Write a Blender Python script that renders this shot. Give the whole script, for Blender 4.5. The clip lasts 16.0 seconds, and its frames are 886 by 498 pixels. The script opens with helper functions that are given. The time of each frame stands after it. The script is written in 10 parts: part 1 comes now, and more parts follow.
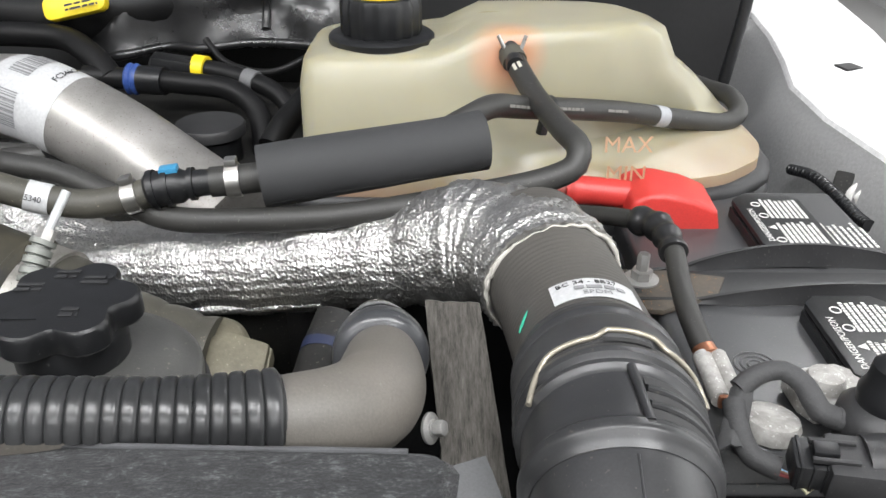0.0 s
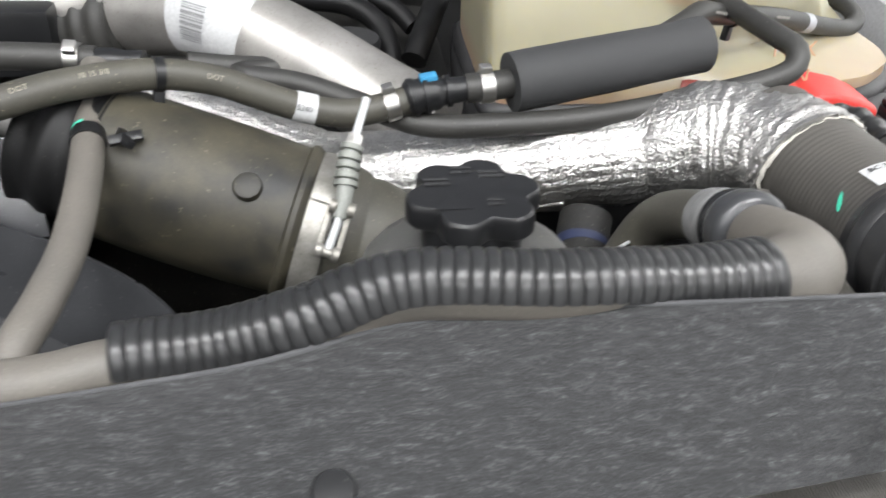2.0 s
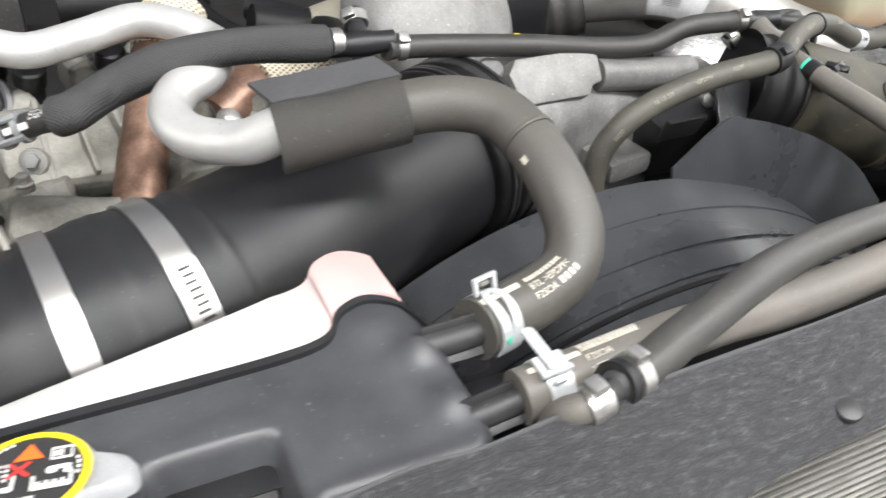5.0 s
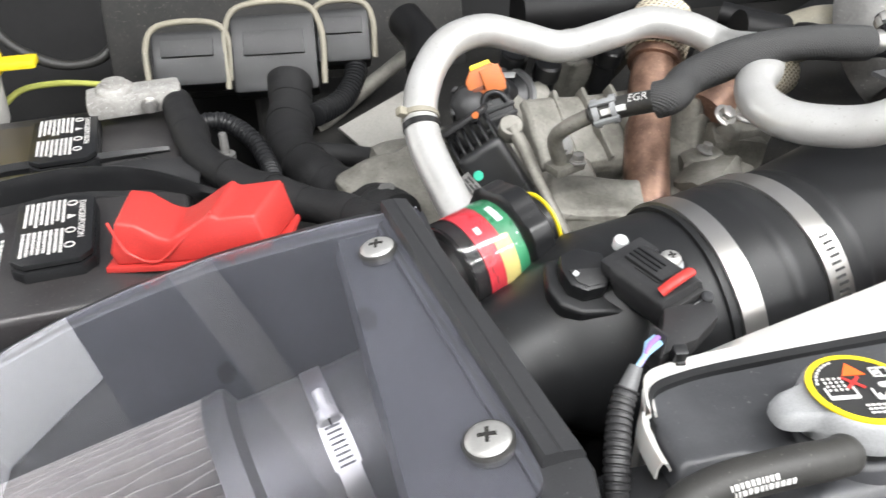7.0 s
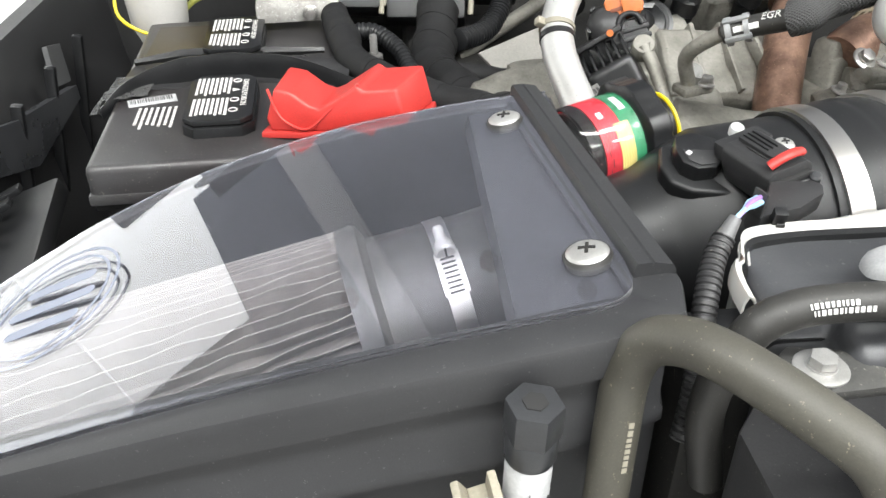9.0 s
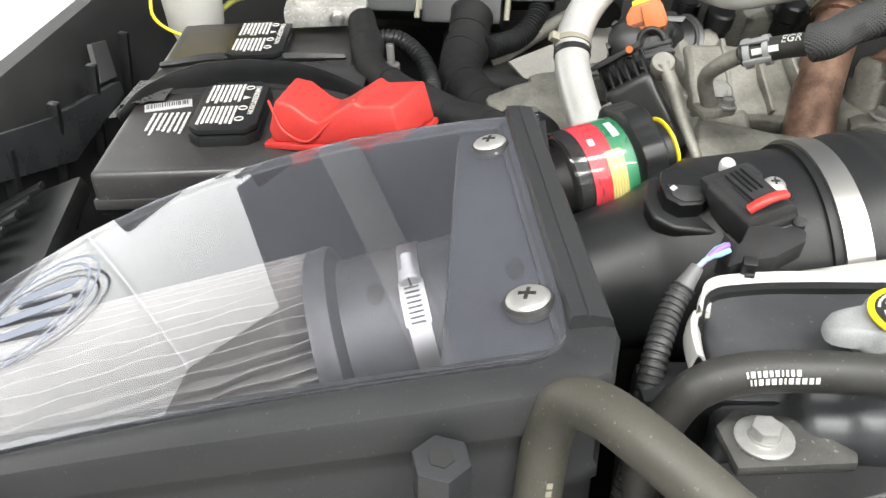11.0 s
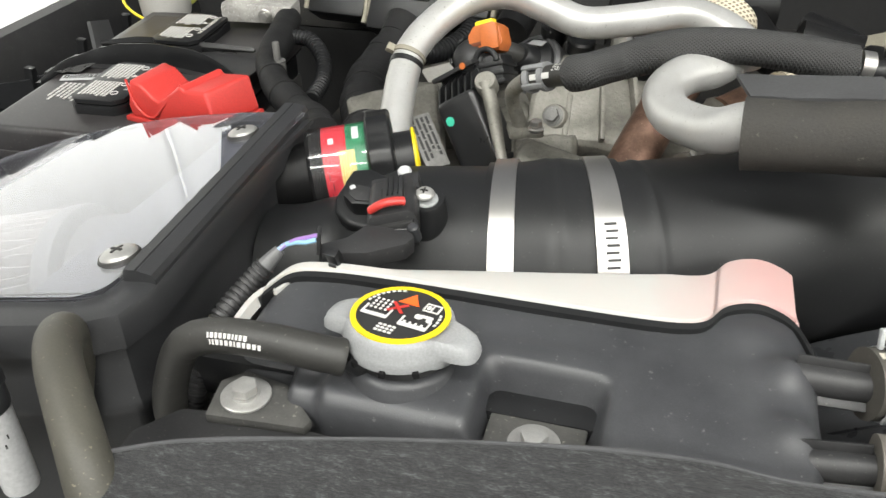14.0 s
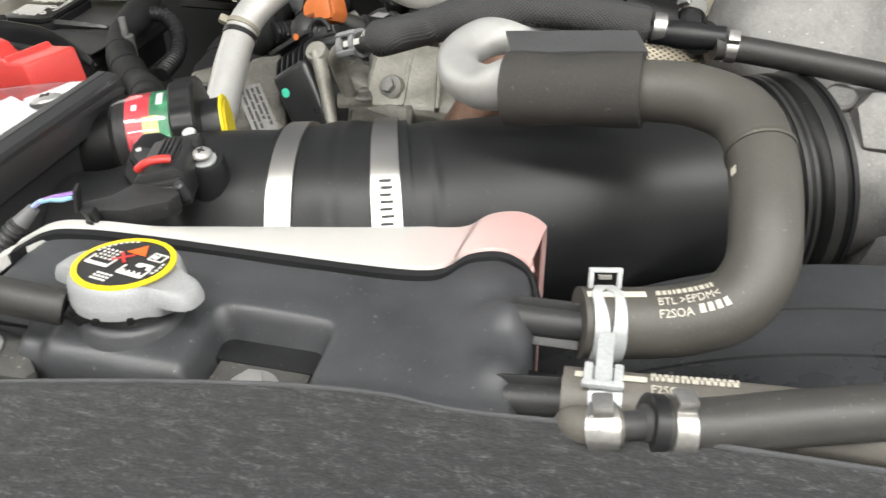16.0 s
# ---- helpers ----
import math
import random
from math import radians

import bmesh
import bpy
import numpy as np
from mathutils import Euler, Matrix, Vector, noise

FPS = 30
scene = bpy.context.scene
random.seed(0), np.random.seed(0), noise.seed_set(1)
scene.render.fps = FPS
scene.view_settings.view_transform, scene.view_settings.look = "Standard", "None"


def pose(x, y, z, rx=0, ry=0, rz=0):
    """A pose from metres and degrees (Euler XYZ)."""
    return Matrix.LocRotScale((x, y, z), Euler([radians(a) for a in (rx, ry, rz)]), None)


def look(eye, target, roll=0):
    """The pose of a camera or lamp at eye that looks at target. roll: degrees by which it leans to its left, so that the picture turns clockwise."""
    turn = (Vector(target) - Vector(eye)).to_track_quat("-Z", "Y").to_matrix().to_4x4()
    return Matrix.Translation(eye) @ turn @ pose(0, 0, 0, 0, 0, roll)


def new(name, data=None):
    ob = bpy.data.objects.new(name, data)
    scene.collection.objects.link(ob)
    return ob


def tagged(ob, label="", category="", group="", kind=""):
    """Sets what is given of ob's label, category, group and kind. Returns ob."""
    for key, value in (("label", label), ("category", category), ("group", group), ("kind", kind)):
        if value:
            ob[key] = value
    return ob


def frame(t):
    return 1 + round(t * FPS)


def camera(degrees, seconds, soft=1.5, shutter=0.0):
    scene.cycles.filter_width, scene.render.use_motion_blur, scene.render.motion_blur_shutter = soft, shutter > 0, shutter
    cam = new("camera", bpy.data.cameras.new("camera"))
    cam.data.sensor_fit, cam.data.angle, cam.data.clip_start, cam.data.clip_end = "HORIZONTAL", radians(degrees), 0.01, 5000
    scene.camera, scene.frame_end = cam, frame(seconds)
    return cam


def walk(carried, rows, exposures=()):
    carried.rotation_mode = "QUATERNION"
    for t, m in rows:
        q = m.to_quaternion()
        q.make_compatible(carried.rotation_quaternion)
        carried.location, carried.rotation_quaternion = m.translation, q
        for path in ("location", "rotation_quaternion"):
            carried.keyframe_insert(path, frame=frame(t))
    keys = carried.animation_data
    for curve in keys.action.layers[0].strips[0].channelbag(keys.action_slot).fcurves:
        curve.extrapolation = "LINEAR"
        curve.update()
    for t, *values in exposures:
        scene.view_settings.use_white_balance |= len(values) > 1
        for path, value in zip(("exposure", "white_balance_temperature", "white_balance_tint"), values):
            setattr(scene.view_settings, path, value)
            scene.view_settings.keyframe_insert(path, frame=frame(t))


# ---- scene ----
cam = camera(55.6, 16.0, shutter=0.3)
PATH = [
    (0, (-0.001, 0.027, 1.244), (0.003, 1.783, 0.287), 0.3),
    (0.5, (-0.01, 0.018, 1.243), (0.023, 1.762, 0.265), 0.6),
    (1, (-0.062, 0.002, 1.253), (0.01, 1.724, 0.238), 0.9),
    (1.5, (-0.134, 0.003, 1.254), (0.002, 1.691, 0.191), 1.5),
    (2, (-0.232, -0.005, 1.245), (-0.03, 1.65, 0.14), 1.7),
    (2.5, (-0.333, -0.02, 1.241), (-0.075, 1.604, 0.102), 1.5),
    (3, (-0.45, -0.02, 1.26), (-0.11, 1.561, 0.083), 2.3),
    (3.5, (-0.557, -0.03, 1.282), (-0.072, 1.497, 0.085), 3.3),
    (4, (-0.707, -0.034, 1.306), (-0.084, 1.444, 0.111), 3.5),
    (4.5, (-0.861, -0.027, 1.301), (-0.155, 1.441, 0.141), 2.7),
    (5, (-0.984, -0.02, 1.312), (-0.255, 1.429, 0.142), 2.9),
    (5.2, (-1.024, -0.016, 1.307), (-0.29, 1.441, 0.149), 2.3),
    (7.3, (-1.289, 0.014, 1.307), (-0.978, 1.641, 0.186), -1.2),
    (7.5, (-1.29, 0.007, 1.306), (-1.026, 1.641, 0.185), -1.5),
    (8, (-1.281, -0.022, 1.29), (-1.096, 1.617, 0.16), -1.8),
    (8.5, (-1.279, -0.06, 1.266), (-1.149, 1.593, 0.147), -1.3),
    (8.7, (-1.291, -0.071, 1.26), (-1.171, 1.585, 0.145), -0.8),
    (11, (-1.22, -0.049, 1.274), (-1.321, 1.593, 0.136), -1.6),
    (11.5, (-1.194, -0.047, 1.279), (-1.337, 1.59, 0.139), -1.7),
    (12, (-1.129, -0.054, 1.283), (-1.326, 1.579, 0.146), -1.7),
    (12.5, (-1.037, -0.068, 1.279), (-1.333, 1.562, 0.159), -2.0),
    (13, (-0.986, -0.072, 1.276), (-1.37, 1.55, 0.17), -1.8),
    (13.5, (-0.958, -0.066, 1.287), (-1.4, 1.538, 0.177), -0.9),
    (14, (-0.922, -0.059, 1.291), (-1.391, 1.533, 0.174), -1.0),
    (14.5, (-0.9, -0.053, 1.283), (-1.394, 1.528, 0.162), -1.5),
    (15, (-0.867, -0.048, 1.275), (-1.34, 1.542, 0.158), -1.2),
    (15.5, (-0.839, -0.047, 1.273), (-1.291, 1.547, 0.153), -1.1),
    (16, (-0.803, -0.045, 1.272), (-1.205, 1.56, 0.148), -0.6),
]
# the exposure adapts along the walk
EXPOSURES = [(0, -0.36, 6500, 10), (1.5, -0.38, 6500, 10), (2.0, -0.14, 6520, 10), (2.5, 0.22, 6550, 10), (3.2, 0.36, 6540, 10), (4.5, 0.33, 6540, 10), (5.2, 0.0, 6600, 10), (7.4, 0.08, 6550, 10), (8.5, 0.16, 6600, 8), (11, 0.03, 6750, 7), (12.5, -0.27, 6820, 6), (14.5, -0.4, 6850, 7), (16, -0.3, 6820, 8)]
walk(cam, [(t, look(eye, target, roll)) for t, eye, target, roll in PATH], EXPOSURES)

# ---- light: a garage with assumed ceiling panels and added fill lamps by the walls ----
world = bpy.data.worlds.new("garage_air")
world.use_nodes = True
world.node_tree.nodes["Background"].inputs[0].default_value = (0.93, 0.96, 1.0, 1)
world.node_tree.nodes["Background"].inputs[1].default_value = 0.04
scene.world = world
scene.view_settings.exposure = 0.0


def area_lamp(name, eye, target, width, height, watts, colour=(1, 1, 1)):
    data = bpy.data.lights.new(name, "AREA")
    data.shape, data.size, data.size_y, data.energy, data.color = "RECTANGLE", width, height, watts, colour
    lamp = new(name, data)
    lamp.matrix_world = look(eye, target)
    return lamp


# assumed panels; the rear row lifts the walls, the right column its side
for lx in (-2.4, -0.6, 1.2):
    for ly in (-2.6, -0.7, 2.4):
        area_lamp("ceiling_lamp", (lx, ly, 3.3), (lx, ly, 0), 1.3, 0.4, 98 if lx > 0 else 76, (0.985, 0.99, 1.0))
# added lamps at the solid far walls, for a white reflection in the lid
area_lamp("north_fill", (-3.97, 5.9, 1.75), (-3.97, 0, 1.75), 3.98, 3.35, 70, (0.97, 0.99, 1.0))
area_lamp("west_fill", (-5.95, 3.45, 1.75), (0, 3.45, 1.75), 4.95, 3.35, 76, (0.97, 0.99, 1.0))
# added fills for the right side and the front; these walls are solid
area_lamp("east_fill", (2.9, 1.2, 1.7), (-1, 1.2, 1.2), 4.0, 2.6, 64, (0.97, 0.99, 1.0))
area_lamp("front_fill", (-0.6, -4.6, 1.9), (-0.6, 0, 1.0), 4.2, 2.4, 30, (0.95, 0.98, 1.0))

# ---- materials ----
def shader(name):
    m = bpy.data.materials.new(name)
    m.use_nodes = True
    nt = m.node_tree
    return m, nt, nt.nodes["Principled BSDF"]


def add(nt, kind, **settings):
    n = nt.nodes.new(kind)
    for key, value in settings.items():
        if key == "ins":
            for k, v in value.items():
                n.inputs[k].default_value = v
        elif key == "ramp":
            els = n.color_ramp.elements
            while len(els) < len(value):
                els.new(0.5)
            for e, (p, c) in zip(els, value):
                e.position, e.color = p, (*c, 1) if len(c) == 3 else (c[0], c[0], c[0], 1)
        elif key == "blend_type":
            n.blend_type = value
        elif key == "data_type":
            n.data_type = value
        elif key == "operation":
            n.operation = value
        elif key == "wave_type":
            n.wave_type = value
        elif key == "bands_direction":
            n.bands_direction = value
        elif key == "feature":
            n.feature = value
        elif key == "offset":
            n.offset = value
    return n


def surface(name, colour, rough=0.5, metal=0.0, second=None, patch=18.0, grain=600.0, bump=0.15, spread=0.5, gloss_var=0.15, spec=0.5, speck=None, speck_amount=0.0, speck_scale=430.0):
    """A material with broad patches, fine grain, specks of dust and a little relief, in metres."""
    m, nt, b = shader(name)
    link = nt.links.new
    co = add(nt, "ShaderNodeTexCoord")
    big = add(nt, "ShaderNodeTexNoise", ins={"Scale": patch, "Detail": 5.0, "Roughness": 0.62})
    fine = add(nt, "ShaderNodeTexNoise", ins={"Scale": grain, "Detail": 3.0, "Roughness": 0.6})
    link(co.outputs["Object"], big.inputs["Vector"])
    link(co.outputs["Object"], fine.inputs["Vector"])
    second = second or tuple(c * 0.6 for c in colour)
    lo, hi = 0.5 - 0.5 * spread, 0.5 + 0.5 * spread
    ramp = add(nt, "ShaderNodeValToRGB", ramp=[(max(lo, 0.02), second), (min(hi, 0.98), colour)])
    link(big.outputs["Fac"], ramp.inputs["Fac"])
    mix = add(nt, "ShaderNodeMix", data_type="RGBA", blend_type="MULTIPLY", ins={0: 0.55})
    tone = add(nt, "ShaderNodeValToRGB", ramp=[(0.25, (0.7,)), (0.7, (1.12,))])
    link(fine.outputs["Fac"], tone.inputs["Fac"])
    link(ramp.outputs["Color"], mix.inputs["A"])
    link(tone.outputs["Color"], mix.inputs["B"])
    last = mix.outputs["Result"]
    if speck_amount:
        dots = add(nt, "ShaderNodeTexNoise", ins={"Scale": speck_scale, "Detail": 2.0, "Roughness": 0.7})
        link(co.outputs["Object"], dots.inputs["Vector"])
        cut = add(nt, "ShaderNodeValToRGB", ramp=[(0.68 - speck_amount * 0.3, (0.0,)), (0.76 - speck_amount * 0.3, (1.0,))])
        link(dots.outputs["Fac"], cut.inputs["Fac"])
        over = add(nt, "ShaderNodeMix", data_type="RGBA")
        over.inputs["B"].default_value = (*speck, 1)
        link(cut.outputs["Color"], over.inputs[0])
        link(last, over.inputs["A"])
        last = over.outputs["Result"]
    link(last, b.inputs["Base Color"])
    gl = add(nt, "ShaderNodeMapRange", ins={"To Min": max(rough - gloss_var, 0.03), "To Max": min(rough + gloss_var, 1.0)})
    link(big.outputs["Fac"], gl.inputs["Value"])
    link(gl.outputs["Result"], b.inputs["Roughness"])
    b.inputs["Metallic"].default_value = metal
    b.inputs["Specular IOR Level"].default_value = spec
    if bump:
        bp = add(nt, "ShaderNodeBump", ins={"Strength": bump, "Distance": 0.0006})
        link(fine.outputs["Fac"], bp.inputs["Height"])
        link(bp.outputs["Normal"], b.inputs["Normal"])
    return m


def plain(name, colour, rough=0.5, metal=0.0, spec=0.5):
    m, nt, b = shader(name)
    b.inputs["Base Color"].default_value = (*colour, 1)
    b.inputs["Roughness"].default_value = rough
    b.inputs["Metallic"].default_value = metal
    b.inputs["Specular IOR Level"].default_value = spec
    return m


RUBBER = surface("dusty_black_rubber", (0.033, 0.0322, 0.0295), 0.52, second=(0.02, 0.0196, 0.0185), patch=30, grain=900, speck=(0.1, 0.095, 0.085), speck_amount=0.05)
RUBBER_OLIVE = surface("dusty_olive_rubber", (0.075, 0.071, 0.056), 0.55, second=(0.04, 0.038, 0.032), patch=24, grain=900, speck=(0.2, 0.18, 0.13), speck_amount=0.05)
RUBBER_BROWN = surface("brown_weathered_rubber", (0.138, 0.125, 0.108), 0.55, second=(0.092, 0.086, 0.077), patch=16, grain=900, speck=(0.165, 0.155, 0.138), speck_amount=0.02)
BOOT = surface("dirty_rubber_boot", (0.06, 0.053, 0.034), 0.56, second=(0.009, 0.0095, 0.0092), patch=15, spread=0.3, grain=800, speck=(0.11, 0.1, 0.07), speck_amount=0.05, speck_scale=220)
SHELL = surface("satin_black_tank_shell", (0.062, 0.0635, 0.068), 0.4, second=(0.034, 0.035, 0.0385), patch=16, spread=0.34, grain=1200, bump=0.14, gloss_var=0.16, speck=(0.11, 0.11, 0.11), speck_amount=0.05, speck_scale=260)
HOSE_DARK = surface("dark_brown_hose_rubber", (0.078, 0.073, 0.064), 0.52, second=(0.052, 0.049, 0.043), patch=14, grain=900, speck=(0.13, 0.12, 0.1), speck_amount=0.02)
FOAM = surface("black_foam", (0.034, 0.0345, 0.036), 0.75, second=(0.026, 0.027, 0.028), patch=20, grain=1400, bump=0.3)
WRAP_FOAM = surface("crumbling_black_foam", (0.04, 0.0375, 0.033), 0.8, second=(0.023, 0.022, 0.0205), patch=34, grain=700, bump=0.6, speck=(0.075, 0.07, 0.06), speck_amount=0.06, speck_scale=300)
PLASTIC = surface("black_plastic", (0.013, 0.0134, 0.0145), 0.36, second=(0.008, 0.0083, 0.009), patch=20, grain=1200, bump=0.12, spec=0.4, speck=(0.06, 0.06, 0.058), speck_amount=0.015)
PLASTIC_DUSTY = surface("dusty_black_plastic", (0.038, 0.038, 0.039), 0.45, second=(0.018, 0.018, 0.019), patch=18, grain=900, spec=0.4, speck=(0.09, 0.087, 0.08), speck_amount=0.05)
PLASTIC_GREY = surface("grey_plastic", (0.13, 0.131, 0.134), 0.45, second=(0.1, 0.101, 0.103), patch=25, grain=900)
SHROUD = surface("dusty_shroud_plastic", (0.048, 0.0495, 0.053), 0.28, second=(0.018, 0.019, 0.021), patch=9, spread=0.36, grain=900, bump=0.08, speck=(0.1, 0.1, 0.1), speck_amount=0.03)
# black rubber; on the rear hoses its extra darkness stands for shade
BLACK_RUBBER = surface("black_shaded_rubber", (0.008, 0.008, 0.0083), 0.45, second=(0.0045, 0.0045, 0.0047), patch=22, grain=900, spec=0.22, speck=(0.04, 0.04, 0.038), speck_amount=0.03)
BATTERY_TOP = surface("black_battery_plastic", (0.042, 0.0422, 0.043), 0.34, second=(0.02, 0.0163, 0.017), patch=12, grain=900, bump=0.14, gloss_var=0.16, speck=(0.12, 0.115, 0.1), speck_amount=0.1)
BOX_RIM = surface("dull_black_housing", (0.03, 0.0305, 0.0325), 0.5, second=(0.019, 0.0195, 0.021), patch=12, grain=1100, bump=0.18, speck=(0.075, 0.075, 0.075), speck_amount=0.03)
SATIN = surface("satin_black_pipe", (0.013, 0.0135, 0.0145), 0.45, second=(0.009, 0.0094, 0.01), patch=12, grain=1000, bump=0.05, spec=0.38, speck=(0.04, 0.04, 0.04), speck_amount=0.012)
# near-black that paints the shade in gaps, grooves, holes and below the engine
SHADE_BLACK = surface("recess_shade_black", (0.008, 0.008, 0.0085), 0.9, patch=10, grain=200, spec=0.2)
DARK_METAL = surface("dark_dirty_metal", (0.03, 0.029, 0.027), 0.65, 0.1, second=(0.01, 0.01, 0.01), patch=25, grain=400, spec=0.3, speck=(0.14, 0.13, 0.11), speck_amount=0.07)
CAST = surface("cast_aluminium", (0.225, 0.222, 0.215), 0.5, 0.4, second=(0.12, 0.118, 0.113), patch=45, grain=420, bump=0.8, speck=(0.4, 0.4, 0.39), speck_amount=0.05, speck_scale=380)
DIRTY_STEEL = surface("dirty_steel_clamp", (0.36, 0.35, 0.325), 0.42, 0.6, second=(0.19, 0.18, 0.16), patch=70, grain=600, bump=0.2, speck=(0.12, 0.11, 0.09), speck_amount=0.06)
CAST_DIRTY = surface("dirty_cast_aluminium", (0.3, 0.29, 0.26), 0.52, 0.4, second=(0.11, 0.105, 0.088), patch=24, grain=300, bump=0.9, spread=0.4, speck=(0.07, 0.065, 0.055), speck_amount=0.1, speck_scale=520)
ALU = surface("bright_aluminium_pipe", (0.56, 0.56, 0.55), 0.36, 0.4, second=(0.42, 0.415, 0.4), patch=26, grain=2500, bump=0.06, speck=(0.22, 0.2, 0.18), speck_amount=0.05)
ALU_SPOTTED = surface("spotted_aluminium_pipe", (0.42, 0.405, 0.385), 0.4, 0.65, second=(0.29, 0.28, 0.262), patch=22, spread=0.36, grain=1500, bump=0.12, speck=(0.14, 0.115, 0.09), speck_amount=0.16, speck_scale=700)
BOLT = surface("dull_zinc_bolt", (0.5, 0.495, 0.48), 0.38, 0.6, second=(0.38, 0.375, 0.36), patch=120, grain=2000, bump=0.05)
STEEL = surface("zinc_plated_steel", (0.58, 0.57, 0.55), 0.32, 0.9, second=(0.42, 0.41, 0.39), patch=60, grain=500, bump=0.1)
BAND = surface("stainless_band", (0.56, 0.55, 0.53), 0.36, 1.0, second=(0.5, 0.49, 0.47), patch=20, grain=3500, bump=0.03)
ZINC = surface("pale_zinc_clip", (0.55, 0.565, 0.57), 0.42, 0.3, second=(0.43, 0.445, 0.45), patch=80, grain=600)
LEAD = surface("oxidised_lead", (0.5, 0.49, 0.465), 0.6, 0.3, second=(0.24, 0.23, 0.215), patch=70, grain=300, bump=0.6, speck=(0.68, 0.68, 0.66), speck_amount=0.2)
RUST = surface("heat_browned_exhaust", (0.36, 0.22, 0.16), 0.4, 0.6, second=(0.13, 0.075, 0.055), patch=34, spread=0.3, grain=350, bump=0.2, speck=(0.42, 0.3, 0.2), speck_amount=0.1)
COPPER = surface("bare_copper", (0.55, 0.25, 0.15), 0.4, 0.9, patch=120, grain=800)
RED = surface("red_plastic", (0.56, 0.045, 0.038), 0.38, second=(0.46, 0.033, 0.028), patch=25, grain=900, bump=0.05, speck=(0.35, 0.09, 0.06), speck_amount=0.02)
ORANGE = surface("orange_connector", (0.55, 0.15, 0.035), 0.45, patch=50, grain=900, bump=0.05, second=(0.42, 0.11, 0.025))
YELLOW = surface("yellow_plastic", (0.85, 0.66, 0.02), 0.4, second=(0.72, 0.54, 0.015), patch=50, grain=900, bump=0.05)
BLUE = surface("blue_plastic", (0.05, 0.28, 0.5), 0.4, patch=60, grain=900, bump=0.05)
PURPLE = plain("purple_wire", (0.28, 0.16, 0.42), 0.4)
PALE_BLUE = plain("pale_blue_wire", (0.25, 0.45, 0.62), 0.4)
LABEL = surface("white_label", (0.5, 0.505, 0.51), 0.45, second=(0.42, 0.425, 0.43), patch=30, grain=400, bump=0.02)
# black for print, and for the shade painted into slots and holes
INK = plain("black_ink", (0.02, 0.02, 0.02), 0.6)
GREY_INK = plain("grey_barcode_ink", (0.2, 0.2, 0.205), 0.6)
WHITE_INK = plain("white_ink", (0.6, 0.595, 0.575), 0.6)
FADED_INK = plain("faded_pale_ink", (0.5, 0.47, 0.4), 0.7)
GREEN_INK = plain("green_marker", (0.05, 0.5, 0.33), 0.5)
GREEN = surface("green_label", (0.02, 0.17, 0.075), 0.3, patch=40, grain=600, bump=0.0)
RED_LABEL = surface("red_label", (0.4, 0.025, 0.035), 0.3, patch=40, grain=600, bump=0.0, second=(0.34, 0.02, 0.03))
WHITE_PAINT = surface("white_car_paint", (0.8, 0.8, 0.8), 0.25, second=(0.77, 0.77, 0.77), patch=3, grain=200, bump=0.0)
PRIMER = surface("grey_inner_panel", (0.3, 0.3, 0.3), 0.45, second=(0.25, 0.25, 0.25), patch=6, grain=300, bump=0.08, speck=(0.4, 0.4, 0.38), speck_amount=0.03)
# unseen ceiling and front wall, greyed to cut bounced light and reflections
CEILING = surface("dimmed_ceiling_grey", (0.3, 0.3, 0.3), 0.8, second=(0.24, 0.24, 0.24), patch=1.5, grain=60, bump=0.1)
DIM_WALL = surface("dimmed_wall_grey", (0.3, 0.3, 0.295), 0.8, second=(0.25, 0.25, 0.245), patch=1.5, grain=60, bump=0.1)
WALL = surface("white_painted_wall", (0.82, 0.82, 0.81), 0.7, second=(0.79, 0.79, 0.78), patch=1.5, grain=60, bump=0.1)
KERB = surface("grey_painted_skirting", (0.36, 0.36, 0.36), 0.6, second=(0.32, 0.32, 0.32), patch=3, grain=60, bump=0.1)
CONCRETE = surface("grey_coated_concrete", (0.34, 0.336, 0.33), 0.4, second=(0.28, 0.276, 0.27), patch=1.2, grain=90, bump=0.15, speck=(0.5, 0.5, 0.49), speck_amount=0.03)
CREAM = surface("milky_white_plastic", (0.47, 0.46, 0.44), 0.45, second=(0.42, 0.41, 0.39), patch=18, grain=900, bump=0.05)
TAN = surface("tan_dusty_plastic", (0.3, 0.275, 0.21), 0.6, second=(0.2, 0.185, 0.15), patch=20, grain=600, speck=(0.4, 0.38, 0.32), speck_amount=0.1)


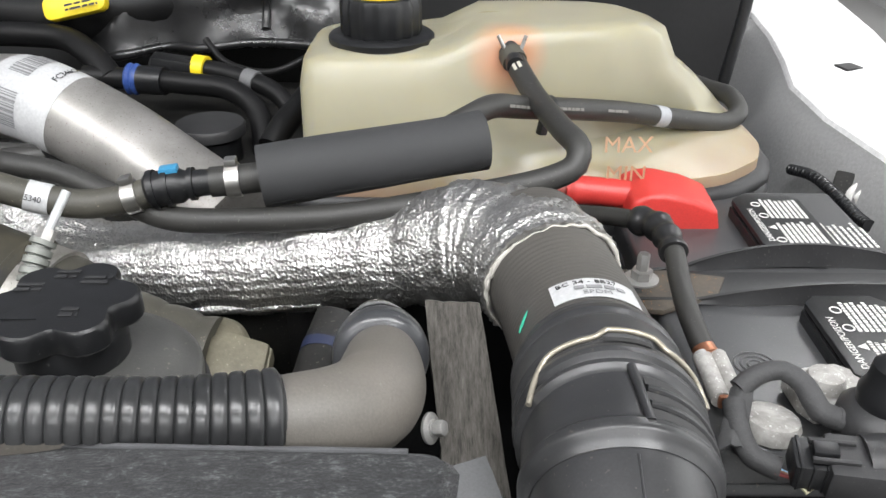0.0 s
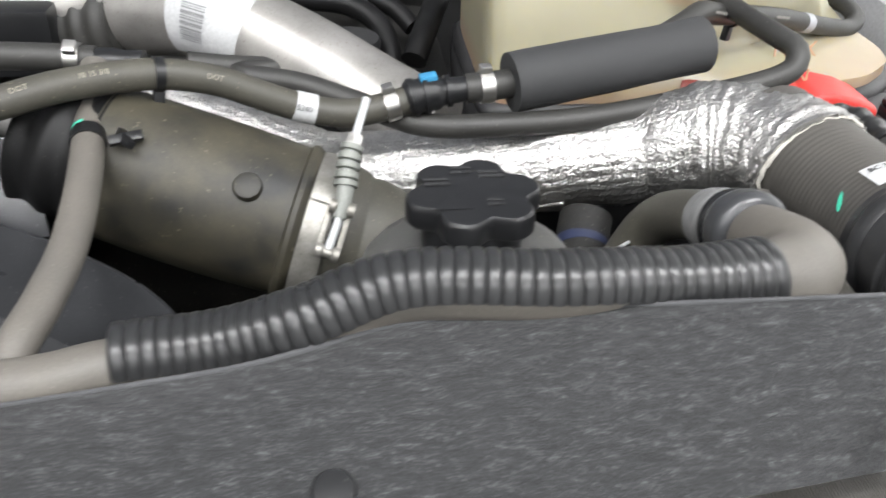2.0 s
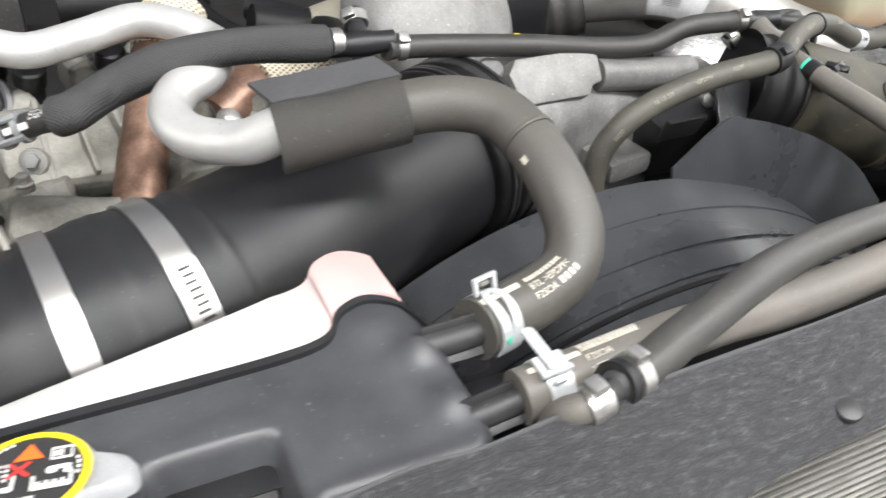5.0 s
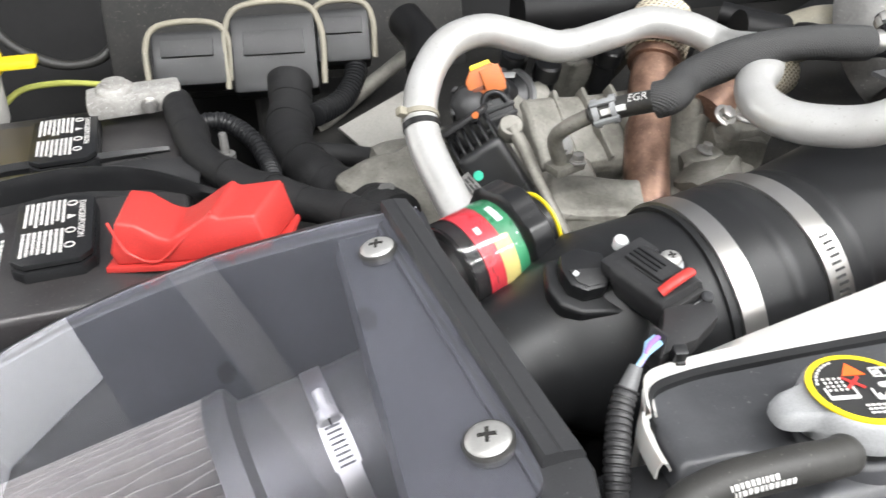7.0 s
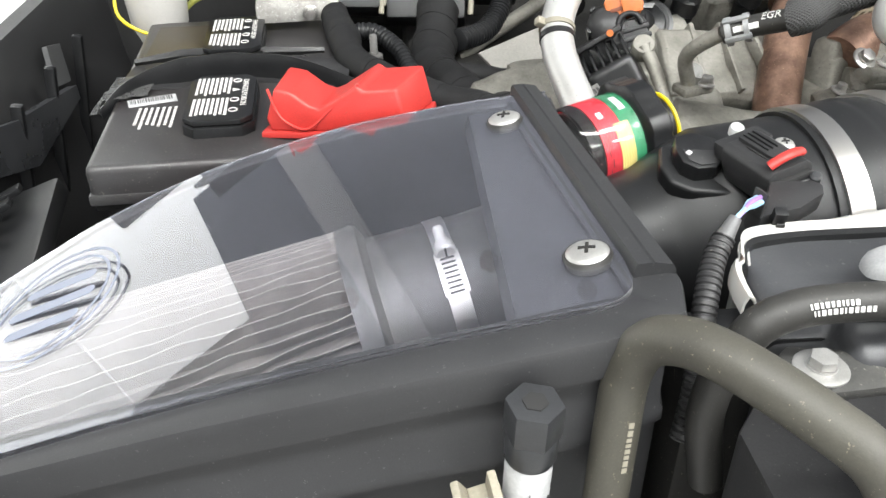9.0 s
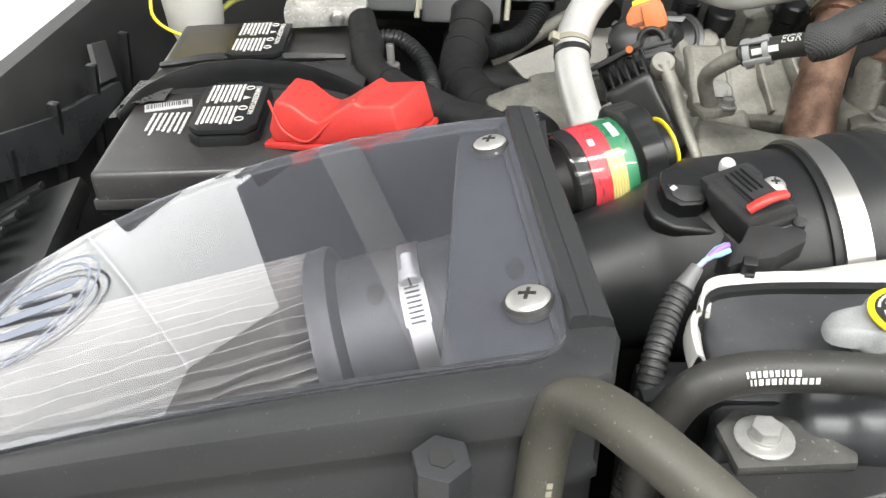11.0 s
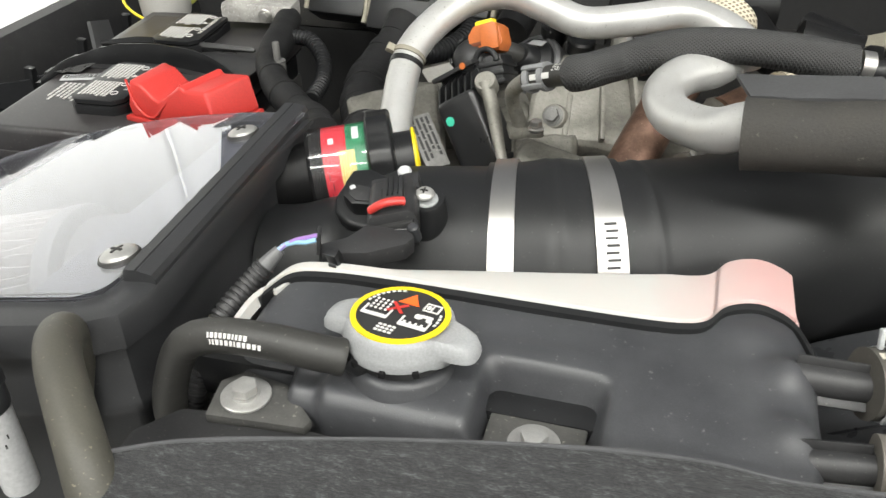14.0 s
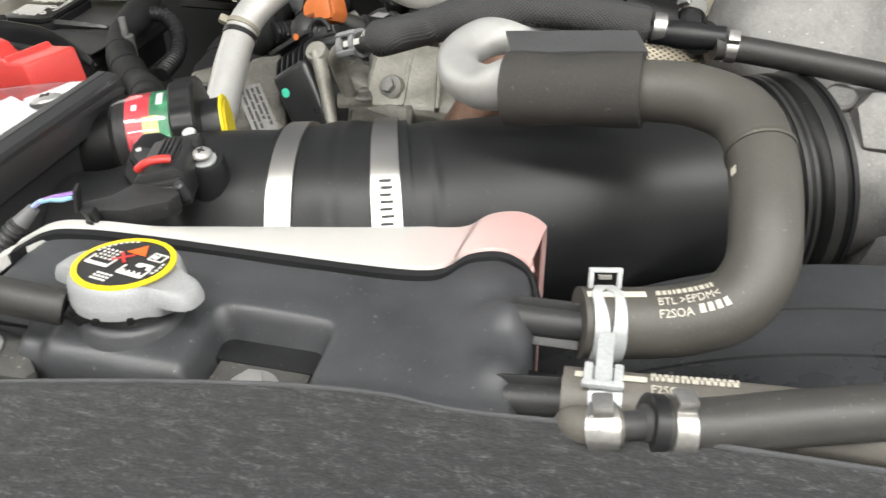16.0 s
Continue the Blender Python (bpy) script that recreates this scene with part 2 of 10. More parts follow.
def felt_material():
    m, nt, b = shader("pressed_black_felt")
    link = nt.links.new
    co = add(nt, "ShaderNodeTexCoord")
    mp = add(nt, "ShaderNodeMapping", ins={"Scale": (0.32, 1.0, 1.0)})
    link(co.outputs["Object"], mp.inputs["Vector"])
    fibre = add(nt, "ShaderNodeTexNoise", ins={"Scale": 1500.0, "Detail": 4.0, "Roughness": 0.75})
    clump = add(nt, "ShaderNodeTexNoise", ins={"Scale": 320.0, "Detail": 5.0, "Roughness": 0.72})
    broad = add(nt, "ShaderNodeTexNoise", ins={"Scale": 9.0, "Detail": 3.0})
    for n in (fibre, clump, broad):
        link(mp.outputs["Vector"], n.inputs["Vector"])
    s = add(nt, "ShaderNodeMath", operation="MULTIPLY_ADD", ins={1: 0.5})
    link(clump.outputs["Fac"], s.inputs[0])
    half = add(nt, "ShaderNodeMath", operation="MULTIPLY", ins={1: 0.5})
    link(fibre.outputs["Fac"], half.inputs[0])
    link(half.outputs[0], s.inputs[2])
    ramp = add(nt, "ShaderNodeValToRGB", ramp=[(0.4, (0.009, 0.0093, 0.01)), (0.53, (0.023, 0.0238, 0.0252)), (0.66, (0.095, 0.097, 0.1))])
    link(s.outputs[0], ramp.inputs["Fac"])
    mix = add(nt, "ShaderNodeMix", data_type="RGBA", blend_type="MULTIPLY", ins={0: 1.0})
    tone = add(nt, "ShaderNodeValToRGB", ramp=[(0.3, (0.88,)), (0.7, (1.1,))])
    link(broad.outputs["Fac"], tone.inputs["Fac"])
    link(ramp.outputs["Color"], mix.inputs["A"])
    link(tone.outputs["Color"], mix.inputs["B"])
    link(mix.outputs["Result"], b.inputs["Base Color"])
    b.inputs["Roughness"].default_value = 0.85
    b.inputs["Sheen Weight"].default_value = 0.08
    bp = add(nt, "ShaderNodeBump", ins={"Strength": 0.9, "Distance": 0.0018})
    link(s.outputs[0], bp.inputs["Height"])
    link(bp.outputs["Normal"], b.inputs["Normal"])
    return m


def foil_material():
    m, nt, b = shader("crinkled_reflective_foil")
    link = nt.links.new
    co = add(nt, "ShaderNodeTexCoord")
    weave = add(nt, "ShaderNodeTexVoronoi", ins={"Scale": 420.0, "Randomness": 0.8})
    wr = add(nt, "ShaderNodeTexNoise", ins={"Scale": 120.0, "Detail": 6.0, "Roughness": 0.7, "Distortion": 0.8})
    fold = add(nt, "ShaderNodeTexNoise", ins={"Scale": 16.0, "Detail": 3.0, "Distortion": 2.0})
    for n in (weave, wr, fold):
        link(co.outputs["Object"], n.inputs["Vector"])
    a = add(nt, "ShaderNodeMath", operation="MULTIPLY_ADD", ins={1: 1.3})
    link(wr.outputs["Fac"], a.inputs[0])
    link(weave.outputs["Distance"], a.inputs[2])
    c = add(nt, "ShaderNodeMath", operation="MULTIPLY_ADD", ins={1: 0.9})
    link(fold.outputs["Fac"], c.inputs[0])
    link(a.outputs[0], c.inputs[2])
    bp = add(nt, "ShaderNodeBump", ins={"Strength": 0.75, "Distance": 0.0012})
    link(c.outputs[0], bp.inputs["Height"])
    link(bp.outputs["Normal"], b.inputs["Normal"])
    ramp = add(nt, "ShaderNodeValToRGB", ramp=[(0.25, (0.36, 0.353, 0.342)), (0.6, (0.57, 0.565, 0.552))])
    link(wr.outputs["Fac"], ramp.inputs["Fac"])
    link(ramp.outputs["Color"], b.inputs["Base Color"])
    b.inputs["Metallic"].default_value = 0.95
    b.inputs["Roughness"].default_value = 0.34
    return m


def tank_material(name, tint, stain, level):
    """Milky plastic that lets light in; below a level the liquid's stain shows through the wall."""
    m, nt, b = shader(name)
    link = nt.links.new
    co = add(nt, "ShaderNodeTexCoord")
    big = add(nt, "ShaderNodeTexNoise", ins={"Scale": 14.0, "Detail": 4.0})
    link(co.outputs["Object"], big.inputs["Vector"])
    ramp = add(nt, "ShaderNodeValToRGB", ramp=[(0.3, tuple(c * 0.9 for c in tint)), (0.7, tint)])
    link(big.outputs["Fac"], ramp.inputs["Fac"])
    xyz = add(nt, "ShaderNodeSeparateXYZ")
    link(co.outputs["Object"], xyz.inputs["Vector"])
    wob = add(nt, "ShaderNodeMath", operation="MULTIPLY_ADD", ins={1: 0.02, 2: -0.01})
    link(big.outputs["Fac"], wob.inputs[0])
    hgt = add(nt, "ShaderNodeMath", operation="ADD")
    link(xyz.outputs["Z"], hgt.inputs[0])
    link(wob.outputs[0], hgt.inputs[1])
    lev = add(nt, "ShaderNodeMapRange", ins={"From Min": level - 0.006, "From Max": level + 0.026, "To Min": 0.75, "To Max": 0.0})
    link(hgt.outputs[0], lev.inputs["Value"])
    fluid = add(nt, "ShaderNodeMix", data_type="RGBA")
    fluid.inputs["B"].default_value = (*stain, 1)
    link(lev.outputs["Result"], fluid.inputs[0])
    link(ramp.outputs["Color"], fluid.inputs["A"])
    reach = add(nt, "ShaderNodeVectorMath", operation="DISTANCE")
    reach.inputs[1].default_value = (0.062, 0.7, 1.068)
    jitter = add(nt, "ShaderNodeVectorMath", operation="MULTIPLY_ADD")
    jitter.inputs[1].default_value = (0.02, 0.02, 0.02)
    link(big.outputs["Color"], jitter.inputs[0])
    link(co.outputs["Object"], jitter.inputs[2])
    link(jitter.outputs["Vector"], reach.inputs[0])
    spot = add(nt, "ShaderNodeMapRange", ins={"From Min": 0.012, "From Max": 0.034, "To Min": 0.7, "To Max": 0.0})
    link(reach.outputs["Value"], spot.inputs["Value"])
    dab = add(nt, "ShaderNodeMix", data_type="RGBA")
    dab.inputs["B"].default_value = (0.5, 0.2, 0.1, 1)
    link(spot.outputs["Result"], dab.inputs[0])
    link(fluid.outputs["Result"], dab.inputs["A"])
    link(dab.outputs["Result"], b.inputs["Base Color"])
    b.inputs["Roughness"].default_value = 0.35
    b.inputs["Subsurface Weight"].default_value = 0.5
    b.inputs["Subsurface Radius"].default_value = (0.03, 0.025, 0.012)
    b.inputs["Subsurface Scale"].default_value = 0.5
    return m


def glass_material(name, tint=(0.97, 0.98, 1.0), rough=0.01, haze=0.0):
    m, nt, b = shader(name)
    link = nt.links.new
    b.inputs["Base Color"].default_value = (*tint, 1)
    b.inputs["Transmission Weight"].default_value = 1.0 - haze
    b.inputs["IOR"].default_value = 1.49
    co = add(nt, "ShaderNodeTexCoord")
    n = add(nt, "ShaderNodeTexNoise", ins={"Scale": 60.0, "Detail": 5.0, "Roughness": 0.7})
    link(co.outputs["Object"], n.inputs["Vector"])
    r = add(nt, "ShaderNodeValToRGB", ramp=[(0.55, (rough,)), (0.8, (0.12,))])
    link(n.outputs["Fac"], r.inputs["Fac"])
    link(r.outputs["Color"], b.inputs["Roughness"])
    return m


def braid_material(name, dark, light, scale):
    m, nt, b = shader(name)
    link = nt.links.new
    co = add(nt, "ShaderNodeTexCoord")
    one = add(nt, "ShaderNodeTexWave", wave_type="BANDS", bands_direction="DIAGONAL", ins={"Scale": scale, "Distortion": 0.3})
    mp = add(nt, "ShaderNodeMapping", ins={"Scale": (-1, 1, 1)})
    two = add(nt, "ShaderNodeTexWave", wave_type="BANDS", bands_direction="DIAGONAL", ins={"Scale": scale, "Distortion": 0.3})
    link(co.outputs["Object"], one.inputs["Vector"])
    link(co.outputs["Object"], mp.inputs["Vector"])
    link(mp.outputs["Vector"], two.inputs["Vector"])
    mx = add(nt, "ShaderNodeMath", operation="MAXIMUM")
    link(one.outputs["Fac"], mx.inputs[0])
    link(two.outputs["Fac"], mx.inputs[1])
    ramp = add(nt, "ShaderNodeValToRGB", ramp=[(0.35, dark), (0.85, light)])
    link(mx.outputs[0], ramp.inputs["Fac"])
    link(ramp.outputs["Color"], b.inputs["Base Color"])
    b.inputs["Roughness"].default_value = 0.6
    bp = add(nt, "ShaderNodeBump", ins={"Strength": 0.6, "Distance": 0.001})
    link(mx.outputs[0], bp.inputs["Height"])
    link(bp.outputs["Normal"], b.inputs["Normal"])
    return m


def strip_material():
    """Weathered grey sealing strip with long cracks along its length."""
    m, nt, b = shader("cracked_weathered_strip")
    link = nt.links.new
    co = add(nt, "ShaderNodeTexCoord")
    mp = add(nt, "ShaderNodeMapping", ins={"Scale": (9.0, 1.0, 1.0)})
    link(co.outputs["Object"], mp.inputs["Vector"])
    n = add(nt, "ShaderNodeTexNoise", ins={"Scale": 55.0, "Detail": 7.0, "Roughness": 0.75})
    link(mp.outputs["Vector"], n.inputs["Vector"])
    ramp = add(nt, "ShaderNodeValToRGB", ramp=[(0.36, (0.02, 0.018, 0.015)), (0.47, (0.058, 0.053, 0.046)), (0.6, (0.092, 0.086, 0.076)), (0.78, (0.15, 0.142, 0.126))])
    link(n.outputs["Fac"], ramp.inputs["Fac"])
    link(ramp.outputs["Color"], b.inputs["Base Color"])
    b.inputs["Roughness"].default_value = 0.75
    bp = add(nt, "ShaderNodeBump", ins={"Strength": 0.8, "Distance": 0.0015})
    link(n.outputs["Fac"], bp.inputs["Height"])
    link(bp.outputs["Normal"], b.inputs["Normal"])
    return m


def fin_material():
    """Rows of thin louvred fins: fine upright ridges over a dull grey."""
    m, nt, b = shader("condenser_fins")
    link = nt.links.new
    co = add(nt, "ShaderNodeTexCoord")
    wave = add(nt, "ShaderNodeTexWave", wave_type="BANDS", bands_direction="X", ins={"Scale": 220.0, "Distortion": 0.6, "Detail": 2.0})
    dirt = add(nt, "ShaderNodeTexNoise", ins={"Scale": 40.0, "Detail": 5.0})
    link(co.outputs["Object"], wave.inputs["Vector"])
    link(co.outputs["Object"], dirt.inputs["Vector"])
    ramp = add(nt, "ShaderNodeValToRGB", ramp=[(0.3, (0.05, 0.048, 0.044)), (0.75, (0.34, 0.33, 0.31))])
    link(wave.outputs["Fac"], ramp.inputs["Fac"])
    mix = add(nt, "ShaderNodeMix", data_type="RGBA", blend_type="MULTIPLY", ins={0: 0.7})
    tone = add(nt, "ShaderNodeValToRGB", ramp=[(0.3, (0.45, 0.43, 0.38)), (0.7, (1.0, 1.0, 1.0))])
    link(dirt.outputs["Fac"], tone.inputs["Fac"])
    link(ramp.outputs["Color"], mix.inputs["A"])
    link(tone.outputs["Color"], mix.inputs["B"])
    link(mix.outputs["Result"], b.inputs["Base Color"])
    b.inputs["Metallic"].default_value = 0.4
    b.inputs["Roughness"].default_value = 0.5
    bp = add(nt, "ShaderNodeBump", ins={"Strength": 0.8, "Distance": 0.001})
    link(wave.outputs["Fac"], bp.inputs["Height"])
    link(bp.outputs["Normal"], b.inputs["Normal"])
    return m


def half_stained(name, clean, stained, x0, x1):
    """Milky plastic whose coolant stain deepens along x."""
    m, nt, b = shader(name)
    link = nt.links.new
    co = add(nt, "ShaderNodeTexCoord")
    xyz = add(nt, "ShaderNodeSeparateXYZ")
    link(co.outputs["Object"], xyz.inputs["Vector"])
    n = add(nt, "ShaderNodeTexNoise", ins={"Scale": 26.0, "Detail": 5.0})
    link(co.outputs["Object"], n.inputs["Vector"])
    wob = add(nt, "ShaderNodeMath", operation="MULTIPLY_ADD", ins={1: 0.03})
    link(n.outputs["Fac"], wob.inputs[0])
    link(xyz.outputs["X"], wob.inputs[2])
    f = add(nt, "ShaderNodeMapRange", ins={"From Min": x0, "From Max": x1})
    link(wob.outputs[0], f.inputs["Value"])
    mix = add(nt, "ShaderNodeMix", data_type="RGBA")
    mix.inputs["A"].default_value = (*clean, 1)
    mix.inputs["B"].default_value = (*stained, 1)
    link(f.outputs["Result"], mix.inputs[0])
    link(mix.outputs["Result"], b.inputs["Base Color"])
    b.inputs["Roughness"].default_value = 0.38
    b.inputs["Subsurface Weight"].default_value = 0.3
    b.inputs["Subsurface Radius"].default_value = (0.012, 0.009, 0.008)
    b.inputs["Subsurface Scale"].default_value = 0.5
    return m


REAR_HALF = half_stained("milky_stained_plastic", (0.46, 0.45, 0.43), (0.52, 0.33, 0.315), -0.9, -0.845)
FINS = fin_material()
FELT = felt_material()
FOIL = foil_material()
TANK = tank_material("amber_milky_tank", (0.31, 0.29, 0.205), (0.31, 0.17, 0.11), 0.952)
CLEAR = glass_material("clear_acrylic", haze=0.004)
LID_CLEAR = glass_material("tinted_lid_acrylic", (0.87, 0.88, 0.965), haze=0.008)
STRIP = strip_material()
BRAID = braid_material("black_braided_sleeve", (0.01, 0.01, 0.01), (0.044, 0.044, 0.044), 210)
STEEL_BRAID = braid_material("woven_steel_flex", (0.16, 0.13, 0.09), (0.62, 0.56, 0.44), 95)


# ---- building helpers ----
def world_of(ob):
    m = ob.matrix_basis.copy()
    return world_of(ob.parent) @ ob.matrix_parent_inverse @ m if ob.parent else m


def link_mesh(name, bm, material, smooth=38):
    bmesh.ops.recalc_face_normals(bm, faces=bm.faces)
    me = bpy.data.meshes.new(name)
    bm.to_mesh(me)
    bm.free()
    mats = material if isinstance(material, (list, tuple)) else [material]
    for mt in mats:
        me.materials.append(mt)
    if smooth:
        me.shade_smooth()
        me.set_sharp_from_angle(angle=radians(smooth))
    return new(name, me)


def thing(name, at, label, category, group="", kind=""):
    ob = new(name)
    ob.empty_display_size = 0.02
    ob.location = at
    return tagged(ob, label, category, group, kind)


def part(name, bm, material, parent, label="", smooth=38):
    ob = link_mesh(name, bm, material, smooth)
    ob.parent = parent
    ob.matrix_parent_inverse = world_of(parent).inverted()
    return tagged(ob, label)


def solo(name, bm, material, label, category, group="", kind="", smooth=38):
    return tagged(link_mesh(name, bm, material, smooth), label, category, group, kind)


def spline(pts, step=0.006):
    """Points along a smooth curve through pts, at nearly even steps."""
    p = [Vector(q) for q in pts]
    if len(p) == 2:
        n = max(2, int((p[1] - p[0]).length / step))
        return [p[0].lerp(p[1], i / n) for i in range(n + 1)]
    p = [p[0] * 2 - p[1]] + p + [p[-1] * 2 - p[-2]]
    out = []
    for i in range(1, len(p) - 2):
        a, b, c, d = p[i - 1:i + 3]
        t0 = 0.0
        t1 = t0 + max((b - a).length, 1e-5) ** 0.5
        t2 = t1 + max((c - b).length, 1e-5) ** 0.5
        t3 = t2 + max((d - c).length, 1e-5) ** 0.5
        n = max(2, int((c - b).length / step))
        for k in range(n):
            t = t1 + (t2 - t1) * k / n
            a1 = a * ((t1 - t) / (t1 - t0)) + b * ((t - t0) / (t1 - t0))
            a2 = b * ((t2 - t) / (t2 - t1)) + c * ((t - t1) / (t2 - t1))
            a3 = c * ((t3 - t) / (t3 - t2)) + d * ((t - t2) / (t3 - t2))
            b1 = a1 * ((t2 - t) / (t2 - t0)) + a2 * ((t - t0) / (t2 - t0))
            b2 = a2 * ((t3 - t) / (t3 - t1)) + a3 * ((t - t1) / (t3 - t1))
            out.append(b1 * ((t2 - t) / (t2 - t1)) + b2 * ((t - t1) / (t2 - t1)))
    out.append(p[-2])
    return out


class Path:
    """A curve with its lengths and twist-free frames."""

    def __init__(self, pts, step=0.006):
        self.p = spline(pts, step)
        self.s = [0.0]
        for a, b in zip(self.p, self.p[1:]):
            self.s.append(self.s[-1] + (b - a).length)
        self.length = self.s[-1]
        n = len(self.p)
        self.t = [(self.p[min(i + 1, n - 1)] - self.p[max(i - 1, 0)]).normalized() for i in range(n)]
        u = Vector((0, 0, 1)).cross(self.t[0])
        u = u.normalized() if u.length > 0.05 else Vector((1, 0, 0)).cross(self.t[0]).normalized()
        self.u = [u]
        for i in range(1, n):
            u = self.u[-1] - self.t[i] * self.u[-1].dot(self.t[i])
            self.u.append(u.normalized())
        self.v = [t.cross(u) for t, u in zip(self.t, self.u)]

    def at(self, s):
        s = min(max(s, 0.0), self.length)
        i = 0
        lo, hi = 0, len(self.s) - 1
        while hi - lo > 1:
            mid = (lo + hi) // 2
            if self.s[mid] <= s:
                lo = mid
            else:
                hi = mid
        i = lo
        f = (s - self.s[i]) / max(self.s[i + 1] - self.s[i], 1e-9)
        mix = lambda a: a[i].lerp(a[i + 1], f)
        return mix(self.p), mix(self.t).normalized(), mix(self.u).normalized(), mix(self.v).normalized()

    def turn(self, s, side=0.0):
        """A pose at length s: z along the curve, x outwards at that angle."""
        p, t, u, v = self.at(s)
        x = u * math.cos(side) + v * math.sin(side)
        y = t.cross(x)
        return Matrix(((x.x, y.x, t.x, p.x), (x.y, y.y, t.y, p.y), (x.z, y.z, t.z, p.z), (0, 0, 0, 1)))

    def face(self, s, eye):
        """The angle at which the curve's outside faces a point."""
        p, _, u, v = self.at(s)
        d = Vector(eye) - p
        return math.atan2(d.dot(v), d.dot(u))

    def up_angle(self, s):
        """The angle at which the curve's outside faces upward."""
        _, _, u, v = self.at(s)
        return math.atan2(v.z, u.z)


def rings(bm, loops, closed_ends=True):
    prev = None
    first = None
    for loop in loops:
        vs = [bm.verts.new(c) for c in loop]
        if prev:
            n = len(vs)
            for i in range(n):
                bm.faces.new((prev[i], prev[(i + 1) % n], vs[(i + 1) % n], vs[i]))
        first = first or vs
        prev = vs
    if closed_ends:
        bm.faces.new(first[::-1])
        bm.faces.new(prev)
    return bm


def tube(path, r, s0=0.0, s1=None, seg=20, step=0.006, hollow=0.0, bm=None, squash=1.0, lump=0.0):
    """A hose along a Path from s0 to s1; r is a number or a function of the length."""
    bm = bm or bmesh.new()
    s1 = path.length if s1 is None else s1
    n = max(2, int((s1 - s0) / step))
    rad = r if callable(r) else (lambda s: r)
    loops = []
    for k in range(n + 1):
        s = s0 + (s1 - s0) * k / n
        p, t, u, v = path.at(s)
        R = rad(s)
        loop = []
        for i in range(seg):
            a = 2 * math.pi * i / seg
            d = u * math.cos(a) + v * math.sin(a) * squash
            q = R
            if lump:
                q += lump * noise.noise((p + d * R) * 22)
            loop.append(p + d * q)
        loops.append(loop)
    if hollow:
        p0, pe = path.at(s0)[0], path.at(s1)[0]
        t0, te = path.at(s0)[1], path.at(s1)[1]
        f = 1 - hollow / rad(s1)
        f0 = 1 - hollow / rad(s0)
        depth = min(0.03, 0.45 * (s1 - s0))
        ins_e = [pe + (q - pe) * f for q in loops[-1]]
        deep_e = [q - te * depth for q in ins_e]
        ins_0 = [p0 + (q - p0) * f0 for q in loops[0]]
        deep_0 = [q + t0 * depth for q in ins_0]
        loops = [deep_0, ins_0] + loops + [ins_e, deep_e]
    return rings(bm, loops)


def lathe(profile, m, seg=24, bm=None):
    """Turns (radius, height) pairs round the z axis of the pose m; ends are closed."""
    bm = bm or bmesh.new()
    loops = [[m @ Vector((r * math.cos(2 * math.pi * i / seg), r * math.sin(2 * math.pi * i / seg), h)) for i in range(seg)] for r, h in profile]
    return rings(bm, loops)


def box(sx, sy, sz, m, bevel=0.0, bm=None, segments=2):
    """A box centred on the pose m."""
    own = bmesh.new()
    bmesh.ops.create_cube(own, size=1.0)
    bmesh.ops.scale(own, vec=(sx, sy, sz), verts=own.verts)
    if bevel:
        bmesh.ops.bevel(own, geom=own.edges[:], offset=bevel, segments=segments, affect="EDGES", profile=0.6)
    own.transform(m)
    return merge(bm, own)


def merge(bm, own):
    if bm is None:
        return own
    me = bpy.data.meshes.new("joined")
    own.to_mesh(me)
    own.free()
    bm.from_mesh(me)
    bpy.data.meshes.remove(me)
    return bm


def prism(outline, z0, z1, m=None, bevel=0.0, bm=None, segments=2, draft=0.0):
    """An outline in the pose's xy plane, raised from z0 to z1; draft draws the top in."""
    own = bmesh.new()
    cx = sum(p[0] for p in outline) / len(outline)
    cy = sum(p[1] for p in outline) / len(outline)
    low = [(x, y, z0) for x, y in outline]
    top = [(cx + (x - cx) * (1 - draft), cy + (y - cy) * (1 - draft), z1) for x, y in outline]
    rings(own, [low, top])
    bmesh.ops.recalc_face_normals(own, faces=own.faces)
    if bevel:
        edges = [e for e in own.edges if e.calc_face_angle(0) > 0.35]
        bmesh.ops.bevel(own, geom=edges, offset=bevel, segments=segments, affect="EDGES", profile=0.6)
    if m:
        own.transform(m)
    return merge(bm, own)


def rounded(w, h, r, n=5):
    """A rectangle with round corners, as an outline."""
    out = []
    for cx, cy, a0 in ((w / 2 - r, h / 2 - r, 0), (-w / 2 + r, h / 2 - r, 90), (-w / 2 + r, -h / 2 + r, 180), (w / 2 - r, -h / 2 + r, 270)):
        for k in range(n + 1):
            a = radians(a0 + 90 * k / n)
            out.append((cx + r * math.cos(a), cy + r * math.sin(a)))
    return out


def sheet(grid, thick, bm=None):
    """A curved sheet from rows of points, thickened downward along its normals."""
    own = bmesh.new()
    vs = [[own.verts.new(p) for p in row] for row in grid]
    for a, b in zip(vs, vs[1:]):
        for i in range(len(a) - 1):
            own.faces.new((a[i], a[i + 1], b[i + 1], b[i]))
    bmesh.ops.recalc_face_normals(own, faces=own.faces)
    bmesh.ops.solidify(own, geom=own.faces[:], thickness=thick)
    return merge(bm, own)


def aim(eye, way, up=(0, 0, 1)):
    """A pose at eye whose z axis points along way, with x level where it can be."""
    z = Vector(way).normalized()
    x = Vector(up).cross(z)
    x = x.normalized() if x.length > 1e-3 else Vector((1, 0, 0))
    y = z.cross(x)
    e = Vector(eye)
    return Matrix(((x.x, y.x, z.x, e.x), (x.y, y.y, z.y, e.y), (x.z, y.z, z.z, e.z), (0, 0, 0, 1)))


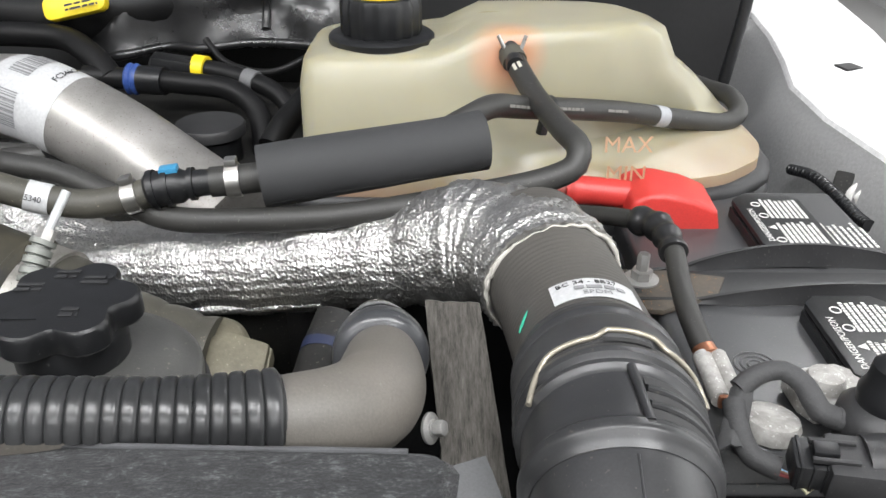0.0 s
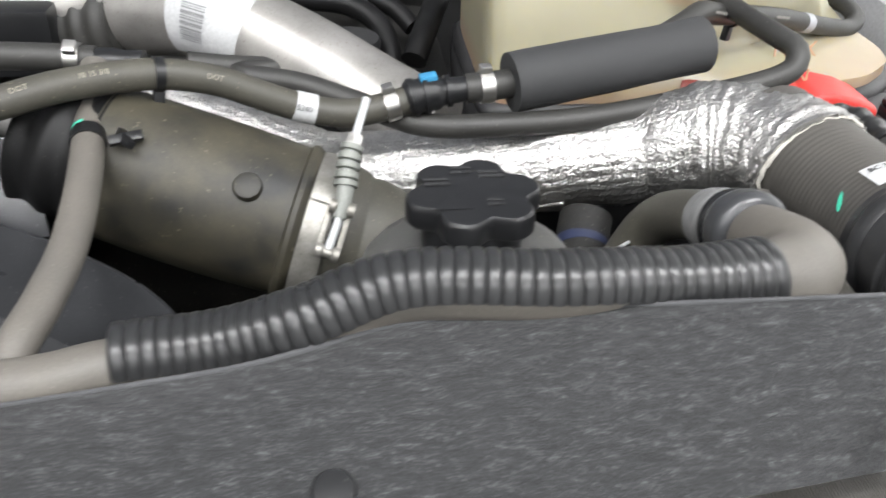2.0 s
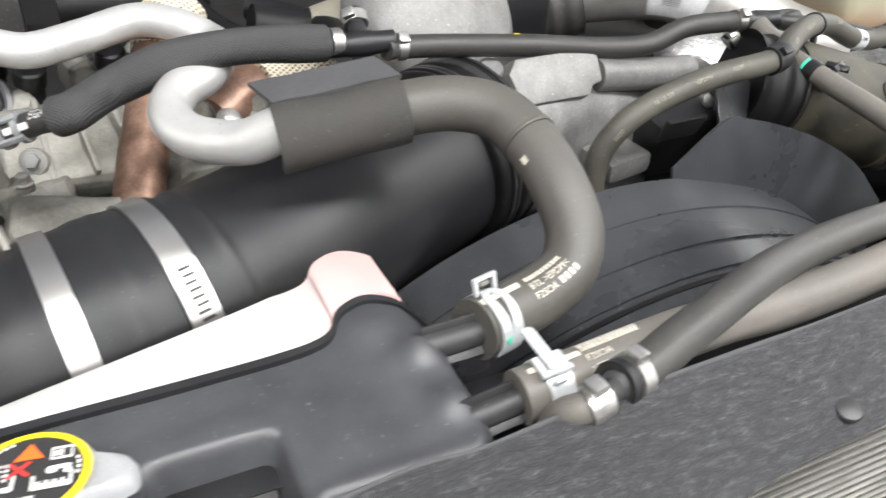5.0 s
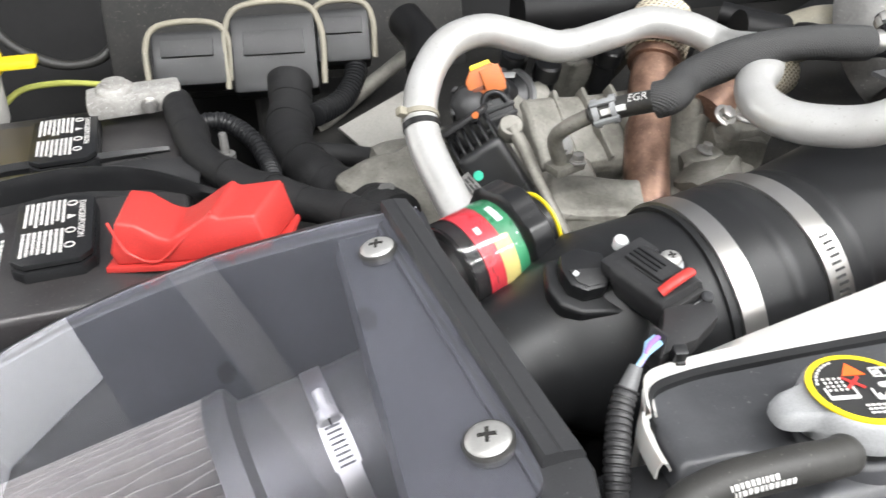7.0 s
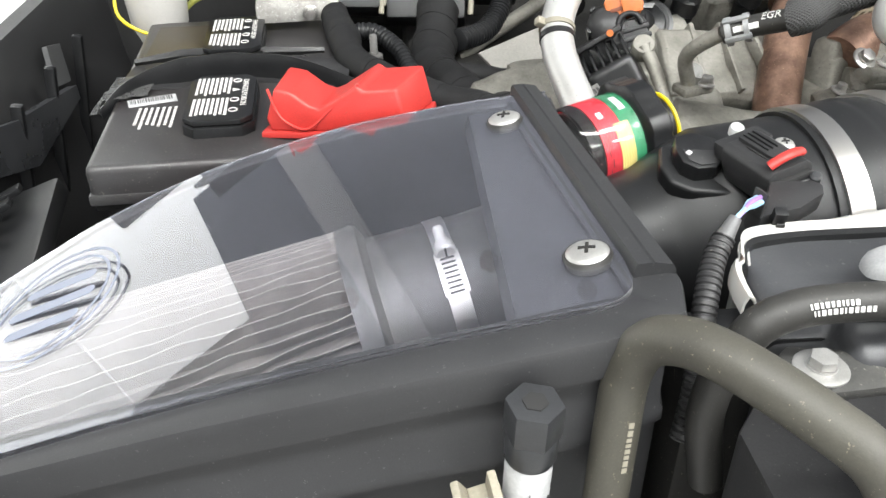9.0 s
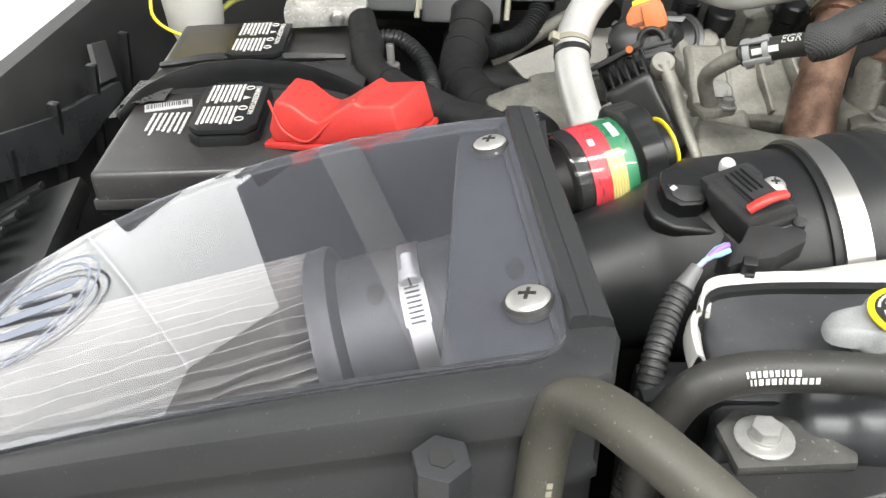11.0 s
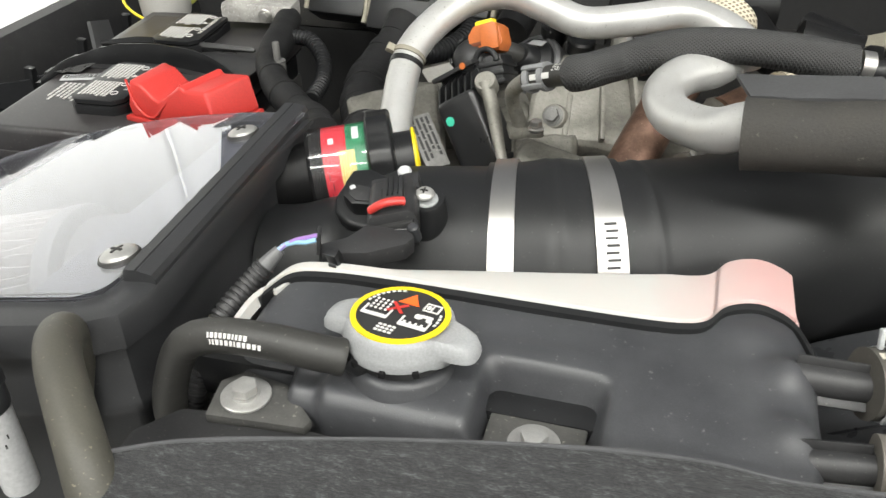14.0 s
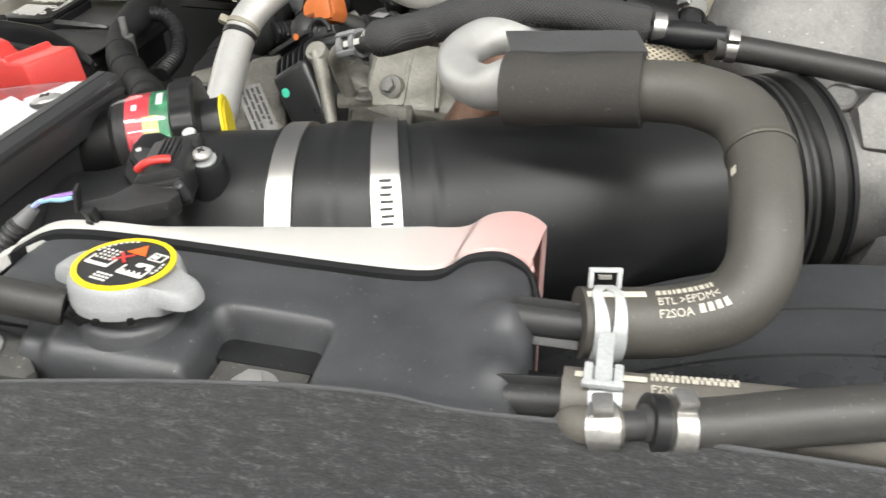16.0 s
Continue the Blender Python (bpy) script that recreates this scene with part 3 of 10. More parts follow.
def axes(origin, x, y):
    """A pose at origin with the x axis along x and the y axis as near to y as it can be."""
    x = Vector(x).normalized()
    z = x.cross(Vector(y)).normalized()
    y = z.cross(x)
    o = Vector(origin)
    return Matrix(((x.x, y.x, z.x, o.x), (x.y, y.y, z.y, o.y), (x.z, y.z, z.z, o.z), (0, 0, 0, 1)))


def letters(body, size, lift=0.0003):
    """The shapes of a line of writing as a bmesh in the xy plane, from the origin to the right."""
    cu = bpy.data.curves.new("writing", "FONT")
    cu.body, cu.size, cu.resolution_u, cu.extrude = body, size, 2, lift
    ob = bpy.data.objects.new("writing", cu)
    me = bpy.data.meshes.new_from_object(ob)
    bm = bmesh.new()
    bm.from_mesh(me)
    bpy.data.meshes.remove(me)
    bpy.data.objects.remove(ob)
    bpy.data.curves.remove(cu)
    return bm


def bars(rows, width, height, gap=0.5, seed=1, jag=0.35, least=0.8, most=3.0):
    """Rows of short bars that stand for writing too small to read."""
    rnd = random.Random(seed)
    bm = bmesh.new()
    step = height / rows
    for k in range(rows):
        y = height / 2 - step * (k + 0.5)
        x = -width / 2
        end = width / 2 - rnd.random() * width * jag
        while x < end:
            w = min(step * rnd.uniform(least, most), end - x)
            box(w, step * gap, 0.0004, Matrix.Translation((x + w / 2, y, 0)), bm=bm)
            x += w + step * 0.3
    return bm


def wrapped(flat, path, s0, side, r, flip=False):
    """Lays a flat bmesh on a hose: x runs along the curve from s0, y round it from the angle side."""
    for v in flat.verts:
        x, y, z = v.co
        if flip:
            x, y = -x, -y
        p, t, u, w = path.at(s0 + x)
        a = side - y / r
        v.co = p + (u * math.cos(a) + w * math.sin(a)) * (r + 0.0004 + z)
    return flat


def patch_on(path, s0, s1, side, spread, r, thick=0.0006, n=14):
    """A label laid round part of a hose."""
    grid = []
    for k in range(n + 1):
        s = s0 + (s1 - s0) * k / n
        p, t, u, w = path.at(s)
        row = []
        for i in range(n + 1):
            a = side + spread * (i / n - 0.5)
            row.append(p + (u * math.cos(a) + w * math.sin(a)) * (r + 0.0003))
        grid.append(row)
    return sheet(grid, min(thick, 0.0003))


def near(path, p):
    """The length along a path that lies nearest to a point."""
    return path.s[min(range(len(path.p)), key=lambda i: (path.p[i] - Vector(p)).length)]


def quilted(path, r, s0=0.0, s1=None, seg=96, step=0.0014, lump=0.0026, rows=66, puff=0.0009):
    """A tube of thin quilted foil: fine waffle rows, uneven bulges and pinched folds."""
    s1 = path.length if s1 is None else s1
    n = int((s1 - s0) / step)
    rad = r if callable(r) else (lambda s: r)
    loops = []
    for k in range(n + 1):
        s = s0 + (s1 - s0) * k / n
        p, t, u, v = path.at(s)
        R = rad(s)
        loop = []
        for i in range(seg):
            a = 2 * math.pi * i / seg
            d = u * math.cos(a) + v * math.sin(a)
            q = p + d * R
            big = lump * noise.noise(q * 24) + 0.4 * lump * abs(noise.noise(q * 90)) + 0.22 * lump * noise.noise(q * 240)
            cell = puff * math.sin(rows * a + 1.2 * noise.noise(q * 30)) * (0.6 + 0.4 * math.sin(2 * math.pi * s / 0.0046 + 2.0 * noise.noise(q * 40)))
            loop.append(q + d * (big + cell))
        loops.append(loop)
    return rings(bmesh.new(), loops)


def hex_bolt(parent, m, across=0.013, washer=0.0115, name="bolt", material=None):
    material = material or STEEL
    bm = lathe([(washer, 0), (washer, 0.0012), (washer * 0.9, 0.0018), (across * 0.62, 0.002), (across * 0.6, 0.003)], m, 28)
    r = across / math.sqrt(3)
    prism([(r * math.cos(math.pi * k / 3), r * math.sin(math.pi * k / 3)) for k in range(6)], 0.003, 0.008, m, 0.0008, bm)
    return part(name, bm, material, parent, "zinc hex bolt with washer")


def screw_head(parent, m, r=0.0105, name="screw"):
    bm = lathe([(r * 1.02, 0), (r, 0.0008), (r * 0.85, 0.002), (r * 0.55, 0.0029), (r * 0.2, 0.0033), (0.0004, 0.0034)], m, 28)
    ob = part(name, bm, BOLT, parent, "shiny cross-head screw")
    cross = box(r * 0.8, r * 0.17, 0.0012, m @ Matrix.Translation((0, 0, 0.0031)))
    box(r * 0.17, r * 0.8, 0.0012, m @ Matrix.Translation((0, 0, 0.0032)), bm=cross)
    part("cross_recess", cross, DARK_METAL, ob)
    return ob


def clamp_band(parent, path, s, r, width=0.009, name="hose_clamp", material=None, screw=True, side=0.0):
    """A worm or crimp clamp round a hose at the length s."""
    bm = tube(path, lambda q: r + 0.0012, s - width / 2, s + width / 2, 28, width / 3)
    ob = part(name, bm, material or BAND, parent, "shiny steel hose clamp")
    if screw:
        m = path.turn(s, side)
        ear = box(0.005, 0.009, width * 0.9, m @ Matrix.Translation((r + 0.003, 0, 0)), 0.0012)
        part("clamp_ear", ear, material or BAND, ob)
    return ob

# ---- the garage and the body round the engine bay ----
def slab(name, x0, x1, y0, y1, z0, z1, material, label, category, kind="structure", bevel=0.0):
    return solo(name, box(x1 - x0, y1 - y0, z1 - z0, Matrix.Translation(((x0 + x1) / 2, (y0 + y1) / 2, (z0 + z1) / 2)), bevel), material, label, category, "", kind)


slab("floor", -6, 5, -5.2, 6.2, -0.12, 0.0, CONCRETE, "grey coated concrete garage floor", "floor")
slab("ceiling", -6, 5, -5.2, 6.2, 3.45, 3.57, CEILING, "unseen garage ceiling, greyed to cut bounced light", "ceiling")
slab("wall_north", -6, 5, 5.95, 6.15, 0, 3.45, WALL, "white painted garage wall behind the truck", "wall")
slab("wall_south", -6, 5, -5.2, -5.0, 0, 3.45, DIM_WALL, "unseen garage wall in front of the truck, greyed to cut bounced light", "wall")
slab("wall_east", 2.95, 3.15, -5.0, 5.95, 0, 3.45, WALL, "white painted garage side wall", "wall")
slab("wall_west", -6.2, -6.0, -5.2, 6.15, 0, 3.45, WALL, "white painted garage side wall", "wall")
slab("baseboard", -6, 2.95, 5.91, 5.95, 0, 0.22, KERB, "grey painted skirting along the wall", "skirting")
slab("baseboard", 2.91, 2.95, -5.0, 5.91, 0, 0.22, KERB, "grey painted skirting along the side wall", "skirting")
for lx in (-2.4, -0.6, 1.2):
    for ly in (-2.6, -0.7, 2.4):
        fix = thing("ceiling_light", (lx, ly, 3.45), "flat white ceiling light panel", "ceiling light", "garage ceiling lights")
        part("housing", box(1.4, 0.45, 0.05, pose(lx, ly, 3.42), 0.01), WALL, fix)

# inner fenders, fender tops, firewall, undertray
def fender_right():
    ob = thing("fender", (0.45, 0.8, 0.5), "white painted truck fender with grey inner panel", "fender")
    grid = []
    for k in range(17):
        y = -0.05 + 1.4 * k / 16
        edge = 0.405 - 0.03 * math.exp(-((y - 0.88) / 0.12) ** 2) + (0.05 * (y - 0.95) if y > 0.95 else 0)
        z = 0.955 + 0.06 * max(0.0, y - 0.75)
        grid.append([(edge + dx, y, z + dz) for dx, dz in ((0.0, -0.012), (0.004, 0.0), (0.012, 0.004), (0.05, 0.012), (0.1, 0.014), (0.135, 0.004), (0.15, -0.03), (0.175, -0.12), (0.22, -0.3), (0.24, -0.5))])
    part("wing_top", sheet(grid, 0.002), WHITE_PAINT, ob, "glossy white fender top")
    grid = []
    for k in range(17):
        y = -0.05 + 1.4 * k / 16
        edge = 0.405 - 0.03 * math.exp(-((y - 0.88) / 0.12) ** 2) + (0.05 * (y - 0.95) if y > 0.95 else 0)
        z = 0.955 + 0.06 * max(0.0, y - 0.75)
        grid.append([(edge + dx, y, z + dz) for dx, dz in ((-0.001, -0.003), (-0.006, -0.012), (-0.012, -0.02), (-0.02, -0.045), (-0.035, -0.09), (-0.045, -0.15), (-0.05, -0.3), (-0.05, -0.5))])
    part("inner_panel", sheet(grid, 0.002), PRIMER, ob, "matt grey inner panel")
    part("slot", box(0.022, 0.02, 0.003, pose(0.447, 0.936, 0.979, 0, 0, 20)), INK, ob)
    part("panel_hole", lathe([(0.005, 0), (0.004, 0.002), (0.001, 0.0022)], aim((0.3715, 0.852, 0.918), (-1, -0.2, 0.35)), 16), INK, ob)
    return ob


fender_right()

# ---- coolant tank side ----
WORN_INK = plain("worn_print", (0.27, 0.25, 0.2), 0.75)
DIM_INK = plain("dim_print", (0.17, 0.165, 0.15), 0.75)
def degas_tank():
    ob = thing("coolant_tank", (0.08, 0.78, 0.9), "milky amber coolant reservoir with black cap and pink fluid stain", "coolant tank")
    low = [(-0.117, 0.665), (-0.1, 0.652), (0.12, 0.65), (0.235, 0.675), (0.277, 0.712), (0.291, 0.752), (0.285, 0.9), (-0.09, 0.9), (-0.117, 0.87)]
    waist = [(-0.117, 0.672), (-0.1, 0.66), (0.05, 0.665), (0.16, 0.715), (0.235, 0.775), (0.265, 0.81), (0.26, 0.9), (-0.09, 0.9), (-0.117, 0.87)]
    neck = [(-0.117, 0.68), (-0.1, 0.67), (0.04, 0.68), (0.14, 0.7), (0.192, 0.73), (0.21, 0.77), (0.205, 0.84), (-0.09, 0.84), (-0.117, 0.81)]
    top = [(-0.113, 0.69), (-0.098, 0.682), (0.03, 0.69), (0.12, 0.702), (0.165, 0.722), (0.172, 0.745), (0.148, 0.81), (-0.085, 0.81), (-0.11, 0.79)]

    def fine(o):
        p = [Vector((x, y, 0)) for x, y in o]
        out = []
        n = len(p)
        for i in range(n):
            a, b = p[i], p[(i + 1) % n]
            for k in range(6):
                out.append(a.lerp(b, k / 6))
        for _ in range(2):
            out = [(out[i - 1] + out[i] * 2 + out[(i + 1) % len(out)]) / 4 for i in range(len(out))]
        return out
    lo, wa, ne, to = fine(low), fine(waist), fine(neck), fine(top)
    cx, cy = 0.04, 0.75

    def height(q):
        f = min(max((q.x + 0.012) / 0.05, 0.0), 1.0)
        return 1.058 + 0.019 * f * f * (3 - 2 * f)
    loops = []
    for pts, z in ((lo, 0.93), (lo, 0.945), (lo, 0.962), ([a.lerp(b, 0.6) for a, b in zip(lo, wa)], 0.972), (wa, 0.985), ([a.lerp(b, 0.5) for a, b in zip(wa, ne)], 1.012), (ne, 1.035)):
        loops.append([Vector((p.x, p.y, z)) for p in pts])
    loops.append([Vector((p.x, p.y, min(height(p) - 0.012, 1.09))) for p in ([a.lerp(b, 0.4) for a, b in zip(ne, to)])])
    loops.append([Vector((p.x, p.y, height(p) - 0.003)) for p in ([a.lerp(b, 0.85) for a, b in zip(ne, to)])])
    for f in (0.96, 0.8, 0.55, 0.3, 0.1):
        loops.append([Vector((cx + (p.x - cx) * f, cy + (p.y - cy) * f, height(Vector((cx + (p.x - cx) * f, 0, 0))) + (0.002 if f < 0.9 else 0.0))) for p in to])
    part("body", rings(bmesh.new(), loops), TANK, ob, "translucent amber plastic body", 60)
    grow = lambda f: [Vector((cx + (p.x - cx) * f, cy + (p.y - cy) * f, 0)) for p in lo]
    loops = [[Vector((p.x, p.y, z)) for p in grow(f)] for f, z in ((1.0, 0.9), (1.05, 0.9), (1.06, 0.916), (1.055, 0.932), (1.03, 0.935), (1.052, 0.94), (1.05, 0.946), (1.02, 0.951), (0.985, 0.952))]
    part("base_rim", rings(bmesh.new(), loops), PLASTIC_DUSTY, ob, "dark grey moulded base rim", 60)
    m = pose(-0.052, 0.735, 1.057)
    part("cap_flange", lathe([(0.043, 0), (0.0445, 0.003), (0.0445, 0.007), (0.042, 0.009), (0.032, 0.0095)], m, 40), PLASTIC, ob, "round black cap flange")
    bm = bmesh.new()
    prof = []
    for r, h in ((0.032, 0.009), (0.033, 0.012), (0.033, 0.034), (0.031, 0.039), (0.029, 0.04)):
        prof.append([m @ Vector(((r * (1 + 0.03 * (1 if i % 4 < 2 else -1))) * math.cos(2 * math.pi * i / 64), (r * (1 + 0.03 * (1 if i % 4 < 2 else -1))) * math.sin(2 * math.pi * i / 64), h)) for i in range(64)])
    cap = part("cap", rings(bm, prof), PLASTIC, ob, "ribbed black screw cap")
    ring = lathe([(0.027, 0.0402), (0.027, 0.041), (0.0245, 0.041), (0.0245, 0.0402)], m, 40)
    part("cap_ring", ring, YELLOW, cap, "thin yellow printed ring")
    b = bars(4, 0.034, 0.03, 0.5, 5, 0.2)
    b.transform(m @ Matrix.Translation((0, 0, 0.0411)))
    part("cap_print", b, YELLOW, cap)
    # raised level marks
    for text, (x, z) in (("MAX", (0.128, 1.0)), ("MIN", (0.13, 0.978))):
        t = letters(text, 0.0185, 0.0003)
        t.transform(axes((x, 0.6475 if text == "MIN" else 0.6535, z - 0.009), (1, 0.015, 0), (0, 0.25 if text == "MAX" else 0.05, 1)))
        part("level_mark", t, surface("stained_raised_letter", (0.42, 0.25, 0.15), 0.45, second=(0.36, 0.22, 0.13)), ob, "raised lettering", 0)
    part("nipple", tube(Path([(0.052, 0.70, 1.066), (0.056, 0.665, 1.058)]), 0.007), PLASTIC, ob)
    return ob


degas_tank()

hoseA = Path([(0.052, 0.688, 1.063), (0.068, 0.64, 1.044), (0.0837, 0.575, 1.0382), (0.091, 0.553, 1.0345), (0.0883, 0.545, 1.0256), (0.075, 0.54, 1.0196), (0.0057, 0.53, 1.0074), (-0.0689, 0.525, 0.997), (-0.1365, 0.525, 0.9934), (-0.1829, 0.53, 0.9927), (-0.2254, 0.548, 1.0008), (-0.2688, 0.565, 1.01), (-0.3116, 0.575, 1.0141), (-0.2888, 0.585, 1.0137), (-0.3201, 0.585, 1.016), (-0.3473, 0.58, 1.0211)])
RA = 0.0085
hose = thing("coolant_vent_hose", (-0.0689, 0.525, 0.997), "long dusty black rubber coolant vent hose", "hose")
part("hose", tube(hoseA, RA), RUBBER, hose)
part("spring_clip", tube(hoseA, RA + 0.0015, 0.004, 0.014, 20, 0.003), RUBBER_OLIVE, hose)
for dy in (-1, 1):
    m = Path([hoseA.at(0.009)[0] + Vector((0.006 * dy, 0, 0.006)), hoseA.at(0.005)[0] + Vector((0.011 * dy, -0.002, 0.016))])
    part("clip_ear", tube(m, 0.0016, seg=8), STEEL, hose)
part("hose_print", wrapped(bars(2, 0.012, 0.008, 0.6, 4, 0.1), hoseA, 0.024, hoseA.face(0.024, (0, 0, 1.25)), RA), FADED_INK, hose, "small pale print")

hoseB = Path([(-0.0021, 0.585, 1.0328), (0.0198, 0.592, 1.0429), (0.0343, 0.605, 1.0456), (0.0612, 0.63, 1.0363), (0.1468, 0.69, 1.0123), (0.2259, 0.745, 0.985), (0.2621, 0.768, 0.9757), (0.2789, 0.785, 0.9786), (0.2783, 0.81, 0.9858), (0.2652, 0.85, 0.9826), (0.25, 0.88, 0.9821)])
hose = thing("coolant_return_hose", (0.1468, 0.69, 1.0123), "dusty black rubber coolant return hose with printed marks", "hose")
part("hose", tube(hoseB, 0.0088), RUBBER, hose)
part("printed_tag", tube(hoseB, 0.0092, 0.232, 0.246, 24, 0.004), surface("worn_grey_tag", (0.36, 0.37, 0.39), 0.5, second=(0.26, 0.27, 0.285), patch=150, grain=900), hose, "white printed tag")
part("cable_tie", tube(hoseB, 0.0102, 0.104, 0.109, 24, 0.0025), PLASTIC, hose, "black cable tie")
part("tie_head", box(0.007, 0.006, 0.018, hoseB.turn(0.1065, hoseB.up_angle(0.1065) + 3.14) @ Matrix.Translation((0.012, 0, 0)) @ pose(0, 0, 0, 0, 90, 0), 0.001), PLASTIC, hose)
for k in range(3):
    part("hose_print", wrapped(bars(1, 0.03, 0.003, 0.7, 3 + k), hoseB, 0.07 + 0.055 * k, hoseB.face(0.1, (0, 0, 1.25)), 0.0088), DIM_INK, hose)

# foam sleeve with quick connector
sleeve = Path([(-0.1214, 0.541, 1.0182), (-0.0478, 0.556, 1.0253), (0.0275, 0.577, 1.0306)])
ob = thing("foam_sleeve", (-0.0481, 0.556, 1.017), "thick black foam sleeve over a coolant hose", "foam sleeve")
part("sleeve", tube(sleeve, lambda s: 0.0208 + 0.0006 * math.sin(s * 40), hollow=0.011, seg=32, lump=0.0008), FOAM, ob)
part("inner_hose", tube(sleeve, 0.0098, 0.001, sleeve.length - 0.001, 24), RUBBER, ob, "black hose inside the foam")
sf = sleeve.face(0.1, (-0.2, 0, 1.27))
part("foam_seam", patch_on(sleeve, 0.004, sleeve.length - 0.004, sf + 1.1, 0.045, 0.0212), PLASTIC, ob, "glued seam along the foam")
hose = thing("coolant_hose", (-0.4, 0.481, 1.0465), "olive-dusty rubber coolant hose with printed marks", "hose")
hoseD = Path([(-0.6139, 0.452, 0.9545), (-0.6138, 0.452, 0.9767), (-0.6082, 0.452, 0.9947), (-0.5915, 0.45, 1.0149), (-0.5624, 0.45, 1.028), (-0.51, 0.452, 1.0385), (-0.446, 0.454, 1.0435), (-0.4, 0.481, 1.0465), (-0.351, 0.505, 1.043), (-0.318, 0.515, 1.034), (-0.288, 0.521, 1.0195), (-0.264, 0.525, 1.0095), (-0.235, 0.528, 1.0035), (-0.205, 0.531, 1.0075), (-0.192, 0.533, 1.011)])
RL = 0.0098
part("hose", tube(hoseD, RL), RUBBER_OLIVE, hose)
LD = hoseD.length
s_tag = near(hoseD, (-0.264, 0.525, 1.01))
part("paper_tag", tube(hoseD, RL + 0.0006, s_tag - 0.0075, s_tag + 0.0075, 24, 0.004), LABEL, hose, "white paper tag")
s_tie = near(hoseD, (-0.351, 0.505, 1.043))
part("hose_tie", tube(hoseD, RL + 0.0012, s_tie - 0.003, s_tie + 0.003, 24, 0.003), PLASTIC, hose, "black cable tie")
part("tie_tail", box(0.012, 0.005, 0.007, hoseD.turn(s_tie, hoseD.up_angle(s_tie) + 2.9) @ Matrix.Translation((0.015, 0, 0)), 0.0012), PLASTIC, hose)
s_cl = near(hoseD, (-0.446, 0.454, 1.0435))
part("hose_bracket", tube(hoseD, RL + 0.0022, s_cl - 0.008, s_cl + 0.008, 24, 0.004), SATIN, hose, "black hose clip")
part("clip_lug", box(0.006, 0.008, 0.012, hoseD.turn(s_cl, hoseD.face(s_cl, (-0.45, -0.05, 1.28)) - 0.5) @ Matrix.Translation((RL + 0.003, 0, 0)), 0.002), SATIN, hose)
for k, txt in enumerate(("DOT", "10 15 3/8", ">EPDM<", "DOT", "10 15 3/8", "DOT", "10 15 3/8", ">EPDM<", "DOT", "15 3/8")):
    s = 0.05 + 0.038 * k
    if abs(s + 0.01 - s_cl) < 0.022 or abs(s + 0.01 - s_tie) < 0.018 or abs(s + 0.01 - s_tag) < 0.026 or s > LD - 0.05:
        continue
    part("hose_print", wrapped(letters(txt, 0.0047, 0.0001), hoseD, s, hoseD.face(s, (-0.5, -0.02, 1.27)) - 0.1, RL), WORN_INK, hose, "worn printed marks", 0)
t = letters("5340", 0.0055, 0.0001)
part("tag_print", wrapped(t, hoseD, s_tag - 0.0072, hoseD.face(s_tag, (0, 0, 1.25)) + 0.3, RL + 0.0008), INK, hose, "", 0)

conn = Path([(-0.212, 0.5295, 1.0055), (-0.192, 0.533, 1.0115), (-0.178, 0.535, 1.0135), (-0.158, 0.537, 1.0155), (-0.139, 0.539, 1.0165), (-0.118, 0.542, 1.018)])
ob = thing("quick_connector", (-0.175, 0.535, 1.0), "black plastic quick connector with blue tab and steel clamps", "hose connector")
LC = conn.length
part("body", tube(conn, lambda s: float(np.interp(s, [0.018, 0.02, 0.04, 0.044, 0.06], [0.0105, 0.0122, 0.0118, 0.0095, 0.0088])), 0.018, 0.062, 24, 0.002), PLASTIC, ob)
for s in (0.021, 0.03, 0.046):
    part("collar", tube(conn, 0.0135 if s < 0.04 else 0.0112, s, s + 0.0035, 24, 0.0017), PLASTIC, ob)
part("stub_hose", tube(conn, 0.0102, 0.06, LC, 24), RUBBER, ob)
m = conn.turn(0.035, conn.up_angle(0.035))
part("release_tab", box(0.004, 0.009, 0.012, m @ Matrix.Translation((0.0125, 0, 0)), 0.001), BLUE, ob, "bright blue release tab")
s2c = near(conn, (-0.139, 0.539, 1.0165))
clamp_band(ob, conn, s2c, 0.0104, 0.009, side=conn.up_angle(s2c))
clamp_band(ob, hoseD, near(hoseD, (-0.205, 0.531, 1.0075)), RL, 0.009, side=hoseD.up_angle(LD - 0.014))

# aluminium charge pipe
pipe = Path([(-0.537, 0.8, 0.9911), (-0.4736, 0.795, 0.9925), (-0.4209, 0.775, 0.9953), (-0.3488, 0.725, 1.0068), (-0.2791, 0.695, 0.985), (-0.2103, 0.655, 0.9564), (-0.1629, 0.62, 0.9407)])
ob = thing("charge_pipe", (-0.2791, 0.695, 0.985), "dull speckled aluminium charge pipe with barcode label", "metal pipe")
RP = 0.0375
part("pipe", tube(pipe, RP, seg=36), ALU_SPOTTED, ob)
s_lab = 0.222
side = pipe.face(s_lab, (-0.07, 0.0, 1.35))
lab = part("barcode_label", patch_on(pipe, s_lab - 0.03, s_lab + 0.028, side, 2.7, RP), LABEL, ob, "white barcode sticker")
rnd = random.Random(4)
for block in (-0.018, 0.03):
    y = -0.016
    while y < 0.016:
        w = rnd.choice((0.0007, 0.0012, 0.0018))
        part("barcode_bar", wrapped(box(0.017, w, 0.0002, Matrix.Translation((0.0, block + y, 0))), pipe, s_lab - 0.008, side, RP + 0.0007), GREY_INK, lab)
        y += w + rnd.choice((0.0008, 0.0014))
t = letters("FC346C646C", 0.0075, 0.0001)
t.transform(pose(0, 0, 0, 0, 0, 90))
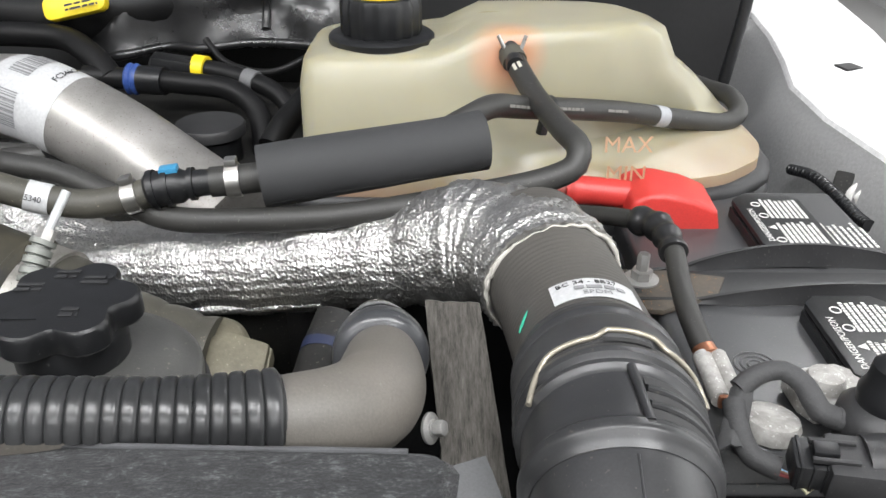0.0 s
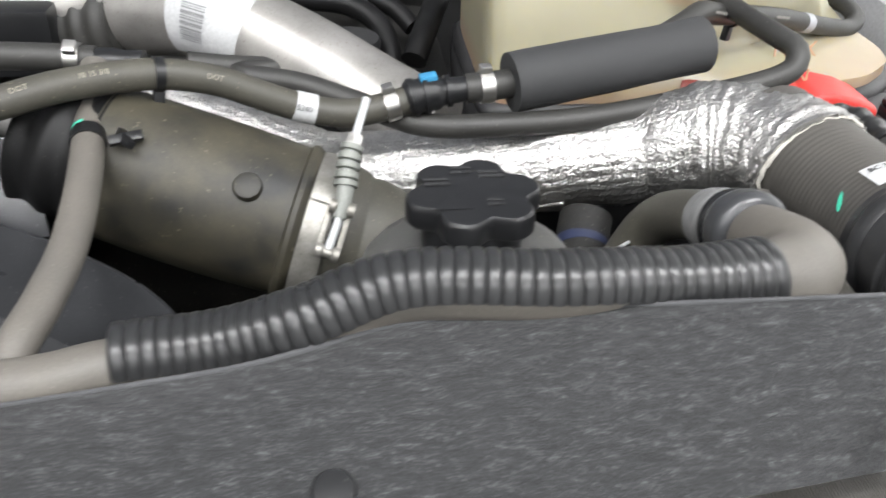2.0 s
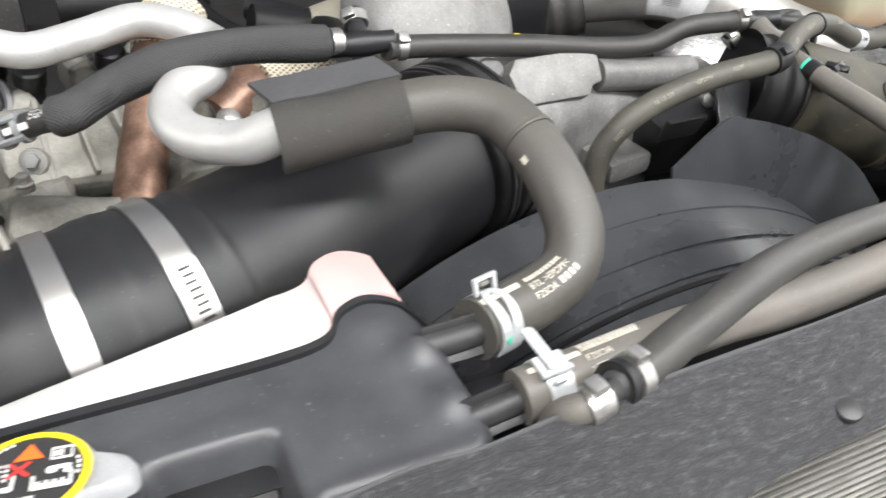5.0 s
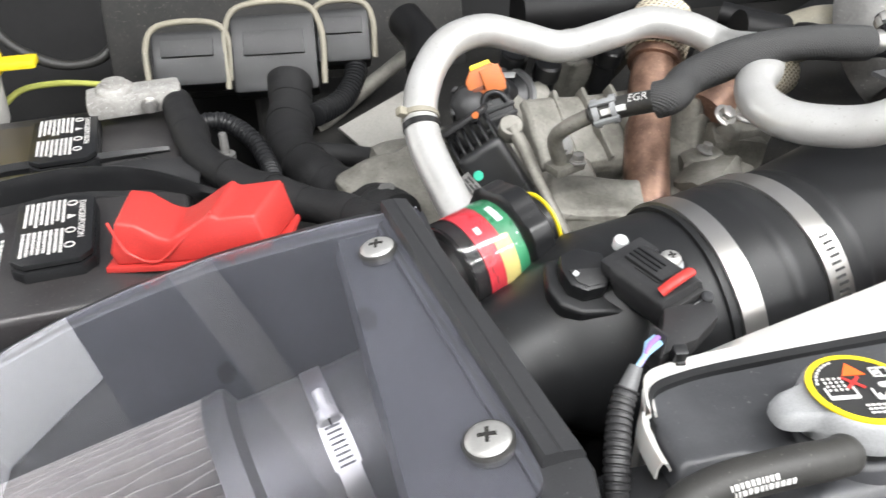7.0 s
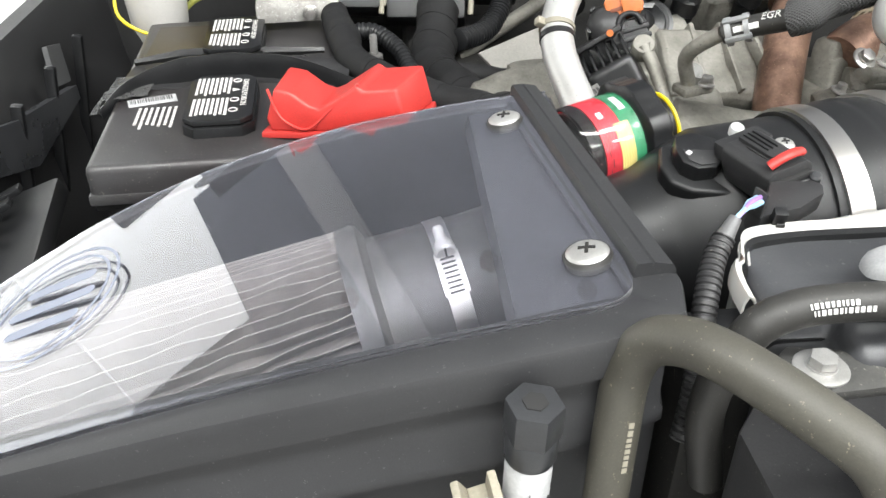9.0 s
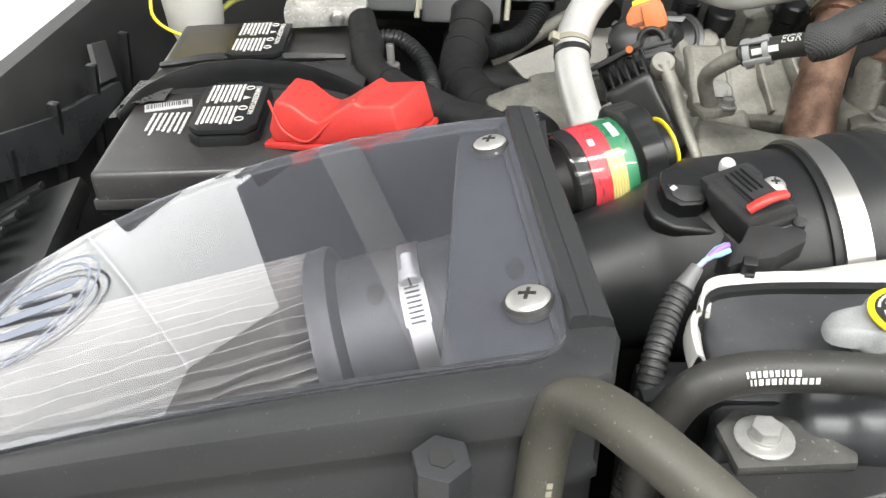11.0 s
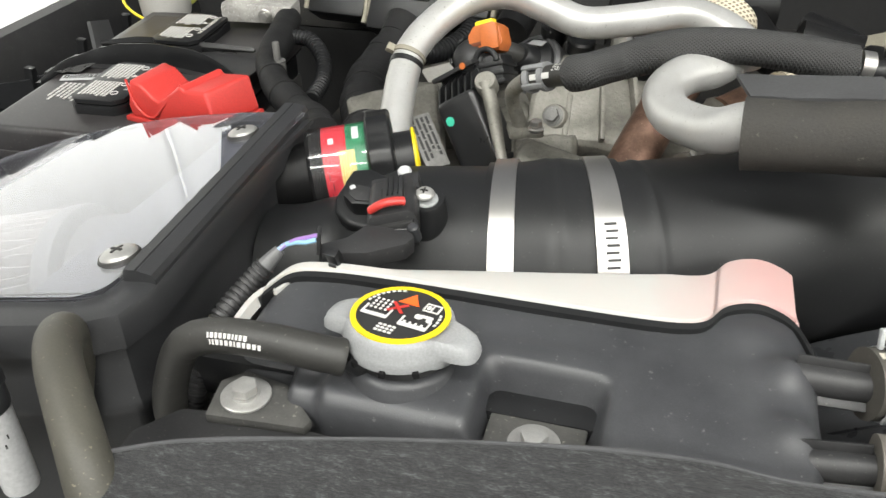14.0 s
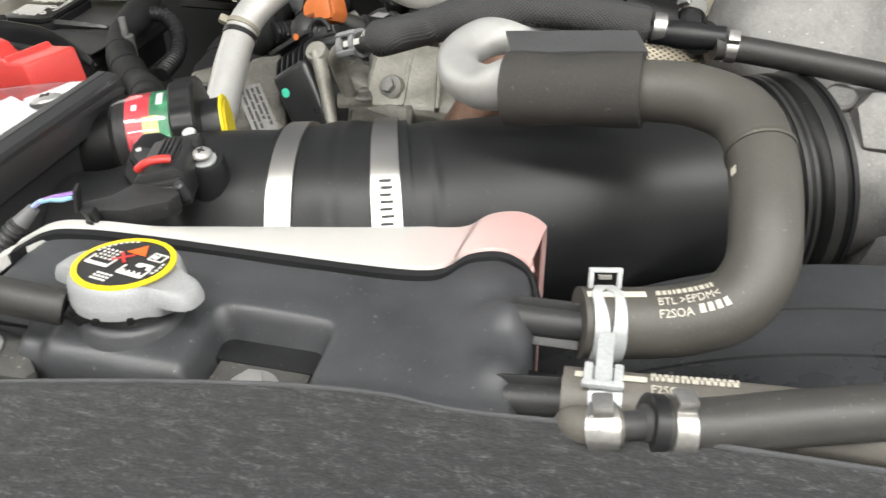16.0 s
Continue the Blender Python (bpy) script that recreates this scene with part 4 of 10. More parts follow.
part("label_print", wrapped(t, pipe, s_lab + 0.02, side - 0.5, RP + 0.0007), INK, lab, "", 0)

# foil-wrapped pipe
foil = Path([(-0.3549, 0.64, 0.9576), (-0.3831, 0.625, 0.962), (-0.3318, 0.605, 0.9539), (-0.2666, 0.572, 0.9354), (-0.1985, 0.556, 0.9386), (-0.1339, 0.545, 0.9475), (-0.0722, 0.535, 0.9572), (-0.0246, 0.525, 0.9683)])
ob = thing("foil_wrapped_pipe", (-0.1339, 0.545, 0.9475), "pipe wrapped in crinkled silver heat-shield foil", "insulated pipe")
part("foil_wrap", quilted(foil, lambda s: 0.0335 + 0.0008 * math.sin(s * 130)), FOIL, ob, "", 70)
seamline = Path([p + Vector((0.0, -0.0275, -0.0175)) for p in foil.p[::6]])
part("foil_seam", tube(seamline, 0.0026, 0.1, seamline.length - 0.06, 10, 0.003, lump=0.0035), FOIL, ob, "folded foil seam")
collar = Path([(-0.0365, 0.53, 0.9646), (-0.0054, 0.52, 0.9754), (0.0277, 0.508, 0.9842), (0.0513, 0.486, 0.9894), (0.0621, 0.463, 0.9905), (0.0646, 0.454, 0.9896)])
part("foil_collar", quilted(collar, lambda s: 0.031 + 0.0105 * min(s / 0.06, 1) + 0.0005 * math.sin(s * 420 + 3 * math.sin(s * 90)), seg=110, lump=0.004, rows=46), FOIL, ob, "pleated foil collar", 70)
hem = []
pe, te, ue, ve = collar.at(collar.length)
for i in range(90):
    a = 2 * math.pi * i / 90
    d = ue * math.cos(a) + ve * math.sin(a)
    hem.append(pe + d * (0.0405 + 0.0012 * noise.noise(d * 9)) + te * (0.0012 + 0.0028 * noise.noise(d * 7 + Vector((3, 1, 2)))))
part("cloth_hem", tube(Path(hem + hem[:1], 0.004), 0.0011, seg=8, step=0.003, lump=0.0018), surface("frayed_white_cloth", (0.6, 0.58, 0.53), 0.8, second=(0.4, 0.38, 0.34), patch=200, grain=1200, bump=0.6), ob, "frayed pale cloth hem")

# rubber boot and plastic coupling of the charge pipe
boot = Path([(0.0559, 0.5, 0.9927), (0.0635, 0.455, 0.9921), (0.0709, 0.41, 0.99), (0.0738, 0.365, 0.993), (0.0725, 0.32, 1.0006), (0.07, 0.28, 1.0035), (0.0685, 0.25, 0.998), (0.07, 0.222, 0.982), (0.074, 0.202, 0.955), (0.077, 0.195, 0.9)])
ob = thing("charge_air_boot", (0.069, 0.4, 0.9966), "dusty black rubber charge-air boot with plastic coupling", "rubber boot")
LB = boot.length
COUPLING = surface("smooth_coupling_plastic", (0.044, 0.0443, 0.046), 0.36, second=(0.017, 0.0173, 0.018), patch=10, spread=0.4, grain=900, bump=0.06, speck=(0.08, 0.075, 0.065), speck_amount=0.05)


def boot_r(s):
    return 0.0375 + 0.00016 * math.sin(s * 1500)


def arc(path, s, r, a0, a1, lean=0.0, n=24):
    """A curve round part of a hose."""
    out = []
    for k in range(n + 1):
        a = a0 + (a1 - a0) * k / n
        p, t, u, v = path.at(s + lean * k / n)
        out.append(p + (u * math.cos(a) + v * math.sin(a)) * r)
    return Path(out, 0.004)


def stepped(xs, rs):
    return lambda s: float(np.interp(s, xs, rs))


part("boot", tube(boot, boot_r, 0.0, 0.15, 48, 0.0012), surface("grey_brown_ribbed_rubber", (0.074, 0.069, 0.061), 0.6, second=(0.046, 0.043, 0.039), patch=20, grain=900, speck=(0.1, 0.094, 0.084), speck_amount=0.03), ob, "ribbed grey rubber boot")
part("cuff", tube(boot, stepped([0.138, 0.146, 0.15, 0.156, 0.16, 0.1615, 0.164], [0.0378, 0.0392, 0.0412, 0.0415, 0.0402, 0.0388, 0.0388]), 0.138, 0.164, 64, 0.001), COUPLING, ob, "black rubber cuff bead")
part("lock_ring", tube(boot, stepped([0.162, 0.1632, 0.165, 0.183, 0.1845, 0.1875, 0.189, 0.1905], [0.0372, 0.0408, 0.0412, 0.0418, 0.038, 0.038, 0.0412, 0.0408]), 0.162, 0.1905, 64, 0.0008), COUPLING, ob, "black plastic lock ring")
part("ridge_ring", tube(boot, stepped([0.19, 0.1915, 0.195, 0.1975, 0.199, 0.2005, 0.202, 0.205, 0.2065, 0.208], [0.0378, 0.0414, 0.042, 0.0412, 0.0376, 0.0376, 0.041, 0.041, 0.0392, 0.0382]), 0.19, 0.208, 64, 0.0006), COUPLING, ob, "twin black ridges")
part("face", tube(boot, stepped([0.207, 0.2285, 0.23, 0.2335, 0.2355, 0.238], [0.0384, 0.0388, 0.0404, 0.0404, 0.0375, 0.036]), 0.207, 0.238, 64, 0.001), COUPLING, ob, "plain collar with a step")
part("elbow", tube(boot, lambda s: 0.0356 - 0.012 * max(0.0, s - 0.27), 0.237, LB, 56, 0.003), COUPLING, ob, "smooth black plastic elbow")
top = boot.face(0.218, (0, 0, 1.25))
seamy = Path([boot.turn(0.24 + 0.07 * k / 8, boot.face(0.24 + 0.07 * k / 8, (0, 0, 1.25)) - 0.22) @ Vector((0.0356, 0, 0)) for k in range(9)], 0.004)
part("mould_seam", tube(seamy, 0.0005, seg=6), COUPLING, ob, "fine moulding seam")
spine = Path([boot.turn(0.2055 + 0.025 * k / 6, top - 0.3 - 0.014 * k) @ Vector((0.0397, 0, 0)) for k in range(7)], 0.004)
part("spine_rib", tube(spine, 0.0019, seg=10), COUPLING, ob, "slanting rib")
for k in range(3):
    s = 0.2105 + 0.0072 * k
    # flat black patch paints the shade of a recessed slot
    part("slot_shade", patch_on(boot, s, s + 0.0038, top - 1.18, 1.55, 0.0392), INK, ob, "black patch shading the slot between the ribs")
    part("ring_rib", tube(arc(boot, s + 0.0054, 0.0393, top - 0.42, top - 1.95), 0.0016, seg=8), COUPLING, ob, "raised coupling rib")
wire = []
for k in range(48):
    a = boot.up_angle(0.186) - 1.25 + 2.3 * k / 47
    q = abs(k - 22.0)
    p, t, u, v = boot.at(0.187 - 0.0045 * min(max((8 - q) / 3, 0.0), 1.0) + 0.012 * max(0.0, (q - 17) / 6) ** 2)
    wire.append(p + (u * math.cos(a) + v * math.sin(a)) * (0.0418 + 0.0006 * (q < 7)))
part("wire_clip", tube(Path(wire, 0.003), 0.0013, seg=10, step=0.003), surface("bronze_wire", (0.46, 0.42, 0.34), 0.35, 0.6), ob, "bent pale wire clip")
part("clip_seat", patch_on(boot, 0.1872, 0.1905, boot.up_angle(0.186) - 0.12, 0.5, 0.0414), INK, ob)
mid = boot.face(0.118, (0, 0, 1.25)) - 0.45
lab = part("part_label", patch_on(boot, 0.112, 0.134, mid, 1.2, 0.0379), LABEL, ob, "white printed label")
for k, row in enumerate(("BC 34 - 8B27", "", "EPDM")):
    b = letters(row, 0.0058, 0.0001) if row else bars(1, 0.026, 0.0045, 0.75, 4, 0.05)
    if not row:
        b.transform(Matrix.Translation((0.016, 0.002, 0)))
    b.transform(pose(0, 0, 0, 0, 0, 90))
    part("label_print", wrapped(b, boot, 0.119 + 0.0062 * k, mid + 0.52 - 0.16 * k, 0.0385), GREY_INK if k else INK, lab, "", 0)
g = prism([(-0.0065, -0.0006), (-0.003, -0.0017), (0.003, -0.0018), (0.0062, -0.001), (0.0066, 0.0004), (0.002, 0.0014), (-0.004, 0.0006)], -0.0001, 0.0002, pose(0, 0, 0, 0, 0, -50))
part("paint_mark", wrapped(g, boot, 0.122, boot.face(0.122, (0, 0, 1.25)) + 0.66, 0.0378), GREEN_INK, ob, "green paint mark")

# weathered sealing strip between the hoses
ob = thing("sealing_strip", (0.0126, 0.3525, 0.985), "weathered cracked grey sealing strip", "strip")
a, b_, c, d = [Vector(q) for q in ((-0.0102, 0.4246, 0.995), (0.0205, 0.4219, 0.995), (0.0285, 0.2854, 0.985), (0.0014, 0.2852, 0.985))]
part("strip", sheet([[a.lerp(b_, i / 6).lerp(d.lerp(c, i / 6), k / 14) + Vector((0, 0, 0.0012 * noise.noise((i * 0.7, k * 0.5, 0)))) for i in range(7)] for k in range(15)], 0.012), STRIP, ob)
part("tape", sheet([[Vector((-0.001, 0.2944, 0.992)).lerp(Vector((0.0185, 0.3031, 0.992)), i / 4) + Vector((0.012 * k / 4, -0.045 * k / 4, -0.01 * (k / 4) ** 2)) for i in range(5)] for k in range(5)], 0.001), PLASTIC_GREY, ob, "silver-grey tape patch")

# radiator hose elbow, grey coupling and small hose
elbow = Path([(-0.0362, 0.414, 0.9845), (-0.0332, 0.386, 0.9985), (-0.03, 0.356, 1.0105), (-0.027, 0.326, 1.0195), (-0.0286, 0.298, 1.0265), (-0.0402, 0.281, 1.0332), (-0.0601, 0.272, 1.0379), (-0.0835, 0.266, 1.0407), (-0.1178, 0.26, 1.0445), (-0.1554, 0.256, 1.0477), (-0.218, 0.26, 1.0468), (-0.2545, 0.255, 1.0357), (-0.2869, 0.256, 1.0255), (-0.3316, 0.252, 1.0233), (-0.354, 0.246, 1.022), (-0.437, 0.242, 1.0195), (-0.509, 0.237, 1.0165), (-0.581, 0.2315, 1.0135), (-0.646, 0.228, 1.014), (-0.688, 0.226, 1.0195), (-0.717, 0.2245, 1.021), (-0.751, 0.2235, 1.0195), (-0.777, 0.2225, 1.0178), (-0.8176, 0.2215, 1.0155)])
ob = thing("radiator_hose", (-0.4604, 0.232, 1.025), "thick brown-grey weathered rubber radiator hose", "radiator hose")
LE = elbow.length


def elbow_r(s):
    return float(np.interp(s, [0, 0.055, 0.08, 0.092, 0.11, 0.13, 0.16, 0.21, 0.46, 0.56, LE - 0.14, LE - 0.1, LE], [0.016, 0.016, 0.0168, 0.0182, 0.0198, 0.0203, 0.0175, 0.0118, 0.0118, 0.0132, 0.0132, 0.0138, 0.0142]))


part("hose", tube(elbow, elbow_r, 0.046, LE, 36), RUBBER_BROWN, ob)
part("coupling", tube(elbow, stepped([0.061, 0.0645, 0.068, 0.0765, 0.08, 0.082], [0.0185, 0.0212, 0.0224, 0.0226, 0.0212, 0.0172]), 0.061, 0.082, 44, 0.0015), SHROUD, ob, "dark grey coupling ring")
EYE_LEFT = (-0.85, -0.05, 1.27)
up_e = 1.0 if math.sin(elbow.up_angle(LE - 0.05) - elbow.face(LE - 0.05, EYE_LEFT)) > 0 else -1.0
for k, txt in enumerate(("", "F2SOA", ">EPDM<")):
    g = letters(txt, 0.0052, 0.0001) if txt else bars(2, 0.036, 0.0062, 0.85, 8, 0.1, 0.3, 0.8)
    if not txt:
        g.transform(Matrix.Translation((0.018, 0.003, 0)))
    part("hose_print", wrapped(g, elbow, LE - 0.036, elbow.face(LE - 0.05, EYE_LEFT) + up_e * (0.85 - 0.42 * k), 0.0144, True), FADED_INK, ob, "pale printed marks", 0)

ob = thing("corrugated_conduit", elbow.at(0.3)[0], "split corrugated black plastic conduit over a hose", "conduit")
pitch = 0.0059
GLOSS_BLACK = surface("glossy_black_conduit", (0.024, 0.0245, 0.0255), 0.3, second=(0.016, 0.0165, 0.017), patch=30, grain=700, bump=0.03, gloss_var=0.08)
s_a, s_b = 0.17, 0.442
bend = math.copysign(1.0, math.sin(elbow.up_angle(s_a) - elbow.face(s_a, (-0.12, 0.0, 1.255))))
n = round((s_b - s_a) / pitch)
grid = []
for k in range(n * 10 + 1):
    s = s_a + pitch * k / 10
    f = (k % 10) / 10
    R = 0.0117 + 0.0024 * float(np.interp(f, [0.0, 0.14, 0.24, 0.5, 0.86, 0.96, 1.0], [0.0, 0.0, 0.88, 1.0, 0.9, 0.05, 0.0])) + 0.0035 * max(0.0, 1 - (s - s_a) / 0.045)
    up = elbow.face(s, (-0.12, 0.0, 1.255))
    p, t, u, v = elbow.at(s)
    lift = Vector((0, 0.0005, 0.003)) * min((s - s_a) / 0.08 + 0.25, 1.0)
    grid.append([p + lift + (u * math.cos(a) + v * math.sin(a)) * R for a in (up + bend * radians(-34 + 194 * i / 26) for i in range(27))])
part("conduit", sheet(grid, -0.0012), GLOSS_BLACK, ob, "glossy ribbed half shell", 55)
for row, shift in ((grid[0], -0.5), (grid[-1], 0.5)):
    part("end_lip", tube(Path(row, 0.003), 0.0011, seg=8, step=0.003), GLOSS_BLACK, ob, "cut end of the conduit")

stub = Path([elbow.at(0.066)[0], elbow.at(0.034)[0], elbow.at(0.004)[0], (-0.0385, 0.434, 0.9695), (-0.0432, 0.446, 0.953), (-0.0497, 0.45, 0.935), (-0.066, 0.45, 0.9)])
ob = thing("oil_cooler_hose", stub.at(0.02)[0], "short dark rubber hose elbow with pale ring and wire clip", "hose")
part("hose", tube(stub, 0.0152, seg=28), RUBBER_OLIVE, ob, "dark rubber elbow")
part("pale_ring", tube(stub, stepped([0.004, 0.006, 0.012, 0.0135, 0.015, 0.021, 0.0225, 0.024, 0.03, 0.032], [0.0185, 0.0196, 0.0196, 0.0186, 0.0192, 0.0192, 0.0176, 0.0181, 0.0179, 0.0165]), 0.004, 0.032, 40, 0.0008), surface("pale_grey_collar", (0.2, 0.2, 0.2), 0.45, second=(0.13, 0.13, 0.13), patch=60, grain=900), ob, "pale grey ridged collar")
part("locking_collar", tube(elbow, stepped([0.056, 0.058, 0.0605, 0.062], [0.0195, 0.0208, 0.0208, 0.0196]), 0.056, 0.062, 40, 0.001), PLASTIC, ob, "black locking collar")
sc_ = near(stub, stub.p[-1]) - 0.055
part("wire_clip", tube(stub, 0.0145, sc_, sc_ + 0.003, 24, 0.0015), ZINC, ob, "spring wire clip")
for a in (-0.35, 0.35):
    q = stub.turn(sc_, stub.face(sc_, (-0.12, 0, 1.25)) + a)
    part("clip_ear", tube(Path([q @ Vector((0.016, 0, 0)), q @ Vector((0.021, 0.002, 0.006)), q @ Vector((0.017, 0.001, 0.012))], 0.002), 0.0011, seg=8), ZINC, ob)
low_pipe = Path([(-0.0669, 0.5, 0.9307), (-0.0738, 0.48, 0.9196), (-0.0791, 0.45, 0.9085)])
ob = thing("oil_pipe", low_pipe.p[0], "dark dirty oil pipe with a blue stripe", "pipe")
part("pipe", tube(low_pipe, 0.019, seg=28), DARK_METAL, ob)
part("blue_stripe", tube(low_pipe, 0.0194, 0.022, 0.03, 28, 0.004), plain("dark_blue_paint", (0.012, 0.018, 0.05), 0.5), ob, "dark blue stripe")
ob = thing("fan_bolt", (-0.0039, 0.3, 1.0096), "zinc flange bolt beside the sealing strip", "bolt")
hex_bolt(ob, aim((-0.006, 0.312, 0.9994), (0.8, -0.35, 0.3)), 0.0065, 0.007, material=BOLT)
wf = thing("washer_fitting", (0.055, 0.296, 0.93), "grey rubber cap over a pale washer hose", "fitting")
wm = aim((0.0545, 0.294, 0.955), (0.15, -0.25, 1))
part("cap", lathe([(0.02, -0.006), (0.0215, -0.004), (0.0215, 0.006), (0.019, 0.009), (0.002, 0.0095)], wm, 32), PLASTIC_GREY, wf, "grey rubber cap")
part("stem", lathe([(0.016, -0.03), (0.0165, -0.012), (0.0185, -0.009), (0.0185, -0.006)], wm, 28), LABEL, wf, "white stem")
part("hose", tube(Path([(0.062, 0.285, 0.945), (0.074, 0.275, 0.938), (0.083, 0.26, 0.92), (0.086, 0.25, 0.88)]), 0.0105, seg=22), surface("pale_pink_hose", (0.62, 0.56, 0.54), 0.5, second=(0.5, 0.45, 0.43)), wf, "pale washer hose")

bb = thing("cast_bracket", (-0.13, 0.46, 0.9), "dusty olive cast bracket below the foil pipe", "bracket")
OLIVE = surface("oily_olive_casting", (0.17, 0.155, 0.11), 0.6, 0.2, second=(0.09, 0.082, 0.058), patch=45, grain=400, bump=0.6, speck=(0.28, 0.26, 0.2), speck_amount=0.08)
part("boss", lathe([(0.026, -0.07), (0.025, 0.0), (0.021, 0.006), (0.01, 0.009), (0.001, 0.0095)], aim((-0.1485, 0.468, 0.9307), (-0.1, -0.35, 1)), 32), OLIVE, bb, "rounded casting boss", 50)
part("arm", prism([(-0.021, -0.03), (0.012, -0.03), (0.023, 0.012), (-0.003, 0.023), (-0.016, 0.02)], -0.03, 0.004, aim((-0.1292, 0.45, 0.9299), (0.1, -0.55, 0.8)), 0.004), OLIVE, bb, "flat sided arm", 50)
part("arm_step", box(0.012, 0.03, 0.02, aim((-0.1142, 0.45, 0.9291), (0.1, -0.55, 0.8)) @ pose(0, 0, -0.012, 0, 0, -14), 0.002), OLIVE, bb)

# oil filler
ob = thing("oil_filler", (-0.172, 0.365, 0.95), "dusty black oil filler dome with lobed cap", "oil filler")
m = pose(-0.174, 0.352, 0.99)
part("dome", lathe([(0.054, -0.08), (0.056, -0.004), (0.0575, 0.0), (0.0573, 0.005), (0.0548, 0.008), (0.0538, 0.0085), (0.0525, 0.011), (0.045, 0.0145), (0.032, 0.017), (0.028, 0.02)], m, 56), surface("dusty_grey_dome", (0.09, 0.089, 0.084), 0.42, second=(0.045, 0.045, 0.043), patch=16, grain=900, speck=(0.15, 0.14, 0.12), speck_amount=0.08, speck_scale=260), ob, "dusty black dome")
part("dome_rim", lathe([(0.0555, -0.014), (0.0595, -0.013), (0.0595, -0.007), (0.0555, -0.006)], m, 56), PLASTIC_DUSTY, ob, "raised dome rim")
part("neck", lathe([(0.0255, 0.015), (0.0262, 0.038), (0.025, 0.04)], m, 32), PLASTIC, ob)


def lobe(a):
    return 0.0318 + 0.0038 * math.cos(6 * a) - 0.0008 * math.cos(12 * a)


loops = []
for f, h in ((0.86, 0.0375), (0.97, 0.038), (1.0, 0.0395), (1.0, 0.0475), (0.985, 0.0495), (0.95, 0.0507), (0.6, 0.0513), (0.2, 0.0515)):
    loops.append([m @ pose(0, 0, 0, 0, 0, 12) @ Vector((f * lobe(a) * math.cos(a), f * lobe(a) * math.sin(a), h)) for a in (2 * math.pi * i / 96 for i in range(96))])
cap = part("cap", rings(bmesh.new(), loops), PLASTIC, ob, "lobed black oil cap", 30)
for x, y, w in ((-0.017, 0.008, 0.014), (0.012, 0.015, 0.015), (0.01, -0.013, 0.01), (-0.004, 0.02, 0.011)):
    g = bars(2, w, 0.009, 0.55, int(1000 * (x + 0.1)), 0.2)
    g.transform(m @ Matrix.Translation((x, y, 0.0517)))
    part("moulded_mark", g, PLASTIC_DUSTY, cap)
tri = prism([(0.009, -0.005), (-0.009, -0.005), (0, 0.009)], 0, 0.0006, m @ Matrix.Translation((-0.012, -0.014, 0.0512)))
part("moulded_mark", tri, PLASTIC, cap)


# batteries
def vent_cover(ob, M, x, y, seed):
    """A raised octagonal vent cover with a stepped edge, warning print and small signs."""
    def octagon(g):
        w, h, c = 0.028 - g, 0.047 - g, 0.009 - 0.4 * g
        return [(-w + c, -h), (w - c, -h), (w, -h + c), (w, h - c), (w - c, h), (-w + c, h), (-w, h - c), (-w, -h + c)]
    T = M @ Matrix.Translation((x, y, 0))
    pl = part("vent_cover", prism(octagon(0.0), -0.001, 0.0085, T, 0.0012), PLASTIC, ob, "raised black vent cover")
    part("cover_groove", prism(octagon(0.0022), 0.008, 0.0105, T), SHADE_BLACK, pl)
    part("cover_plate", prism(octagon(0.0008), 0.0102, 0.0145, T, 0.0011), PLASTIC, pl, "bevelled cover plate")
    up = T @ Matrix.Translation((0, 0, 0.01475)) @ pose(0, 0, 0, 0, 0, -90)
    t = letters("DANGER/POISON", 0.0068, 0.0001)
    t.transform(up @ Matrix.Translation((-0.034, 0.0165, 0)))
    part("warning_print", t, WHITE_INK, pl, "white warning lettering", 0)
    for k, (cx_, w) in enumerate(((-0.021, 0.036), (0.021, 0.034))):
        g = bars(8, w, 0.03, 0.6, seed + k, 0.18, 0.3, 1.1)
        g.transform(up @ Matrix.Translation((cx_, -0.0075, 0)))
        part("warning_print", g, WHITE_INK, pl, "white small print")
    for k in range(4):
        c = (-0.032 + 0.02 * k, 0.0115)
        if k == 1:
            g = prism([(c[0] - 0.0034, c[1] - 0.0028), (c[0] + 0.0034, c[1] - 0.0028), (c[0], c[1] + 0.0034)], 0, 0.0002, up)
            part("warning_sign", g, WHITE_INK, pl)
        else:
            ring = [up @ Vector((c[0] + 0.0034 * math.cos(a), c[1] + 0.0034 * math.sin(a), 0.0)) for a in (2 * math.pi * q / 20 for q in range(21))]
            part("warning_sign", tube(Path(ring, 0.002), 0.0005, seg=6, step=0.0016), WHITE_INK, pl)
    return pl


